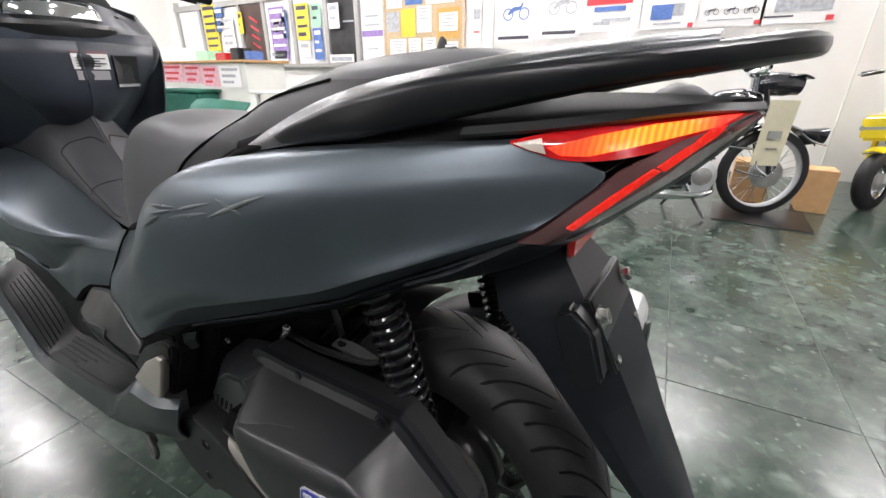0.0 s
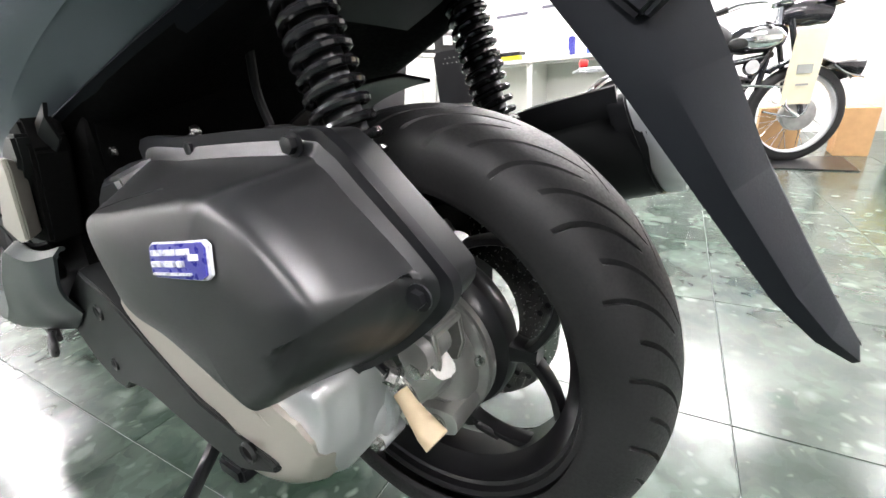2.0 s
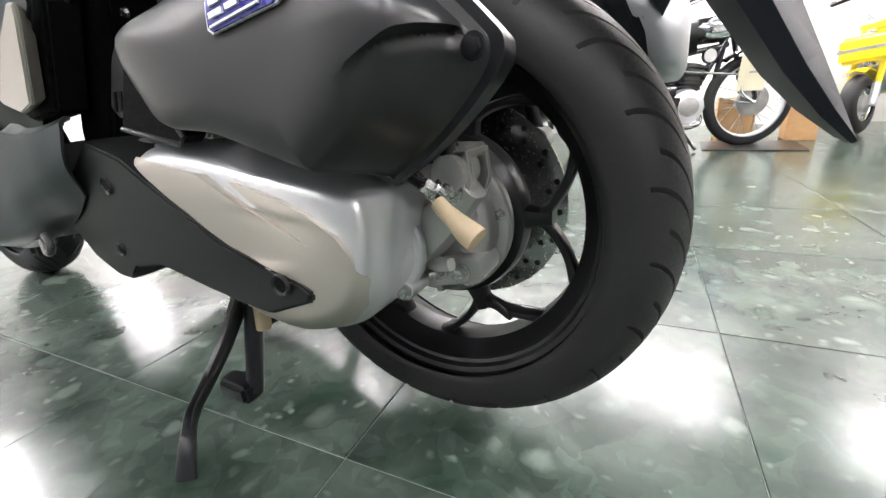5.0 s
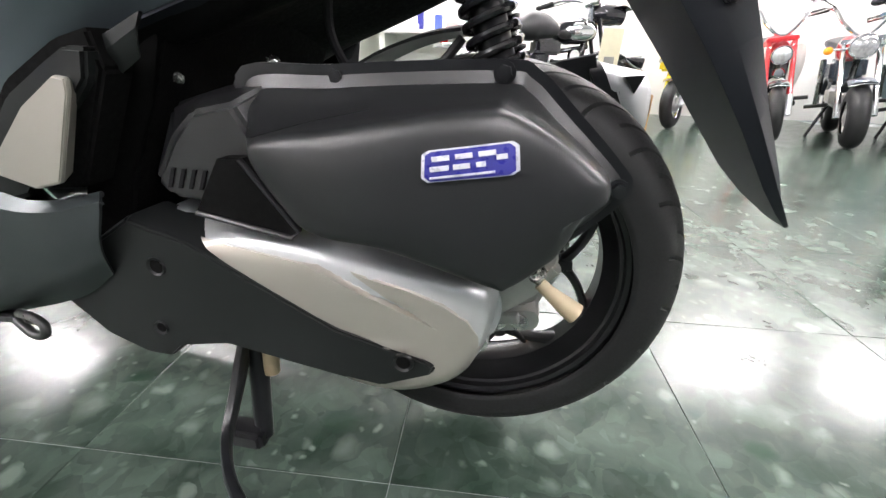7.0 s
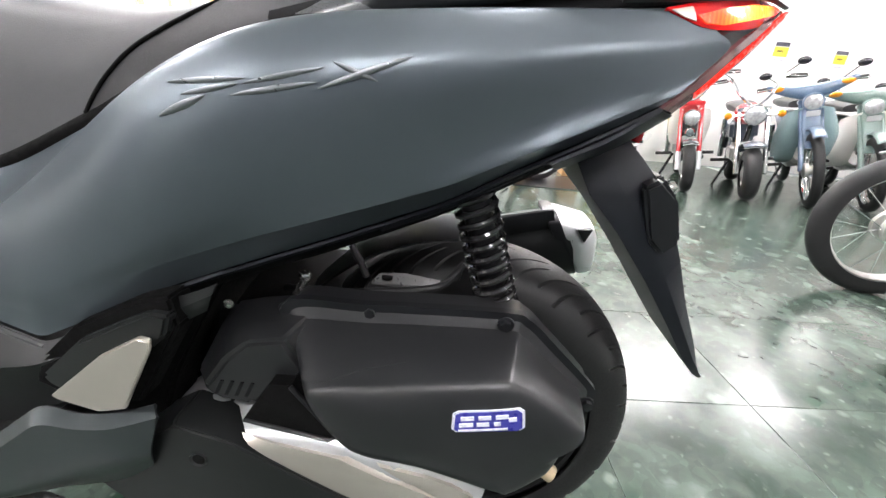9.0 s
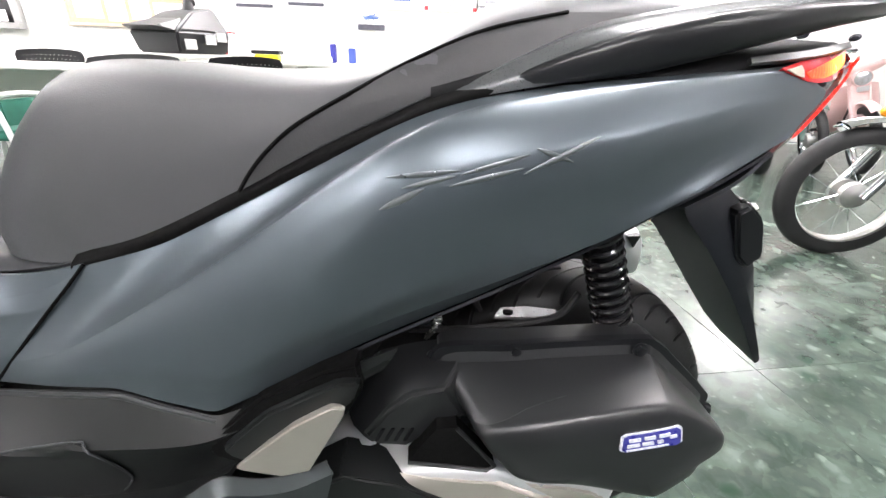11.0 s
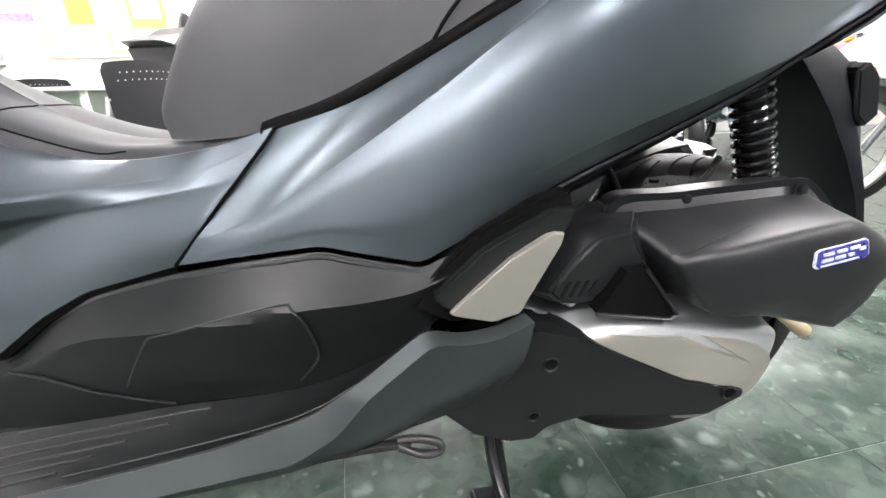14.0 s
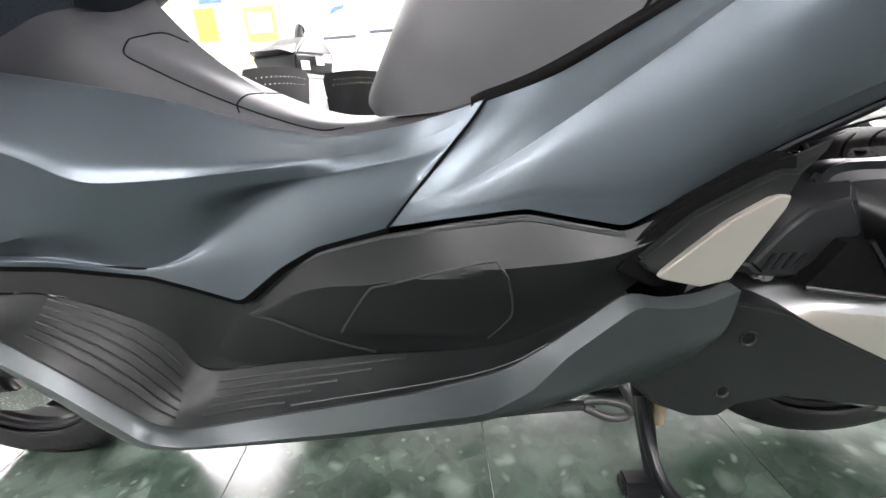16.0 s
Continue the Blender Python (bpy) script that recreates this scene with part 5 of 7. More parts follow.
def blade(x0, z0, x1, z1, w):
    """A tapered blade half sunk into the cowl."""
    pts = []
    for k in range(11):
        x, z = x0 + (x1 - x0) * k / 10, z0 + (z1 - z0) * k / 10
        h = cowl_tree.ray_cast(Vector((-.055 + (x + .053) * .915, -2, z + .001)), Vector((0, 1, 0)))
        pts.append(h[0])
    rad = [w * .66 * f for f in (.08, .24, .36, .44, .49, .50, .49, .44, .36, .24, .08)]
    bm = tube(pts, rad, 10)
    for i, v in enumerate(bm.verts):
        p = pts[min(i // 10, 10)]
        v.co.y = p.y + (v.co.y - p.y) * .55 - .0008
    return bm


for x0, z0, x1, z1, w in ((-.231, .6645, -.196, .680, .0085), (-.226, .6862, -.168, .6925, .0062), (-.214, .6795, -.172, .6890, .0058), (-.177, .6815, -.117, .6935, .0060), (-.168, .6895, -.112, .7030, .0055), (-.116, .6895, -.050, .7145, .0072), (-.106, .7070, -.074, .6968, .0062)):
    part("emblem_blade", blade(x0, z0, x1, z1, w), DCHROME, scooter, "bright dark-chrome emblem blade")
# labels and pocket on the leg shield
def on_shield(y0, y1, z0, z1, off):
    tree = BVHTree.FromBMesh(shield_both)
    q = []
    for y, z in ((y0, z0), (y1, z0), (y1, z1), (y0, z1)):
        h = tree.ray_cast(Vector((0, y, z)), Vector((-1, 0, 0)))
        x = h[0].x if h[0] is not None else -.93
        q.append((x + off, y, z))
    return rings([q, [(x - .004, y, z) for x, y, z in q]])


shield_both = join(shield_shape, flipped(shield_shape), panel_shape, flipped(panel_shape))
part("warning_label", on_shield(-.052, .014, .818, .848, .002), WHITEP, scooter, "white warning label")
part("label_edge", on_shield(-.052, .014, .849, .853, .002), REDD, scooter)
for k in range(4):
    part("print_bar", on_shield(-.046, .008 - .012 * (k % 2), .838 - k * .005, .840 - k * .005, .003), GLOSSB, scooter)
part("warning_label", on_shield(-.050, .010, .797, .815, .002), CLEARL, scooter, "grey warning label")
part("pocket_lid", on_shield(.022, .076, .786, .846, .006), GREYP, scooter, "small dark switch cover")
part("pocket_edge", on_shield(.022, .076, .782, .788, .008), SILVER, scooter)


# ---- the room ----
def floor_material():
    m = bpy.data.materials.new("green_marbled_floor")
    m.use_nodes = True
    nt, link = m.node_tree, m.node_tree.links.new
    b = nt.nodes["Principled BSDF"]
    geo = nt.nodes.new("ShaderNodeNewGeometry")
    info = nt.nodes.new("ShaderNodeObjectInfo")
    co = nt.nodes.new("ShaderNodeVectorMath")
    co.operation = "MULTIPLY_ADD"
    co.inputs[1].default_value = (7.3, 4.1, 0)
    link(info.outputs["Random"], co.inputs[0])
    link(geo.outputs["Position"], co.inputs[2])
    warp = nt.nodes.new("ShaderNodeTexNoise")
    warp.inputs["Scale"].default_value = 16
    warp.inputs["Detail"].default_value = 4
    link(co.outputs[0], warp.inputs["Vector"])
    add = nt.nodes.new("ShaderNodeVectorMath")
    add.operation = "MULTIPLY_ADD"
    add.inputs[1].default_value = (0.05, 0.05, 0)
    link(warp.outputs["Color"], add.inputs[0])
    link(co.outputs[0], add.inputs[2])
    cloud = nt.nodes.new("ShaderNodeTexNoise")
    cloud.inputs["Scale"].default_value = 7
    cloud.inputs["Detail"].default_value = 8
    link(add.outputs[0], cloud.inputs["Vector"])
    base = nt.nodes.new("ShaderNodeValToRGB")
    e = base.color_ramp.elements
    e[0].position, e[0].color = 0.3, (0.0165, 0.0285, 0.0210, 1)
    e[1].position, e[1].color = 0.72, (0.075, 0.099, 0.083, 1)
    link(cloud.outputs["Fac"], base.inputs["Fac"])
    col = base.outputs["Color"]
    shard_rough = None
    for scale, low, high in ((17, .82, 1.2), (42, .84, 1.16)):
        sh = nt.nodes.new("ShaderNodeTexVoronoi")
        sh.inputs["Scale"].default_value = scale
        link(add.outputs[0], sh.inputs["Vector"])
        one = nt.nodes.new("ShaderNodeSeparateColor")
        link(sh.outputs["Color"], one.inputs[0])
        gain = nt.nodes.new("ShaderNodeMapRange")
        gain.inputs["To Min"].default_value, gain.inputs["To Max"].default_value = low, high
        link(one.outputs[0], gain.inputs["Value"])
        mul = nt.nodes.new("ShaderNodeVectorMath")
        mul.operation = "SCALE"
        link(col, mul.inputs[0])
        link(gain.outputs[0], mul.inputs["Scale"])
        col = mul.outputs[0]
        shard_rough = one.outputs[1]
    for scale, lo, hi, tint in ((15, 0.06, 0.30, (0.015, 0.034, 0.022, 1)), (10, 0.10, 0.30, (0.124, 0.151, 0.131, 1)), (21, 0.10, 0.30, (0.142, 0.174, 0.150, 1)), (48, 0.10, 0.26, (0.137, 0.169, 0.145, 1))):
        v = nt.nodes.new("ShaderNodeTexVoronoi")
        v.inputs["Scale"].default_value = scale
        link(add.outputs[0], v.inputs["Vector"])
        rnd = nt.nodes.new("ShaderNodeSeparateColor")
        link(v.outputs["Color"], rnd.inputs[0])
        pick = nt.nodes.new("ShaderNodeMath")
        pick.operation = "MULTIPLY"
        pick.inputs[1].default_value = hi * 1.9
        link(rnd.outputs[0], pick.inputs[0])
        less = nt.nodes.new("ShaderNodeMapRange")
        less.inputs["From Min"].default_value, less.inputs["From Max"].default_value = 0.0, 0.22
        sub = nt.nodes.new("ShaderNodeMath")
        sub.operation = "SUBTRACT"
        link(pick.outputs[0], sub.inputs[0])
        link(v.outputs["Distance"], sub.inputs[1])
        off = nt.nodes.new("ShaderNodeMath")
        off.operation = "SUBTRACT"
        link(sub.outputs[0], off.inputs[0])
        off.inputs[1].default_value = lo
        link(off.outputs[0], less.inputs["Value"])
        amt = nt.nodes.new("ShaderNodeMath")
        amt.operation = "MULTIPLY"
        amt.use_clamp = True
        link(less.outputs[0], amt.inputs[0])
        link(rnd.outputs[1], amt.inputs[1])
        mx = nt.nodes.new("ShaderNodeMix")
        mx.data_type = "RGBA"
        mx.inputs["B"].default_value = tint
        link(amt.outputs[0], mx.inputs["Factor"])
        link(col, mx.inputs["A"])
        col = mx.outputs["Result"]
    link(col, b.inputs["Base Color"])
    r = nt.nodes.new("ShaderNodeMapRange")
    r.inputs["To Min"].default_value, r.inputs["To Max"].default_value = 0.13, 0.23
    link(cloud.outputs["Fac"], r.inputs["Value"])
    uneven = nt.nodes.new("ShaderNodeMath")
    uneven.operation = "MULTIPLY_ADD"
    uneven.inputs[1].default_value = 0.06
    link(shard_rough, uneven.inputs[0])
    link(r.outputs[0], uneven.inputs[2])
    link(uneven.outputs[0], b.inputs["Roughness"])
    b.inputs["Specular IOR Level"].default_value = 0.28
    wave = nt.nodes.new("ShaderNodeTexNoise")
    wave.inputs["Scale"].default_value = 11
    wave.inputs["Detail"].default_value = 5
    link(co.outputs[0], wave.inputs["Vector"])
    bp = nt.nodes.new("ShaderNodeBump")
    bp.inputs["Strength"].default_value, bp.inputs["Distance"].default_value = 0.22, 0.004
    link(wave.outputs["Fac"], bp.inputs["Height"])
    link(bp.outputs["Normal"], b.inputs["Normal"])
    return m


FLOORM = floor_material()
JOINTM = material("grey_tile_joint", (0.20, 0.22, 0.21), 0.6, 0, 0.2, 30)
WALLM = material("white_wall_paint", (0.86, 0.85, 0.82), 0.6, 0, 0.03, 1.5, 0.08, 60, 0.05)
# for the unseen south side, kept dark to shape reflections on the scooter
NIGHTM = material("unseen_dark_wall_paint", (0.10, 0.11, 0.125), 0.5, 0, 0.15, 1.5, 0.05, 60, 0.05)
CEILM = material("grey_white_ceiling_board", (0.61, 0.61, 0.61), 0.8, 0, 0.03, 2, 0.1, 90, 0.05)
floor_ob = solo("floor", box(-8.6, 7, -4.2, 4.2, -.12, -.0018, 0), JOINTM, "polished dark green marbled tile floor with pale chips", "floor", kind="structure")
solo("wall_north", box(-8.6, 1.10, 4.22, 4.40, 0, 2.9, 0), WALLM, "bright white painted wall hung with posters", "wall", kind="structure")
solo("wall_north_2", box(1.10, 7.0, 4.26, 4.44, 0, 2.9, 0), WALLM, "bright white painted wall behind parked motorcycles", "wall", kind="structure")
solo("wall_east", box(7.0, 7.15, -4.2, 4.45, 0, 2.9, 0), WALLM, "plain white side wall", "wall", kind="structure")
solo("wall_west", box(-8.75, -8.6, -4.2, 4.45, 0, 2.9, 0), WALLM, "plain white side wall", "wall", kind="structure")
# unseen south side: dark and white stretches added to shape the cowl's reflections
solo("unseen_dark_wall", box(-2.3, 7, -4.35, -4.2, 0, 2.9, 0), NIGHTM, "unseen dark wall behind, added to darken reflections", "wall", kind="structure")
solo("unseen_bright_wall", box(-4.4, -2.3, -4.35, -4.2, 0, 2.9, 0), WALLM, "unseen white wall stretch behind, added to brighten reflections", "wall", kind="structure")
solo("unseen_dark_wall_2", box(-8.6, -4.4, -4.35, -4.2, 0, 2.9, 0), NIGHTM, "unseen dark wall behind, added to darken reflections", "wall", kind="structure")
solo("ceiling", box(-8.6, 7, -4.2, 4.5, 2.9, 3.0, 0), CEILM, "greyish white boarded ceiling", "ceiling", kind="structure")
TUBE = material("lit_fluorescent_diffuser", (0.9, 0.9, 0.9), 0.4, emit=(1.0, 0.955, 0.972), power=LAMP_POWER)


def ceiling_lamp(x, y):
    t = thing("ceiling_lamp", "white fluorescent ceiling lamp with a lit diffuser", "ceiling lamp", (x, y, 2.9), "ceiling lamps")
    part("housing", box(x - .64, x + .64, y - .15, y + .15, 2.84, 2.9, .006), WHITEP, t)
    part("diffuser", box(x - .60, x + .60, y - .11, y + .11, 2.80, 2.838, .012, 3), TUBE, t, "glowing white diffuser")


for lx in (-7.3, -5.1, -3.0):
    for ly in (.0, 2.5):
        ceiling_lamp(lx, ly)
for lx, ly in ((1.0, .5), (3.2, .5), (-1.2, 3.95), (.35, 3.95), (2.55, 3.95), (4.35, 3.95)):
    ceiling_lamp(lx, ly)
for lx in (-5.1, -2.4, .35, 3.4):
    ceiling_lamp(lx, -2.4)


# ---- parked two-wheelers ----
YEL = material("yellow_paint", (0.75, 0.60, 0.02), 0.3, 0, 0.06, 10, coat=0.4)
REDP = material("red_paint", (0.50, 0.02, 0.025), 0.28, 0, 0.08, 10, coat=0.4)
BLUEP = material("grey_blue_paint", (0.07, 0.115, 0.18), 0.3, 0, 0.06, 10, coat=0.4)
SLATEP = material("slate_blue_paint", (0.05, 0.065, 0.085), 0.3, 0, 0.06, 10, coat=0.4)
TEALP = material("pale_teal_paint", (0.22, 0.32, 0.33), 0.3, 0, 0.06, 10, coat=0.4)
GREENP = material("grey_green_gloss_paint", (0.13, 0.19, 0.17), 0.3, 0, 0.06, 10, coat=0.4)
IVORY = material("ivory_plastic", (0.72, 0.70, 0.66), 0.35, 0, 0.05, 10, coat=0.2)
PINKP = material("pale_pink_paint", (0.62, 0.42, 0.40), 0.3, 0, 0.05, 10, coat=0.3)
AMBER = material("amber_lens", (0.85, 0.30, 0.02), 0.2, 0, 0.08, 30, coat=0.4)
GLASSY = material("lamp_glass", (0.55, 0.56, 0.57), 0.08, 0.6, 0.25, 60, 0.2, 250, 0.04)
NAVY = material("black_gloss_paint", (0.012, 0.012, 0.016), 0.15, 0, 0.1, 10, coat=0.6)


def spoked_wheel(parent, cx, r, tw, rim_mat, spokes=18, y=0.0, split=False):
    """A wire wheel: tyre, rim, hub, spokes."""
    c = (cx, y, r)
    rr = r - tw * 0.85
    prof = []
    for i in range(15):
        a = math.pi * (i / 14) * 1.2 - math.pi * .1
        prof.append((rr + (r - rr) * max(math.sin(a), 0.0) ** .6 if math.sin(a) > 0 else rr - .003, -math.cos(a) * tw / 2))
    w = part("wheel", spin(prof, c, 56), RUBBER, parent, "black tyre on a wire wheel", 50)
    part("rim", spin([(rr + .004, -tw * .36), (rr - .008, -tw * .38), (rr - .018, -tw * .15), (rr - .018, tw * .15), (rr - .008, tw * .38), (rr + .004, tw * .36), (rr + .004, -tw * .36)], c, 56), rim_mat, w)
    part("hub", spin([(0, -.055), (.03, -.055), (.055, -.045), (.058, -.02), (.03, -.015), (.03, .015), (.058, .02), (.055, .045), (.03, .055), (0, .055)], c, 24), ALU, w)
    made = []
    for i in range(spokes):
        a = 2 * math.pi * i / spokes
        s = .035 if i % 2 else -.035
        b = a + (.5 if (i // 2) % 2 else -.5)
        q = tube([(cx + .045 * math.cos(b), y + s, r + .045 * math.sin(b)), (cx + (rr - .012) * math.cos(a), y, r + (rr - .012) * math.sin(a))], .0016 if not split else .0018, 5)
        if split:
            part("spoke", q, CHROME, w)
        else:
            made.append(q)
    if made:
        tagged(part("spokes", join(*made), CHROME, w), kind="stuff")
    return w


def mudguard(parent, cx, r, tw, mat, a0, a1, lip=.012):
    p = [(r + .022, -tw * .62), (r + .034, -tw * .42), (r + .040, 0), (r + .034, tw * .42), (r + .022, tw * .62), (r + .019, tw * .60), (r + .036, 0), (r + .019, -tw * .60), (r + .022, -tw * .62)]
    return part("mudguard", spin(p, (cx, 0, r), 28, "y", radians(a0), radians(a1)), mat, parent)


def front_end(b, fx, r, rake, top, paint, fork_mat, lamp_z, lamp_r, bar_z, bar_w, mirrors=True, indicators=True, lamp_mat=None, fork_w=.075):
    """Fork, headlamp, handlebar with grips and levers, mirrors and indicators."""
    hx = fx - (top - r) * rake
    for s in (-1, 1):
        part("fork_leg", tube([(fx, s * fork_w, r), (fx - (top - r) * rake * .5, s * fork_w, r + (top - r) * .5), (hx, s * fork_w, top)], [.019, .016, .015], 12), fork_mat, b)
    part("fork_yoke", box(hx - .03, hx + .03, -fork_w - .02, fork_w + .02, top - .015, top + .015, .006), fork_mat, b)
    lx = fx - (lamp_z - r) * rake + .055
    lampo = part("headlamp", spin([(0, -.09), (lamp_r * .6, -.08), (lamp_r * .95, -.02), (lamp_r * 1.05, .02), (lamp_r, .03), (0, .03)], (lx, 0, lamp_z), 28, "x"), lamp_mat or CHROME, b, "round headlamp")
    part("lens", spin([(lamp_r * .9, .031), (lamp_r * .6, .042), (0, .046)], (lx, 0, lamp_z), 28, "x"), GLASSY, lampo, "ribbed clear lens")
    hb2 = part("handlebar", tube([(hx - .10, -bar_w, bar_z - .01), (hx - .06, -bar_w * .55, bar_z), (hx - .01, -.10, top + (bar_z - top) * .5), (hx, 0, top + .02), (hx - .01, .10, top + (bar_z - top) * .5), (hx - .06, bar_w * .55, bar_z), (hx - .10, bar_w, bar_z - .01)], .011, 10, steps=30), CHROME, b)
    for s in (-1, 1):
        part("grip", tube([(hx - .10, s * bar_w, bar_z - .01), (hx - .07, s * (bar_w - .12), bar_z - .002)], .0165, 12), RUBBER, hb2)
        part("lever", tube([(hx - .02, s * (bar_w - .13), bar_z), (hx - .02, s * (bar_w - .06), bar_z - .012), (hx - .05, s * bar_w, bar_z - .015)], .005, 8, steps=10), STEEL, hb2)
        if mirrors:
            part("mirror", join(tube([(hx - .05, s * (bar_w - .15), bar_z), (hx - .03, s * (bar_w - .06), bar_z + .075)], .004, 8), ball((hx - .03, s * (bar_w - .04), bar_z + .09), .036, (.25, 1.15, .75))), NAVY, hb2)
        if indicators:
            part("indicator", join(tube([(lx - .03, s * .06, lamp_z), (lx - .03, s * .15, lamp_z)], .007, 8)), CHROME, b)
            part("indicator_lens", ball((lx - .02, s * .165, lamp_z), .032, (.8, .8, .8)), AMBER, b, "amber indicator")


def two_wheeler(name, label, paint, r=.25, tw=.065, wb=1.1, rake=.48, kind="mini", accent=None, cover=None):
    """A parked small motorcycle heading along +x, its front wheel at +wb/2."""
    b = thing(name, label, "motorcycle", (0, 0, 0), "motorcycles parked along the wall")
    f, k = wb / 2, -wb / 2
    spoked_wheel(b, f, r, tw, CHROME if kind != "mini" else ALU, 16)
    spoked_wheel(b, k, r, tw, CHROME if kind != "mini" else ALU, 16)
    cov = cover or paint
    if kind == "cub":
        mudguard(b, f, r, tw, paint, 55, 150)
        mudguard(b, k, r, tw, paint, 10, 165)
        front_end(b, f, r, rake, .76, paint, paint, .755, .062, .89, .32, True, False, lamp_mat=paint, fork_w=.06)
        part("handle_cover", bar([(f - .29, -.26, .89), (f - .26, -.12, .845), (f - .25, 0, .825), (f - .26, .12, .845), (f - .29, .26, .89)], [(.05, .04), (.09, .08), (.12, .12), (.09, .08), (.05, .04)], 14, steps=24), paint, b, "painted handlebar cover")
        for s in (-1, 1):
            part("indicator_lens", ball((f - .24, s * .20, .872), .026, (1.0, 1.6, .8)), AMBER, b, "amber indicator")
            part("leg_shield", loft([[(f - .17, s * .05, .72), (f - .22, s * .05, .52), (f - .33, s * .06, .34), (f - .48, s * .07, .28)], [(f - .20, s * .12, .70), (f - .25, s * .15, .50), (f - .38, s * .16, .33), (f - .52, s * .14, .28)], [(f - .26, s * .15, .68), (f - .33, s * .20, .50), (f - .47, s * .19, .34), (f - .58, s * .15, .30)]], 20, 4, .006), cov, b, "curved plastic leg shield")
        part("badge_plate", box(f - .115, f - .105, -.04, .04, .655, .695, .004), SILVER, b)
        part("front_cover", bar([(f - .10, 0, .42), (f - .14, 0, .56), (f - .19, 0, .69), (f - .23, 0, .80)], [(.07, .12), (.08, .13), (.09, .12), (.08, .10)], 14, (0, 1, 0), 16), paint, b)
        part("body", bar([(f - .40, 0, .42), (f - .55, 0, .45), (k + .15, 0, .58), (k - .1, 0, .62)], [(.12, .14), (.16, .2), (.18, .2), (.14, .1)], 14, steps=20), paint, b)
        part("seat", bar([(f - .52, 0, .74), (k + .25, 0, .755), (k - .12, 0, .76)], [(.18, .06), (.24, .09), (.2, .06)], 14, steps=16), SEATD, b)
    else:
        guard = mudguard(b, f, r, tw, accent or paint, 66, 140)
        part("guard_edge", tube([(f + (r + .024) * math.cos(radians(66)), y * tw, r + (r + .026 - abs(y) * .02) * math.sin(radians(66))) for y in (-.62, -.4, 0, .4, .62)], .006, 8), CHROME, guard)
        mudguard(b, k, r, tw, accent or paint, 30, 160)
        front_end(b, f, r, rake, .66, paint, CHROME if kind == "mini" else paint, .62 if kind == "mini" else .56, .072 if kind == "mini" else .058, .88, .30, kind == "mini", kind == "mini", fork_w=.088 if kind == "mini" else .07)
        part("tank", bar([(f - .25, 0, .60), (f - .38, 0, .62), (f - .56, 0, .59), (f - .64, 0, .57)], [(.1, .1), (.2, .17), (.18, .14), (.1, .08)], 16, steps=20, power=2.6), paint, b, "painted fuel tank")
        part("seat", bar([(f - .58, 0, .64), (k + .15, 0, .66), (k - .15, 0, .68)], [(.14, .06), (.22, .09), (.2, .07)], 14, steps=16), SEATD, b)
        if kind == "fun":
            part("horn", spin([(0, -.03), (.032, -.03), (.036, .0), (.028, .012), (0, .014)], (f - .11, 0, .445), 20, "x"), CHROME, b, "small chrome horn")
            for s in (-1, 1):
                part("fork_slider", tube([(f + .002, s * .07, r - .01), (f - .042, s * .07, r + .12)], .0215, 12), SILVER, b)
                part("leg_shield", loft([[(f - .16, s * .06, .62), (f - .22, s * .06, .48), (f - .30, s * .06, .34)], [(f - .19, s * .11, .62), (f - .25, s * .12, .48), (f - .33, s * .11, .34)], [(f - .24, s * .14, .60), (f - .30, s * .15, .48), (f - .37, s * .13, .36)]], 14, 4, .005), IVORY, b, "white leg shield")
        part("side_cover", box(k + .12, k + .40, -.10, .10, .40, .56, .03, 3), accent or paint, b)
    part("frame_tube", tube([(f - .22, 0, .60), (f - .35, 0, .42), (f - .55, 0, .26), (k, 0, r)], .022, 12, steps=16), NAVY, b)
    part("engine", join(box(-.16, .12, -.10, .10, .24, .38, .03, 3), tube([(.1, 0, .32), (.24, 0, .36)], .062, 16)), ALU, b, "aluminium engine")
    part("exhaust", tube([(.2, .07, .30), (.05, .13, .22), (-.2, .14, .22), (k - .15, .14, .27)], [.015, .018, .035, .03], 12, steps=20), CHROME, b, "chromed exhaust")
    for s in (-1, 1):
        part("foot_peg", tube([(-.02, s * .09, .25), (-.02, s * .22, .25)], .014, 10), RUBBER, b)
        part("rear_shock", tube([(k, s * .11, r + .03), (k + .08, s * .11, .56)], .022, 12), CHROME, b)
    part("stand", tube([(-.08, -.08, .24), (-.05, -.20, .0)], .011, 10), NAVY, b)
    return b


def park(b, cx, cy, heading, wb, lean=0):
    """Sets a two-wheeler with its front wheel touching the floor at (cx, cy)."""
    a = radians(heading)
    b.matrix_basis = pose(cx - math.cos(a) * wb / 2, cy - math.sin(a) * wb / 2, 0, lean, 0, heading)
    return b


mini = two_wheeler("motorcycle", "small red motorcycle with fat tyres and chrome fork", REDP, .20, .110, .90, .42, "mini", accent=SLATEP)
park(mini, 2.17, 2.70, -113, .90, 10)
red2 = two_wheeler("motorcycle", "red minibike with red fork and white leg shield", REDP, .185, .085, .86, .42, "fun", accent=NAVY)
park(red2, 1.76, 2.82, -111, .86, 9)
yel = two_wheeler("motorcycle", "yellow leisure minibike with black tyres", YEL, .185, .085, .90, .42, "fun", accent=YEL)
part("front_panel", box(.16, .44, -.13, .13, .44, .60, .02, 3), YEL, yel, "boxy yellow front panel")
part("panel_band", box(.155, .445, -.132, .132, .505, .535, .006), ALUD, yel, "grey band round the panel")
park(yel, 1.22, 3.27, -124, .90, 7)
cub1 = two_wheeler("motorcycle", "grey-blue step-through motorcycle with pale teal leg shield", BLUEP, .275, .062, 1.18, .45, "cub", cover=TEALP)
park(cub1, 2.60, 2.65, -116, 1.18, 14)
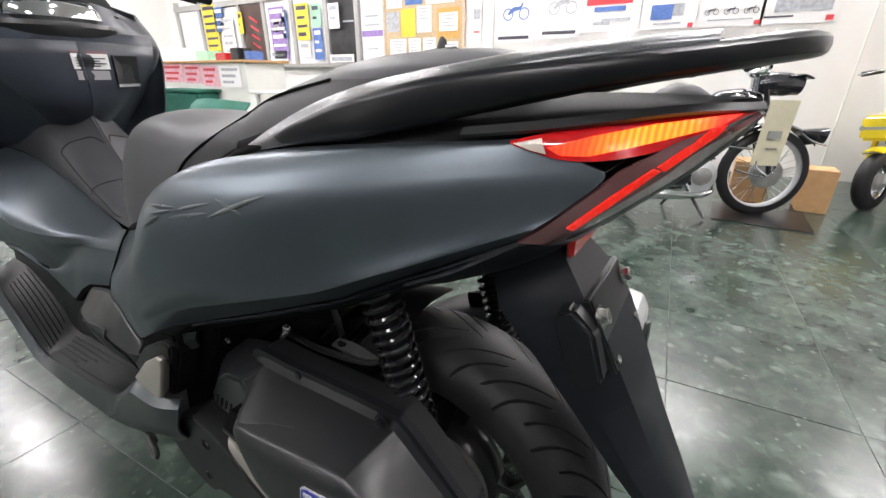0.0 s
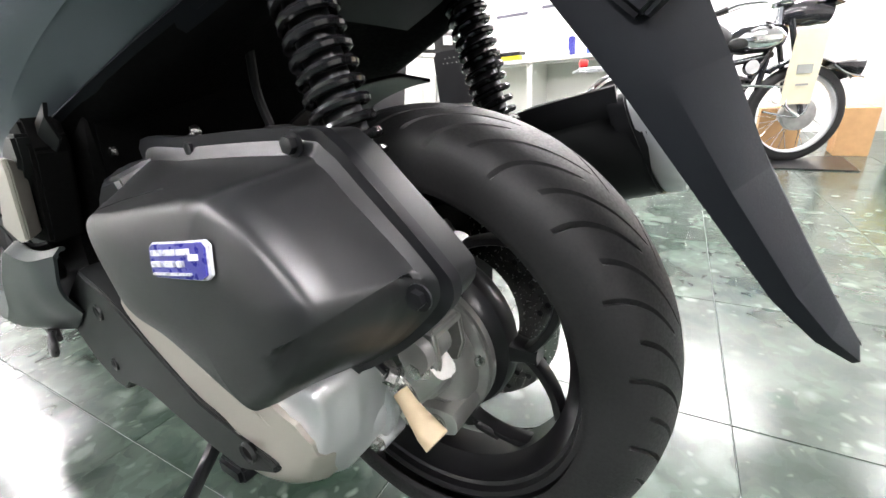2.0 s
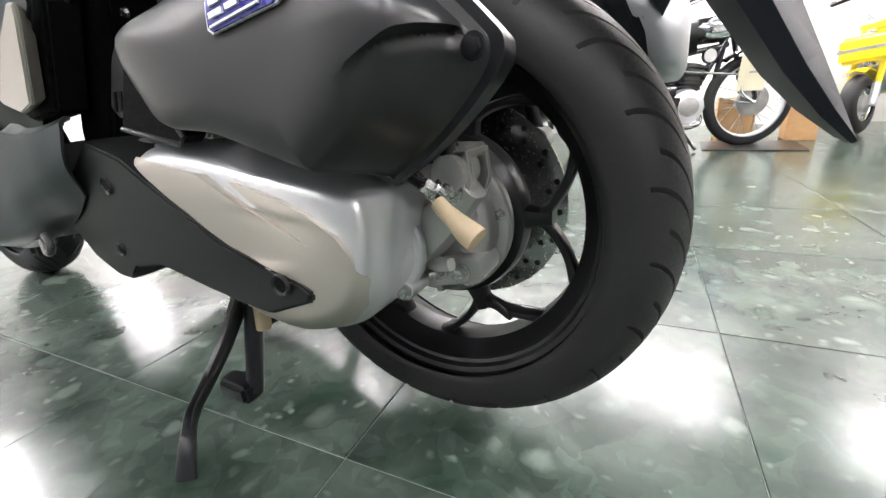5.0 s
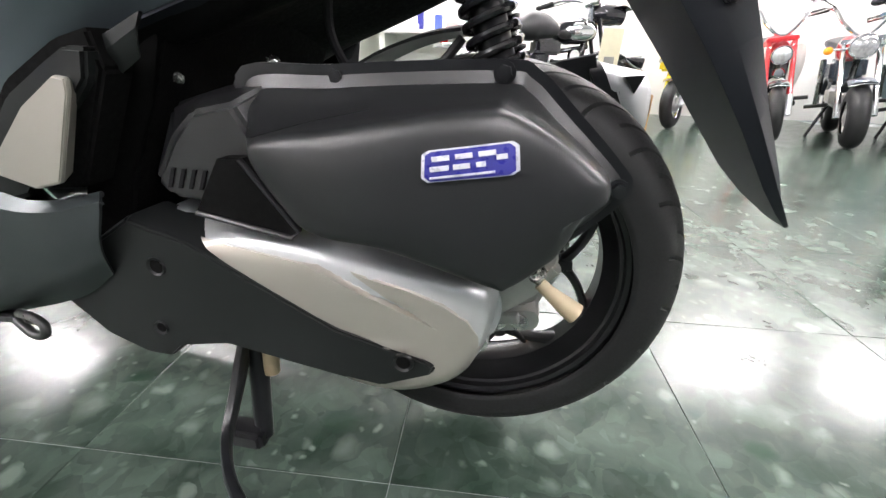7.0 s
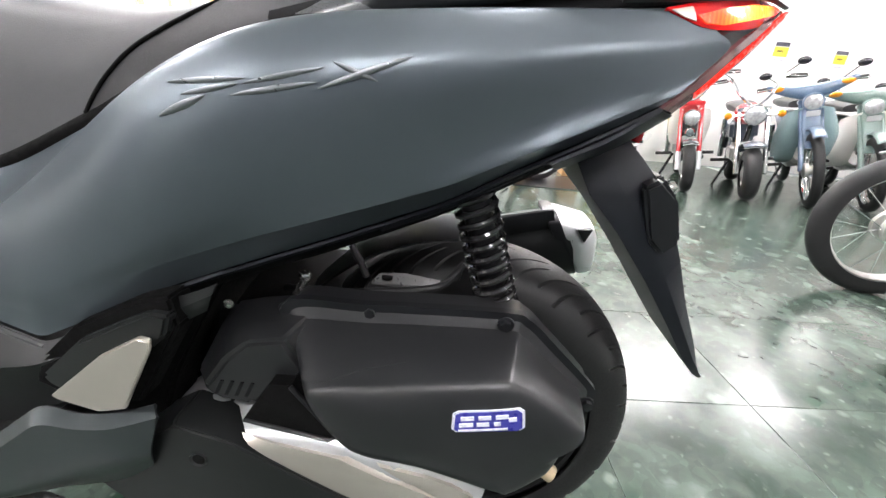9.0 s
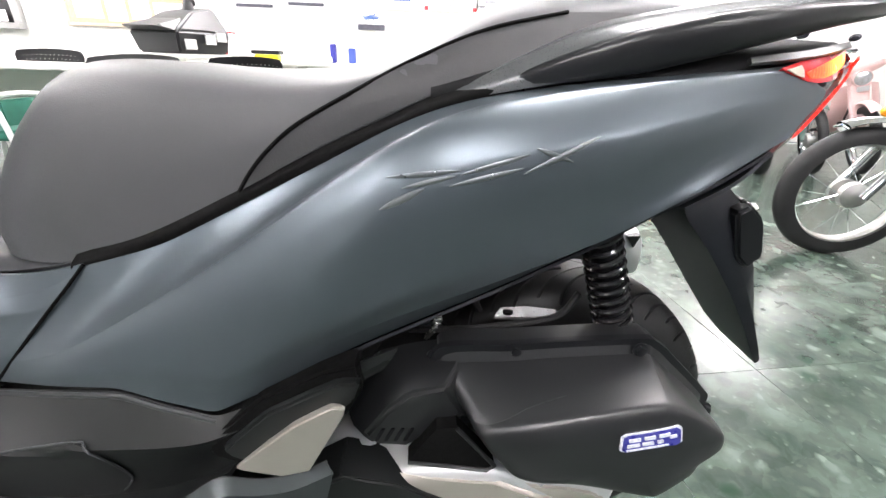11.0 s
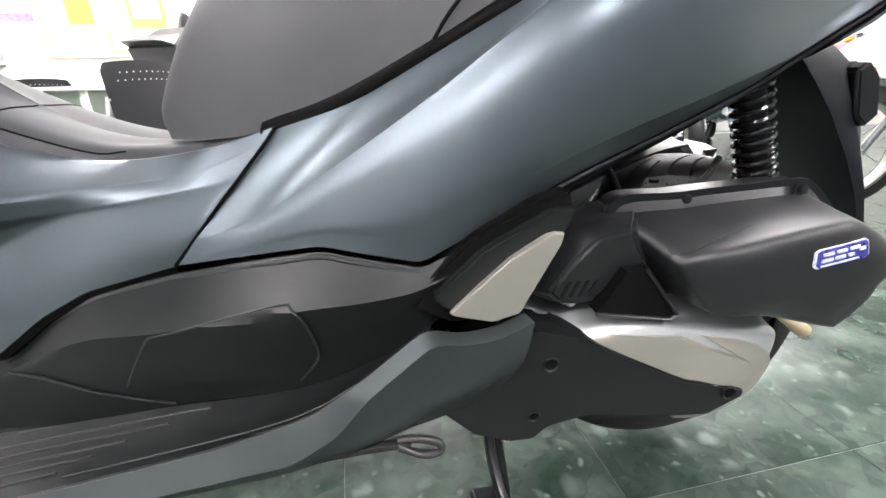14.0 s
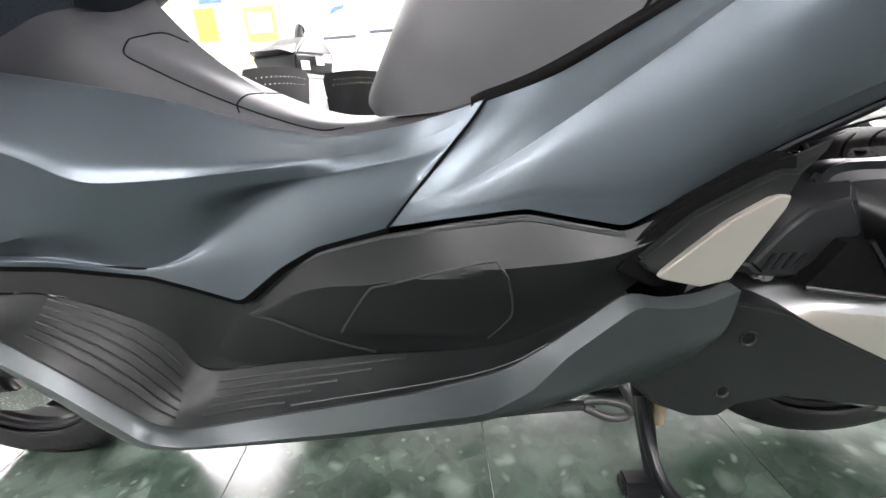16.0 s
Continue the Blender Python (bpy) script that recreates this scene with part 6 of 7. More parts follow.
cub2 = two_wheeler("motorcycle", "grey-green step-through motorcycle with ivory leg shield", GREENP, .275, .062, 1.18, .45, "cub", cover=IVORY)
park(cub2, 3.06, 2.68, -116, 1.18, 14)
cub3 = two_wheeler("motorcycle", "pale pink step-through motorcycle", PINKP, .275, .062, 1.18, .45, "cub", cover=PINKP)
park(cub3, 3.52, 2.70, -116, 1.18, 14)

# motorcycle beside the scooter, front wheel towards it
near = two_wheeler("motorcycle", "road motorcycle with chrome wire wheels and spring gaiters", NAVY, .285, .075, 1.22, .52, "mini", accent=CHROME)
park(near, 1.70, 1.12, 168, 1.22)
tyre2 = solo("loose_tyre", spin([(.20, -.05), (.235, -.06), (.27, -.045), (.285, 0), (.27, .045), (.235, .06), (.20, .05), (.20, -.05)], (0, 0, .285), 48), RUBBER, "worn black tyre of a wheel standing upright on the floor", "tyre")
tyre2.matrix_basis = pose(1.98, .62, 0, 0, 0, 160)

# vintage motorcycle at the counter
old = thing("vintage_motorcycle", "black and chrome vintage motorcycle on its stand by the wall", "motorcycle", (0, 0, 0))
OF, OK, OR = .45, -.45, .262
spoked_wheel(old, OF, OR, .056, SILVER, 28, split=True)
spoked_wheel(old, OK, OR, .056, SILVER, 28, split=True)
part("brake_drum", spin([(0, -.062), (.05, -.062), (.085, -.055), (.088, -.03), (0, -.03)], (OF, 0, OR), 28), ALUD, old)
part("brake_drum", spin([(0, -.062), (.05, -.062), (.075, -.055), (.078, -.03), (0, -.03)], (OK, 0, OR), 28), ALUD, old)
mudguard(old, OF, OR, .075, NAVY, 36, 130)
part("mudguard_tip", bar([(OF + .15, 0, .505), (OF + .21, 0, .50), (OF + .285, 0, .485)], [(.10, .03), (.11, .06), (.09, .10)], 14, steps=12), NAVY, old, "flared black mudguard end")
part("mudguard_trim", tube([(OF + .13, -.045, .505), (OF + .20, -.05, .460), (OF + .29, -.045, .435)], .006, 8, steps=10), CHROME, old)
mudguard(old, OK, OR, .080, NAVY, 10, 200)
part("tail_reflector", moved(slab([(-.03, 0), (.03, 0), (0, .06)], -.004, .004, .001), pose(OK - .31, -.02, .27, 0, -20, 70)), SILVER, old)
part("tail_light", spin([(0, .03), (.022, .02), (.026, -.02), (0, -.03)], (OK - .26, 0, .60), 16, "x"), REDL, old)
for s in (-1, 1):
    part("fork_leg", tube([(OF, s * .06, OR), (OF - .05, s * .06, .46), (OF - .13, s * .06, .74)], .015, 12), NAVY, old)
part("fork_link", tube([(OF - .02, -.075, OR - .01), (OF - .10, -.075, .33), (OF - .03, -.075, .46)], .010, 10, steps=12), CHROME, old)
part("brake_arm", tube([(OF + .03, -.07, .33), (OF - .02, -.075, .25), (OF - .20, -.07, .285)], .006, 8, steps=12), CHROME, old)
part("headlamp", bar([(OF - .16, 0, .765), (OF - .08, 0, .77), (OF + .02, 0, .768), (OF + .075, 0, .76)], [(.09, .09), (.13, .13), (.13, .13), (.10, .10)], 16, (0, 0, 1), 16, 2.4), NAVY, old, "black teardrop headlamp shell")
part("headlamp_peak", bar([(OF - .02, 0, .81), (OF + .05, 0, .82), (OF + .11, 0, .80)], [(.14, .012), (.15, .012), (.13, .010)], 12, steps=10), NAVY, old)
part("head_tube", tube([(OF - .15, 0, .70), (OF - .165, 0, .86)], .030, 14), CHROME, old)
ohb = part("handlebar", tube([(OF - .34, -.28, .845), (OF - .26, -.21, .875), (OF - .16, -.1, .86), (OF - .15, 0, .83), (OF - .16, .1, .86), (OF - .26, .21, .875), (OF - .34, .28, .845)], .011, 10, steps=30), CHROME, old)
for s in (-1, 1):
    part("grip", tube([(OF - .40, s * .31, .83), (OF - .30, s * .25, .862)], .016, 12), RUBBER, ohb)
    part("lever", tube([(OF - .20, s * .18, .87), (OF - .26, s * .26, .855), (OF - .33, s * .30, .835)], .005, 8, steps=10), CHROME, ohb)
part("clamp", ball((OF - .16, 0, .83), .045, (1.2, 1.6, .7)), CHROME, ohb)
tank = part("fuel_tank", bar([(OF - .13, 0, .665), (OF - .20, 0, .67), (OF - .33, 0, .66), (OF - .44, 0, .635)], [(.10, .10), (.19, .16), (.18, .15), (.08, .07)], 18, steps=24, power=2.4), NAVY, old, "black tank with chrome flanks")
for s in (-1, 1):
    part("tank_panel", ball((OF - .26, s * .072, .66), .09, (1.30, .28, .62), 20), CHROME, tank)
    part("knee_pad", ball((OF - .38, s * .08, .64), .045, (1.2, .25, .6), 16), RUBBER, tank)
part("saddle", bar([(OF - .40, 0, .655), (OF - .46, 0, .675), (OF - .57, 0, .69), (OF - .70, 0, .67)], [(.10, .08), (.19, .15), (.25, .18), (.22, .10)], 16, steps=18, power=2.4), SEATD, old, "black sprung saddle")
part("luggage_rack", join(tube([(OK + .12, -.09, .565), (OK - .30, -.09, .565), (OK - .30, .09, .565), (OK + .12, .09, .565)], .008, 8), *[tube([(OK + .05 - k * .07, -.09, .565), (OK + .05 - k * .07, .09, .565)], .005, 8) for k in range(5)]), SILVER, old, "pale luggage rack")
part("crankcase", spin([(0, -.105), (.06, -.105), (.095, -.09), (.105, -.06), (.105, .06), (0, .06)], (.05, 0, .245), 32), SILVER, old, "polished aluminium engine case")
part("case_badge", moved(spin([(0, -.004), (.055, -.002), (.06, 0), (0, 0)], (0, 0, 0), 24), pose(.05, -.106, .245) @ Matrix.Diagonal((1, 1, .9, 1))), ALUD, old)
barrel = part("barrel", tube([(.07, 0, .33), (.11, 0, .48)], .060, 20), DSTEEL, old, "dark finned barrel")
for k in range(6):
    part("fin", tube([(.075 + k * .008, 0, .35 + k * .022), (.076 + k * .008, 0, .357 + k * .022)], .078, 20), DSTEEL, barrel)
part("chain_case", bar([(-.30, -.085, .235), (-.16, -.09, .24), (.0, -.09, .245)], [(.02, .07), (.03, .10), (.03, .12)], 12, steps=12), NAVY, old, "black chain case")
part("battery_box", box(-.30, -.18, -.07, .07, .30, .47, .02, 2), NAVY, old)
part("carrier_stay", tube([(OK + .02, -.085, OR + .02), (OK - .05, -.09, .45), (OK - .10, -.09, .562)], .006, 8), CHROME, old)
part("air_hose", tube([(-.06, -.03, .46), (-.12, -.05, .44), (-.16, -.05, .48)], .022, 12, steps=12), RUBBER, old)
part("horn", spin([(0, -.05), (.035, -.05), (.042, -.03), (.03, .0), (0, .0)], (.16, -.02, .52), 20), CHROME, old)
part("gearbox", box(-.14, .02, -.08, .08, .17, .33, .03, 3), ALUD, old)
part("tool_box", box(-.16, -.02, -.085, .085, .36, .55, .03, 3), NAVY, old)
part("saddle_spring", spin([(.016 + .004 * (k % 2), .10 - k * .011) for k in range(10)], (-.24, -.07, .58), 12, "z"), CHROME, old)
part("carburettor", join(ball((-.02, -.05, .46), .028), tube([(-.02, -.05, .42), (-.02, -.05, .52)], .012, 10)), CHROME, old)
part("frame_tube", tube([(OF - .16, 0, .72), (OF - .20, 0, .48), (.20, 0, .24), (-.02, 0, .16), (-.2, 0, .19), (OK, 0, OR)], .016, 12, steps=22), NAVY, old)
part("top_tube", tube([(OF - .16, 0, .58), (.1, 0, .55), (-.15, 0, .52), (OK, 0, .55)], .016, 12, steps=16), NAVY, old)
part("seat_tube", tube([(-.14, 0, .52), (-.2, 0, .36), (-.18, 0, .20)], .015, 10), NAVY, old)
for s in (-1, 1):
    part("rear_shock", tube([(OK, s * .075, OR), (OK + .05, s * .08, .52)], .018, 12), CHROME, old)
part("saddle_frame", box(OF - .56, OF - .38, -.06, .06, .52, .62, .02, 2), NAVY, old)
part("down_tube", tube([(OF - .15, 0, .70), (OF - .20, 0, .56), (.10, 0, .30)], .021, 12), NAVY, old)
part("control_rod", tube([(OF - .02, -.07, .40), (.10, -.08, .43), (-.08, -.08, .45)], .007, 8), CHROME, old)
part("side_cover", box(-.06, .06, -.05, .05, .36, .50, .025, 3), NAVY, old)
part("exhaust_pipe", tube([(.10, .06, .44), (.15, .08, .36), (.16, .02, .24), (.13, -.08, .155), (.05, -.12, .135)], .017, 12, steps=24), CHROME, old)
part("silencer", tube([(.06, -.12, .135), (.0, -.12, .135), (-.45, -.13, .145), (-.56, -.13, .15)], [.018, .033, .036, .026], 16, steps=14), CHROME, old, "chrome silencer")
part("chain_guard", bar([(-.02, -.075, .33), (-.2, -.075, .335), (OK, -.075, .35)], [(.02, .07), (.02, .06), (.02, .05)], 10, steps=10), NAVY, old)
for s in (-1, 1):
    part("stand_leg", tube([(.0, s * .06, .16), (.02 + s * -.06, s * .17, .005)], .010, 8), NAVY, old)
part("kick_lever", tube([(-.03, -.10, .20), (.0, -.13, .14), (.06, -.15, .13)], .008, 8, steps=10), CHROME, old)
card = part("price_card", moved(box(-.078, .078, -.003, .003, -.185, .185, .001), pose(OF - .05, -.098, .50, 6, 1, 0)), material("cream_card", (0.66, 0.62, 0.45), .6, 0, .05, 20), old, "cream paper card hung on the fork")
GREYPRINT = material("grey_print", (.25, .26, .24), .6)
for k, (cx, cz, w, h) in enumerate(((-.07, .62, .05, .010), (-.05, .58, .07, .008), (-.05, .47, .075, .045), (-.05, .41, .06, .01))):
    part("print_bar", box(OF + cx - w / 2, OF + cx + w / 2, -.108, -.103, cz, cz + h, 0), GREYPRINT, card)
old.matrix_basis = pose(.575 - .45 * math.cos(radians(27)), 2.76 - .45 * math.sin(radians(27)), 0, -3, 0, 27)

# ---- furniture and the counter ----
PANELW = material("off_white_board", (0.74, 0.75, 0.70), 0.5, 0, 0.03, 5, 0.04, 200)
CARD = material("brown_cardboard", (0.50, 0.30, 0.14), 0.8, 0, 0.08, 20, 0.1, 300)
BLKPLAS = material("black_chair_plastic", (0.022, 0.022, 0.025), 0.4, 0, 0.1, 8, 0.05, 500)
GREENC = material("dark_green_cloth", (0.01, 0.11, 0.075), 0.75, 0, 0.15, 12, 0.2, 500)
PAPER0 = material("paper_stack", (0.80, 0.80, 0.78), 0.6, 0, 0.05, 40)
INKB0 = material("blue_bottle_plastic", (0.06, 0.10, 0.40), 0.4)
TUBEW = material("white_enamelled_tube", (0.75, 0.75, 0.72), 0.35, 0, 0.04, 20)
ct = thing("counter", "off-white low shop counter with open shelf", "counter", (-1.1, 3.5, 0))
part("top", box(-1.95, -.50, 3.30, 3.82, .675, .705, .004), PANELW, ct)
for x in (-1.93, -1.25, -.58):
    part("upright", box(x, x + .05, 3.33, 3.80, 0, .673, .004), PANELW, ct)
part("back_panel", box(-1.92, -.53, 3.70, 3.73, .06, .67, .002), PANELW, ct)
part("plinth", box(-1.92, -.53, 3.66, 3.69, 0, .06, .002), PANELW, ct)
desk = thing("desk", "white desk with white tube legs", "desk", (-2.6, 2.5, 0))
part("top", box(-3.5, -2.04, 2.10, 2.85, .640, .662, .005), PANELW, desk)
for x, y in ((-2.10, 2.16), (-2.10, 2.79), (-3.44, 2.16), (-3.44, 2.79)):
    part("leg", tube([(x, y, 0), (x, y, .64)], .022, 12), TUBEW, desk)
part("modesty_panel", box(-3.40, -2.14, 2.70, 2.72, .12, .64, .002), PANELW, desk)


def perforated_chair():
    """A stacking chair with a curved, pierced plastic back, seen from behind; it faces -x."""
    c = thing("chair", "black perforated plastic stacking chair with white tube legs at the desk", "chair", (0, 0, 0), "chairs at the desk")
    bm = bmesh.new()
    nu, nv = 96, 64
    vs = []
    for j in range(nv + 1):
        row = []
        for i in range(nu + 1):
            u = i / nu * 2 - 1
            v = j / nv
            half = .20 + .035 * v - (.02 * max(0, v - .9) * 10) * abs(u) ** 6
            row.append(bm.verts.new((.03 - .05 * (1 - u * u) * -1 * .6 + .03 * v, u * half, .42 + .325 * v - .018 * u * u * v)))
        vs.append(row)
    for j in range(nv):
        for i in range(nu):
            if j in (nv - 9, nv - 15) and i % 6 == (2 if j == nv - 9 else 5) and 8 < i < nu - 8:
                continue
            bm.faces.new((vs[j][i], vs[j][i + 1], vs[j + 1][i + 1], vs[j + 1][i]))
    bmesh.ops.solidify(bm, geom=list(bm.faces), thickness=.006)
    part("backrest", bm, BLKPLAS, c, "pierced black plastic backrest")
    part("seat", loft([[(-.42, -.20, .44), (-.2, -.22, .425), (0, -.2, .435)], [(-.44, 0, .43), (-.2, 0, .41), (.02, 0, .425)], [(-.42, .20, .44), (-.2, .22, .425), (0, .2, .435)]], 14, 5, .008), BLKPLAS, c)
    for s in (-1, 1):
        part("leg", tube([(-.38, s * .21, 0), (-.40, s * .21, .40), (-.02, s * .215, .41), (.04, s * .215, .60)], .011, 10), TUBEW, c, "white tube leg")
        part("leg", tube([(.10, s * .22, 0), (-.05, s * .215, .40)], .011, 10), TUBEW, c)
    part("cross_bar", tube([(.0, -.215, .405), (.0, .215, .405)], .009, 8), TUBEW, c)
    return c


ch = perforated_chair()
ch.matrix_basis = pose(-1.46, 1.53, 0, 0, 0, -19)
copy_thing(ch, pose(-1.24, 2.25, 0, 0, 0, -42))
copy_thing(ch, pose(-3.05, 3.15, 0, 0, 0, 100))
fold = thing("folding_chair", "folding chair with white tube frame and green cushion", "chair", (-2.2, 1.7, 0))
part("back_frame", tube([(-2.10, 1.62, 0), (-2.16, 1.62, .44), (-2.20, 1.64, .52), (-2.22, 1.80, .54), (-2.20, 1.96, .52), (-2.16, 1.98, .44), (-2.10, 1.98, 0)], .013, 10, steps=50), TUBEW, fold)
part("back_pad", box(-2.20, -2.18, 1.66, 1.94, .40, .52, .008), GREENC, fold)
part("seat_pad", box(-2.55, -2.15, 1.64, 1.96, .33, .38, .015, 3), GREENC, fold, "dark green seat cushion")
part("front_legs", tube([(-2.55, 1.64, 0), (-2.50, 1.64, .33), (-2.50, 1.96, .33), (-2.55, 1.96, 0)], .012, 10), TUBEW, fold)
cloth = loft([[(-3.3, 1.5, .62), (-2.95, 1.42, .64), (-2.6, 1.5, .62)], [(-3.3, 1.42, .52), (-2.95, 1.34, .52), (-2.58, 1.42, .50)], [(-3.35, 1.35, .10), (-2.95, 1.30, .06), (-2.5, 1.38, .08)], [(-3.38, 1.33, .004), (-2.95, 1.28, .004), (-2.48, 1.36, .004)]], 24, 6, .01)
solo("green_cover", cloth, GREENC, "dark green cloth cover hanging down to the floor", "cloth")
# things on the counter and desk
def moulded_case(x, y, z):
    b = thing("black_case", "black moulded case with white labels standing on the desk", "case", (x, y, z))
    part("body", rings([[(x - .17, y - .12, z), (x + .17, y - .12, z), (x + .17, y + .12, z), (x - .17, y + .12, z)], [(x - .19, y - .14, z + .10), (x + .18, y - .14, z + .10), (x + .18, y + .14, z + .10), (x - .19, y + .14, z + .10)], [(x - .02, y - .09, z + .19), (x + .14, y - .09, z + .22), (x + .14, y + .09, z + .22), (x - .02, y + .09, z + .19)]], .01, 2), BLKPLAS, b)
    part("peak", rings([[(x - .19, y - .13, z + .10), (x - .05, y - .13, z + .10), (x - .05, y + .13, z + .10), (x - .19, y + .13, z + .10)], [(x - .26, y - .10, z + .115), (x - .03, y - .08, z + .17), (x - .03, y + .08, z + .17), (x - .26, y + .10, z + .115)]], .006, 2), BLKPLAS, b)
    part("knob", tube([(x + .07, y, z + .20), (x + .075, y, z + .24), (x + .09, y, z + .25)], [.03, .022, .03], 12), BLKPLAS, b)
    for dx, dz in ((-.16, .02), (-.02, .045), (.06, .06)):
        part("sticker", box(x + dx, x + dx + .07, y - .152, y - .1445, z + dz, z + dz + .045, .001), WHITEP, b)
    return b


case_ob = moulded_case(0, 0, 0)
case_ob.matrix_basis = pose(-1.64, 2.43, .747, 0, 0, 74) @ Matrix.Scale(1.2, 4)
cab = thing("low_cabinet", "off-white low cabinet standing beside the desk", "cabinet", (-1.70, 2.45, 0))
part("body", box(-1.90, -1.50, 2.12, 2.80, .05, .72, .004), PANELW, cab)
part("plinth", box(-1.88, -1.52, 2.14, 2.78, 0, .048, .002), PANELW, cab)
part("top", box(-1.91, -1.49, 2.11, 2.81, .722, .745, .004), PANELW, cab)
part("drawer_front", box(-1.88, -1.52, 2.112, 2.118, .42, .70, .002), PANELW, cab)
for k, (x, y, z0, w, h, d, m, lab) in enumerate(((-1.545, 2.70, .746, .08, .11, .08, REDP, "red small box on the low cabinet"), (-1.82, 3.52, .706, .14, .20, .10, WHITEP, "white carton on the counter"), (-1.82, 3.52, .906, .142, .012, .102, REDP, "red lid lying on a carton"), (-1.50, 3.55, .706, .20, .05, .10, YEL, "yellow printed box on the counter"), (-1.50, 3.55, .757, .24, .03, .14, GLOSSB, "black flat tray on a box"), (-1.10, 3.55, .706, .34, .05, .22, PAPER0, "pile of white paper on the counter"), (-.92, 3.5, .706, .05, .15, .05, LABELB, "blue spray can on the counter"), (-.84, 3.52, .706, .05, .13, .05, PAPER0, "white spray can on the counter"), (-.76, 3.5, .706, .06, .12, .06, INKB0, "blue bottle on the counter"), (-.64, 3.52, .706, .10, .06, .10, PINKP, "pink small box on the counter"))):
    solo("counter_box", box(x - w / 2, x + w / 2, y - d / 2, y + d / 2, z0, z0 + h, .006), m, lab, "box")
solo("cardboard_box", box(.82, .98, 3.0, 3.2, 0, .27, .004), CARD, "brown cardboard box on the floor by the wall", "box")
solo("cardboard_box", box(.44, .66, 3.08, 3.32, 0, .27, .004), CARD, "brown cardboard box behind the vintage motorcycle", "box")
solo("door_mat", box(.36, .86, 2.50, 2.95, .0005, .006, .002), GLOSSB, "thin dark mat under a wheel", "mat")


# ---- wall posters and the shop front ----
def poster(x, z, w, h, art, label, y=4.212):
    """A flat printed sheet on the north wall with its printed blocks."""
    p = thing("poster", label, "poster", (x, y, z), "posters on the wall")
    part("sheet", box(x - w / 2, x + w / 2, y - .004, y + .004, z - h / 2, z + h / 2, 0), PAPER, p)
    for (u, v, a, b, m) in art:
        part("print", box(x + u * w / 2 - a * w / 2, x + u * w / 2 + a * w / 2, y - .0065, y - .0045, z + v * h / 2 - b * h / 2, z + v * h / 2 + b * h / 2, 0), m, p)
    return p


PAPER = material("white_paper", (0.86, 0.86, 0.85), 0.6, 0, 0.02, 5)
INK = material("dark_ink", (0.06, 0.06, 0.08), 0.6, 0, 0.3, 30)
INKB = material("blue_ink", (0.08, 0.16, 0.42), 0.6, 0, 0.3, 30)
INKR = material("red_ink", (0.60, 0.05, 0.06), 0.6, 0, 0.2, 30)
INKG = material("grey_ink", (0.42, 0.44, 0.47), 0.6, 0, 0.25, 30)
INKY = material("yellow_ink", (0.80, 0.62, 0.06), 0.6, 0, 0.15, 30)
CORK = material("orange_board_frame", (0.62, 0.36, 0.10), 0.6, 0, 0.1, 20)


def moto_print(p, x, z, w, m, y=4.206):
    """A printed motorcycle drawing: two rings and a bent body."""
    for dx in (-.32, .32):
        part("print", spin([(w * .17, -.0015), (w * .21, -.0015), (w * .21, .0005), (w * .17, .0005), (w * .17, -.0015)], (x + dx * w, y, z), 24), m, p)
    part("print", bar([(x - .32 * w, y, z), (x - .1 * w, y, z + .16 * w), (x + .15 * w, y, z + .2 * w), (x + .25 * w, y, z + .36 * w)], [(.0015, w * .08), (.0015, w * .16), (.0015, w * .12), (.0015, w * .05)], 8, (0, 0, 1), 12), m, p)


LAV = material("purple_ink", (0.30, 0.20, 0.48), 0.6, 0, 0.25, 25)
PALEG = material("pale_green_ink", (0.35, 0.65, 0.45), 0.6, 0, 0.2, 25)
PINKS = material("pink_ink", (0.80, 0.45, 0.52), 0.6, 0, 0.2, 25)
BROWNP = material("dark_brown_paint", (0.06, 0.035, 0.03), 0.5, 0, 0.2, 8)
DARKP = material("dark_room_beyond", (0.03, 0.03, 0.032), 0.6, 0, 0.5, 5)
DAYP = material("frosted_window_pane", (0.80, 0.82, 0.84), 0.3, 0, 0.1, 4)
ALUF = material("anodised_window_frame", (0.45, 0.45, 0.44), 0.4, 0.5, 0.06, 10)


# ---- posters on the north wall ----
def block(p, x, z, w, h, m, y, name="print"):
    part(name, box(x - w / 2, x + w / 2, y - .0065, y - .0045, z - h / 2, z + h / 2, 0), m, p)


def moto_poster(x0, x1, z0, z1, m, label, y=4.208):
    """A white sheet with one printed motorcycle, a heading and bars of small print."""
    x, w, h = (x0 + x1) / 2, x1 - x0, z1 - z0
    p = poster(x, (z0 + z1) / 2, w, h, (), label, y)
    moto_print(p, x + .02, z0 + h * .42, w * .62, m, y - .006)
    block(p, x, z0 + h * .08, w * .78, .030, INK, y)
    for k in range(4):
        block(p, x - w * .2, z1 - .05 - k * .02, w * (.5 - .06 * k), .007, INKG, y)
    return p


moto_poster(-2.00, -1.55, 1.13, 1.78, INKB, "white poster with a printed blue motorcycle")
moto_poster(-1.50, -1.06, 1.16, 1.80, INKG, "white poster with a printed motorcycle engine")
p3 = poster(-.79, 1.53, .52, .66, ((-.1, -.18, .80, .13, INKR), (-.05, -.42, .55, .06, INKB), (0, .3, .8, .4, INKG), (.2, -.70, .5, .04, INKG), (-.3, -.78, .3, .04, INKG)), "poster with a red heading over blue print", 4.208)
p4 = poster(-.655, 1.105, .28, .20, ((0, -.72, .96, .26, INK), (0, .1, .5, .10, INKB)), "small sheet with a printed blue motorcycle", 4.203)
moto_print(p4, -.655, 1.10, .17, INKB, 4.196)
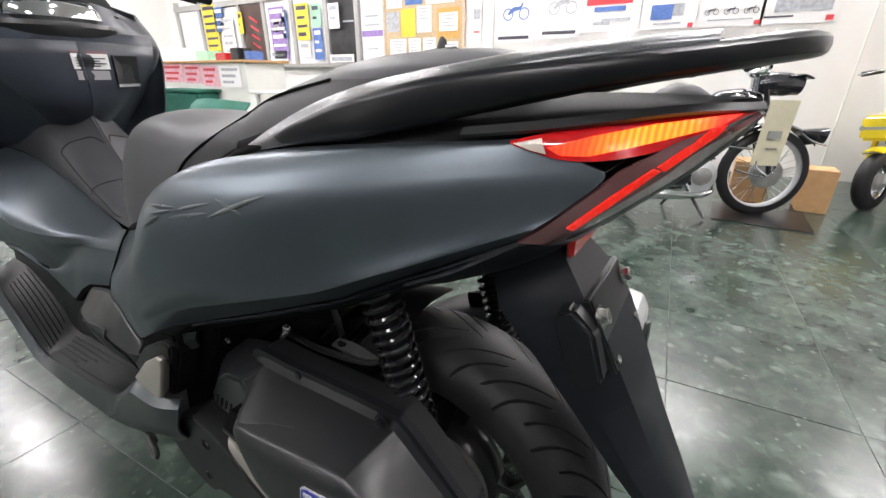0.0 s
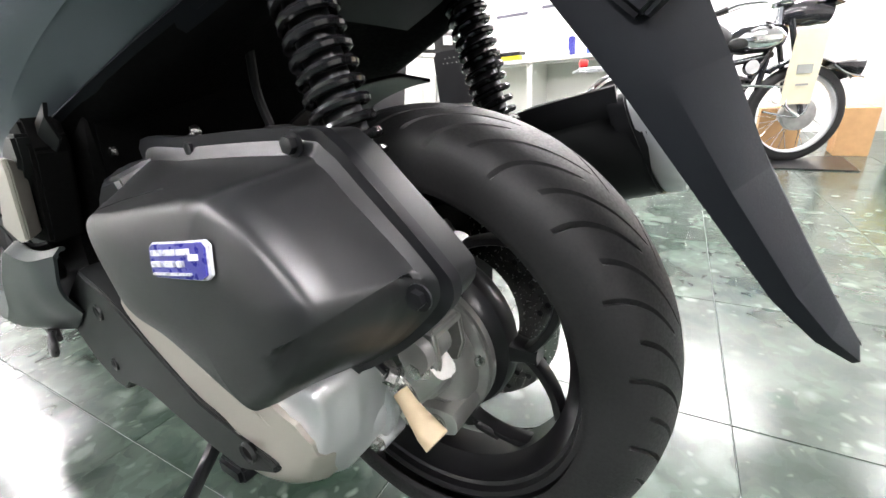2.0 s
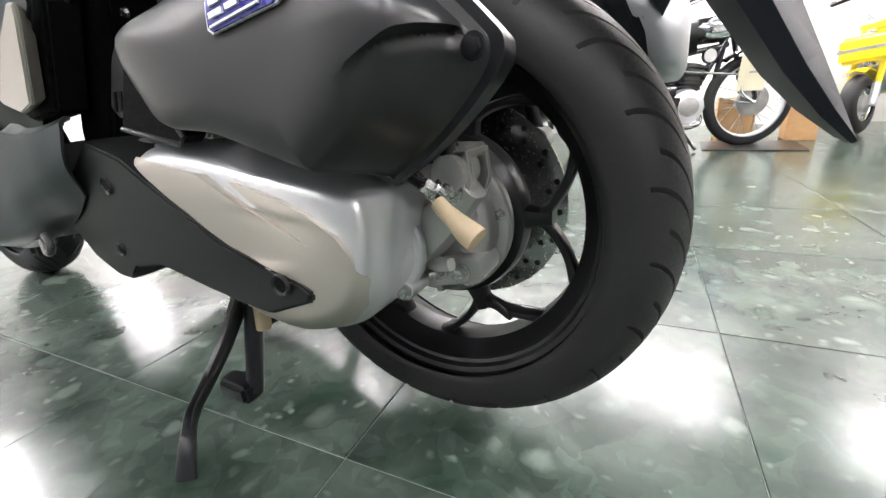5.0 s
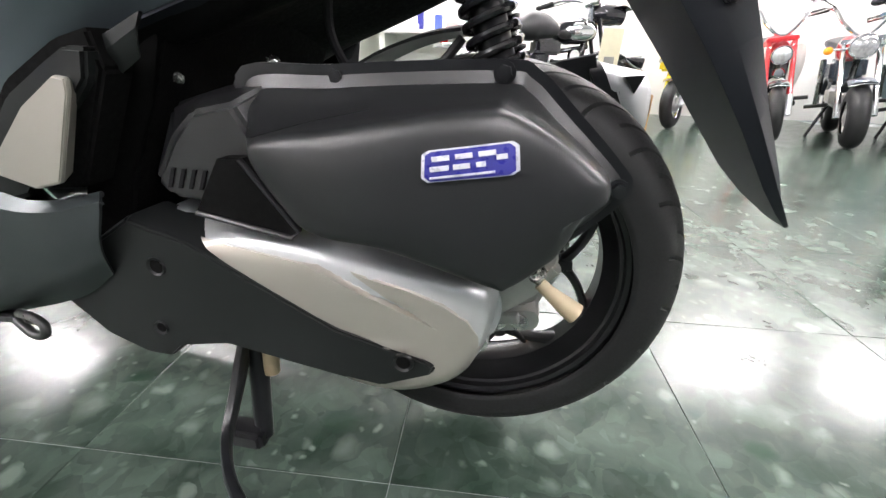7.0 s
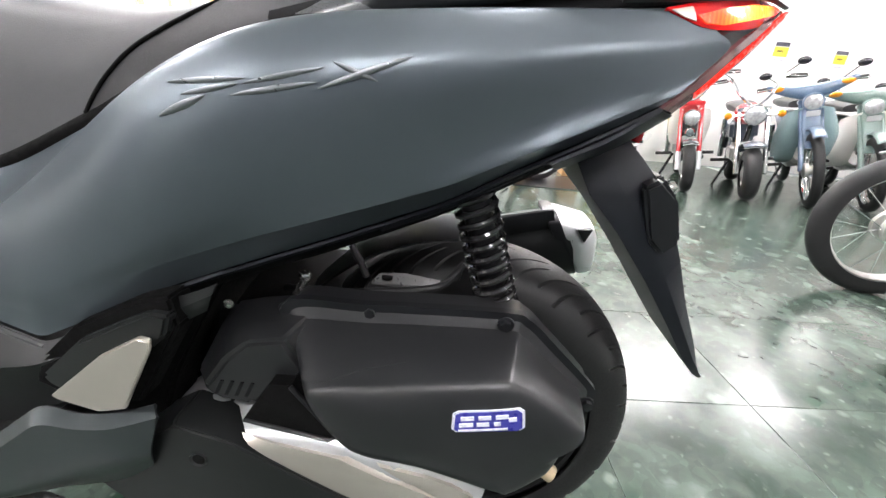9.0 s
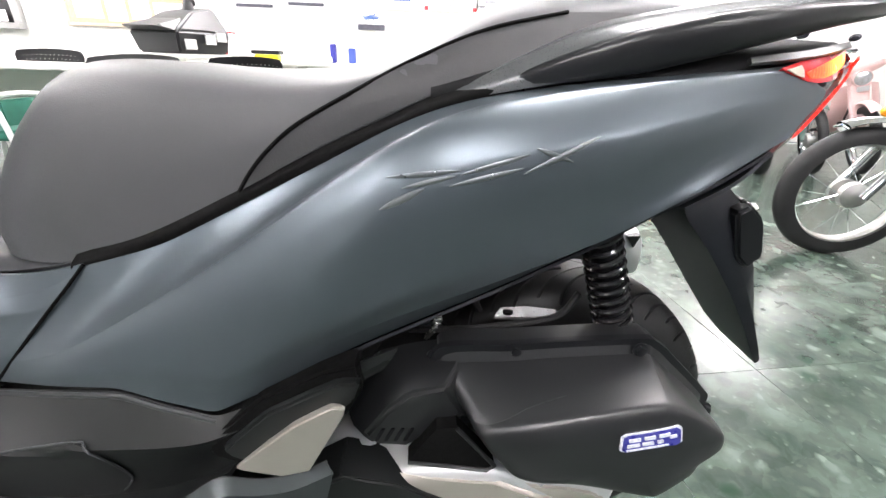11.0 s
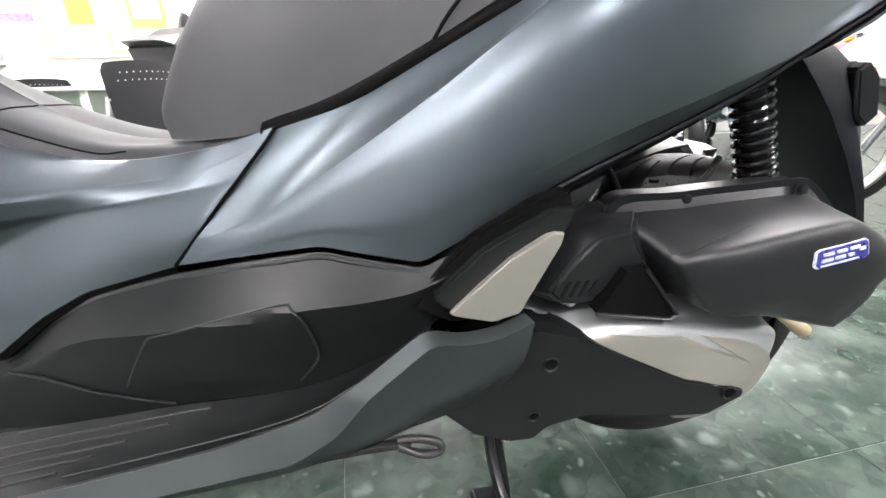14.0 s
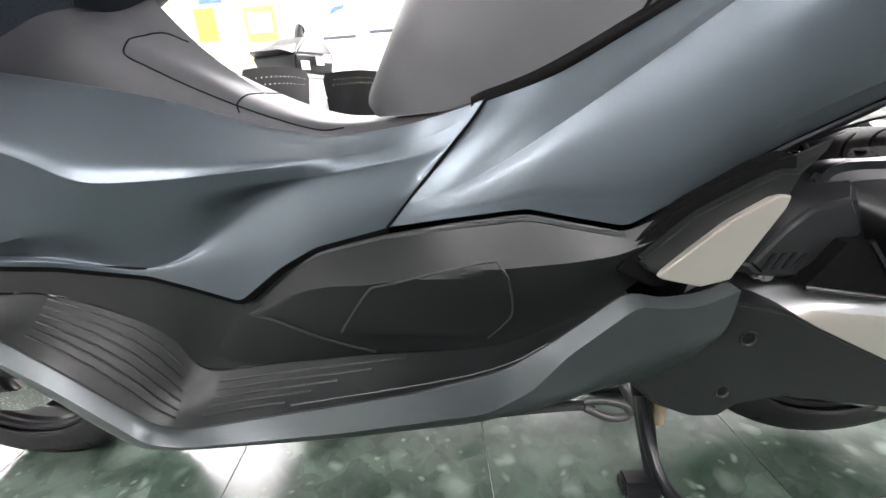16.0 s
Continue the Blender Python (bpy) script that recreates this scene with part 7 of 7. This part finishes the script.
p5 = poster(-.295, 1.50, .44, .60, ((-.25, -.55, .40, .20, INKB), (.35, -.50, .20, .16, INKG), (.86, -.92, .09, .06, INKR), (0, .35, .9, .42, INKB), (.0, -.85, .5, .02, INKG)), "poster with a dark blue photograph", 4.208)
p6 = poster(.18, 1.52, .46, .64, ((.86, -.93, .09, .05, INKR), (0, -.84, .7, .015, INKG), (0, .45, .7, .10, INK)), "poster with three printed motorcycles", 4.208)
for k in range(3):
    moto_print(p6, .04 + k * .14, 1.31, .10, INK, 4.202)
    moto_print(p6, .04 + k * .14, 1.50, .10, INKR, 4.202)
p7 = poster(.63, 1.51, .48, .62, ((.1, -.55, .75, .18, INKG), (-.5, -.83, .4, .02, INK), (.85, -.90, .1, .06, INKR), (0, .35, .85, .40, INKB)), "poster with grey printed scenes", 4.208)
solo("wall_hook", join(box(.39, .52, 4.205, 4.217, 1.10, 1.18, .004), tube([(.45, 4.205, 1.14), (.45, 4.17, 1.13), (.45, 4.165, 1.15)], .006, 8, steps=8)), IVORY, "ivory wall hook plate", "hook")
solo("light_switch", box(.10, .17, 4.21, 4.219, 1.05, 1.12, .003), IVORY, "ivory light switch on the wall", "switch")
for x0, x1, z0, z1 in ((2.95, 3.10, 1.06, 1.27), (3.55, 3.68, 1.04, 1.23)):
    p = poster((x0 + x1) / 2, (z0 + z1) / 2, x1 - x0, z1 - z0, ((0, .75, .9, .18, INK), (0, .1, .92, .42, INKY), (-.1, .15, .4, .08, INK), (0, -.6, .7, .05, INKG)), "small yellow price sheet on the wall", 4.248)
solo("pilaster", box(-2.13, -2.02, 4.17, 4.218, 0, 2.9, .004), WALLM, "narrow white wall pilaster", "pilaster", kind="structure")
solo("trim", box(1.085, 1.099, 4.20, 4.219, 0, 2.9, .003), PANELW, "pale vertical wall joint strip", "trim", kind="structure")

# notice board with its papers
FRAMEW = material("pale_wood_frame", (0.62, 0.51, 0.38), 0.55, 0, 0.1, 20)
nb = thing("notice_board", "cork notice board with a wooden frame covered with papers", "notice board", (-2.97, 4.2, 1.0))
part("board", box(-3.52, -2.40, 4.195, 4.215, .98, 1.80, .003), material("cork_sheet", (0.55, 0.42, 0.26), .8, 0, .15, 60, .2, 200), nb)
for a in (box(-3.55, -3.52, 4.18, 4.216, .95, 1.83, .004), box(-2.40, -2.37, 4.18, 4.216, .95, 1.83, .004), box(-3.52, -2.40, 4.18, 4.216, .95, .98, .004), box(-3.52, -2.40, 4.18, 4.216, 1.80, 1.83, .004)):
    part("frame_bar", a, FRAMEW, nb)
for x0, x1, z0, z1, m in ((-3.50, -3.30, 1.30, 1.52, INKG), (-3.27, -3.06, 1.24, 1.54, INKY), (-3.03, -2.82, 1.28, 1.56, PAPER), (-2.74, -2.43, 1.20, 1.52, CORK), (-2.71, -2.46, 1.28, 1.47, PAPER), (-3.45, -3.20, 1.02, 1.22, PAPER), (-3.16, -2.98, 1.00, 1.22, PAPER), (-2.94, -2.76, 1.02, 1.22, PAPER), (-2.72, -2.45, 1.01, 1.17, PAPER), (-3.48, -3.25, 1.56, 1.76, PAPER), (-3.2, -2.95, 1.58, 1.78, INKB), (-2.9, -2.5, 1.57, 1.77, PAPER)):
    y = 4.190 if m is PAPER else 4.193
    part("paper", box(x0, x1, y - .0015, y + .0015, z0, z1, 0), m, nb)
    if m is PAPER:
        for k in range(4):
            part("print_bar", box(x0 + .03, x1 - .03 - .02 * (k % 3), y - .0035, y - .002, z1 - .035 - .035 * k, z1 - .025 - .035 * k, 0), INKG, nb)
poster(-2.22, 1.38, .12, .5, ((0, .2, .7, .2, INKG), (0, -.5, .6, .03, INKR)), "narrow paper notice beside the board", 4.208)
solo("wall_ornament", ball((-2.24, 4.18, 1.70), .09, (1.4, .35, .7)), CARD, "brown dried ornament hung on the wall", "ornament")
wp = poster(-3.75, 1.36, .36, .80, ((0, .35, .6, .03, INKG), (0, .1, .7, .03, INKG), (0, -.15, .98, .09, LAV), (0, -.6, .5, .02, INKG)), "tall white sheet with a purple band", 4.208)

# ---- shop front ----
def mullion(x, w=.07):
    part("mullion", box(x - w / 2, x + w / 2, 4.16, 4.215, .95, 1.95, .004), ALUF, sf)


sf = thing("window_1", "aluminium framed shop window hung with coloured sale sheets", "window", (-6.0, 4.2, .95), kind="structure")
for x in (-8.25, -7.55, -6.46, -5.86, -5.22, -4.54, -3.98):
    mullion(x)
part("rail", box(-8.3, -3.95, 4.15, 4.215, 1.80, 1.88, .004), ALUF, sf)
part("sill", box(-8.3, -3.95, 4.12, 4.215, .90, .95, .004), ALUF, sf)
for x0, x1 in ((-8.21, -7.59), (-7.51, -6.50), (-5.82, -5.26), (-5.18, -4.58)):
    part("pane", box(x0, x1, 4.19, 4.20, .955, 1.795, 0), DAYP, sf, "pale frosted pane")
part("door_leaf", box(-6.42, -5.90, 4.18, 4.20, .955, 1.795, .002), BROWNP, sf, "dark brown door leaf with red marks")
for k in range(5):
    part("mark", moved(box(-.10, .10, -.002, .002, -.015, .015, 0), pose(-6.12, 4.176, 1.10 + k * .12, 0, 25, 0)), INKR, sf)
part("doorway", box(-4.50, -4.02, 4.195, 4.21, .955, 1.795, 0), DARKP, sf, "dark open doorway")
part("shelf_edge", box(-4.22, -4.05, 4.17, 4.19, 1.45, 1.47, 0), INKG, sf)
for x0, x1, z0, z1, m in ((-7.42, -7.05, 1.02, 1.86, INKY), (-7.10, -6.85, 1.45, 1.80, INKB), (-6.95, -6.62, 1.04, 1.66, PAPER), (-6.48, -6.36, 1.40, 1.70, INKY), (-5.70, -5.36, 1.02, 1.71, LAV), (-5.62, -5.50, 1.38, 1.52, PAPER), (-5.44, -5.33, 1.30, 1.66, INKB), (-5.78, -5.40, 1.0, 1.14, PAPER), (-5.12, -4.86, 1.26, 1.72, INKY), (-5.10, -4.88, 1.04, 1.24, PAPER), (-4.80, -4.62, 1.42, 1.70, PALEG), (-4.80, -4.62, 1.00, 1.40, INKB), (-4.47, -4.27, 1.38, 1.68, PAPER), (-4.50, -4.05, .96, 1.06, PAPER)):
    s = thing("sale_sheet", "bright printed sale sheet hung in the shop window", "poster", ((x0 + x1) / 2, 4.15, z0), "sale sheets")
    part("sheet", box(x0, x1, 4.146, 4.149, z0, z1, 0), m, s)
    for k in range(max(int((z1 - z0) / .11), 1)):
        zz = z1 - .06 - k * .11
        part("print_bar", box(x0 + .03, x1 - .03 - (.04 if k % 2 else 0), 4.1435, 4.145, zz - .02, zz + (.015 if k % 3 else .03), 0), INK if m in (INKY, PALEG) else PAPER if m in (INKB, LAV) else INKG, s)
# low display counter in front of it
dc = thing("display_counter", "low counter with pink printed sheets on its front", "counter", (-6.0, 3.0, 0))
part("body", box(-7.0, -4.5, 2.80, 3.35, 0, .93, .006), PANELW, dc)
part("top", box(-7.05, -4.45, 2.76, 3.40, .931, .96, .005), CARD, dc, "wood-coloured counter top")
for k, (x0, x1, z0, z1, m) in enumerate(((-6.35, -5.85, .70, .93, PINKS), (-5.82, -5.42, .69, .92, PINKS), (-5.40, -5.05, .66, .90, PINKS), (-5.02, -4.6, .66, .9, PAPER), (-6.35, -6.05, .25, .64, PAPER))):
    part("printed_sheet", box(x0, x1, 2.790, 2.794, z0, z1, 0), m, dc)
    for j in range(3):
        part("print_bar", box(x0 + .05, x1 - .05 - .05 * j, 2.786, 2.789, z1 - .06 - j * .07, z1 - .03 - j * .07, 0), INKR if m is PINKS else INKG, dc)
gb = thing("green_bin", "dark green plastic bin standing before the counter", "bin", (-5.45, 2.60, 0))
part("shell", rings([[(-5.85 + .05, 2.50, 0), (-5.15, 2.50, 0), (-5.15, 2.72, 0), (-5.85 + .05, 2.72, 0)], [(-5.95, 2.46, .60), (-5.02, 2.46, .60), (-5.02, 2.75, .60), (-5.95, 2.75, .60)]], .015, 3), GREENC, gb)
part("rim", box(-5.97, -5.0, 2.44, 2.77, .60, .63, .008), GREENC, gb)
for x, w, h, m, lab in ((-5.6, .30, .12, PALEG, "pale green box"), (-5.2, .22, .09, REDP, "red and white box"), (-4.9, .16, .14, GREYP, "dark grey box"), (-6.4, .3, .18, PAPER, "white paper box"), (-4.65, .1, .1, INKB, "blue box")):
    solo("counter_box", box(x - w / 2, x + w / 2, 2.95, 3.15, .961, .961 + h, .008), m, lab + " on the display counter", "box")

# ---- floor tiles ----
TS, TA = .435, radians(4.6)


def tile_bm(cx, cy, half=TS / 2 - .0006):
    bm = bmesh.new()
    lo = []
    for h, z in ((half, -.007), (half, -.0010), (half - .0008, 0)):
        lo.append([bm.verts.new((cx + sx * h, cy + sy * h, z)) for sx, sy in ((-1, -1), (1, -1), (1, 1), (-1, 1))])
    for a, b in zip(lo, lo[1:]):
        for k in range(4):
            bm.faces.new((a[k], a[(k + 1) % 4], b[(k + 1) % 4], b[k]))
    bm.faces.new(lo[-1])
    return bm


tile_mesh = mesh("tile", tile_bm(0, 0), FLOORM, False)
rnd = random.Random(4)
far_tiles = []
for i in range(-24, 20):
    for j in range(-13, 12):
        x = .33 + math.cos(TA) * (i + .5) * TS - math.sin(TA) * (j + .5) * TS
        y = .29 + math.sin(TA) * (i + .5) * TS + math.cos(TA) * (j + .5) * TS
        if not (-8.55 < x < 6.95 and -4.15 < y < 4.2):
            continue
        m = pose(x, y, 0, rnd.uniform(-.10, .10), rnd.uniform(-.10, .10), math.degrees(TA))
        if -3.0 < x < 4.3 and -1.0 < y < 4.2:
            t = new("tile", tile_mesh)
            t.parent = floor_ob
            t.matrix_basis = m
        else:
            far_tiles.append(moved(tile_bm(0, 0), m))
verts, faces = [], []
for b in far_tiles:
    k = len(verts)
    b.verts.index_update()
    verts += [v.co[:] for v in b.verts]
    faces += [[k + v.index for v in f.verts] for f in b.faces]
    b.free()
me = bpy.data.meshes.new("far_tiles")
me.from_pydata(verts, [], faces)
me.materials.append(FLOORM)
ft = new("far_tiles", me)
ft.parent = floor_ob
tagged(ft, kind="stuff")
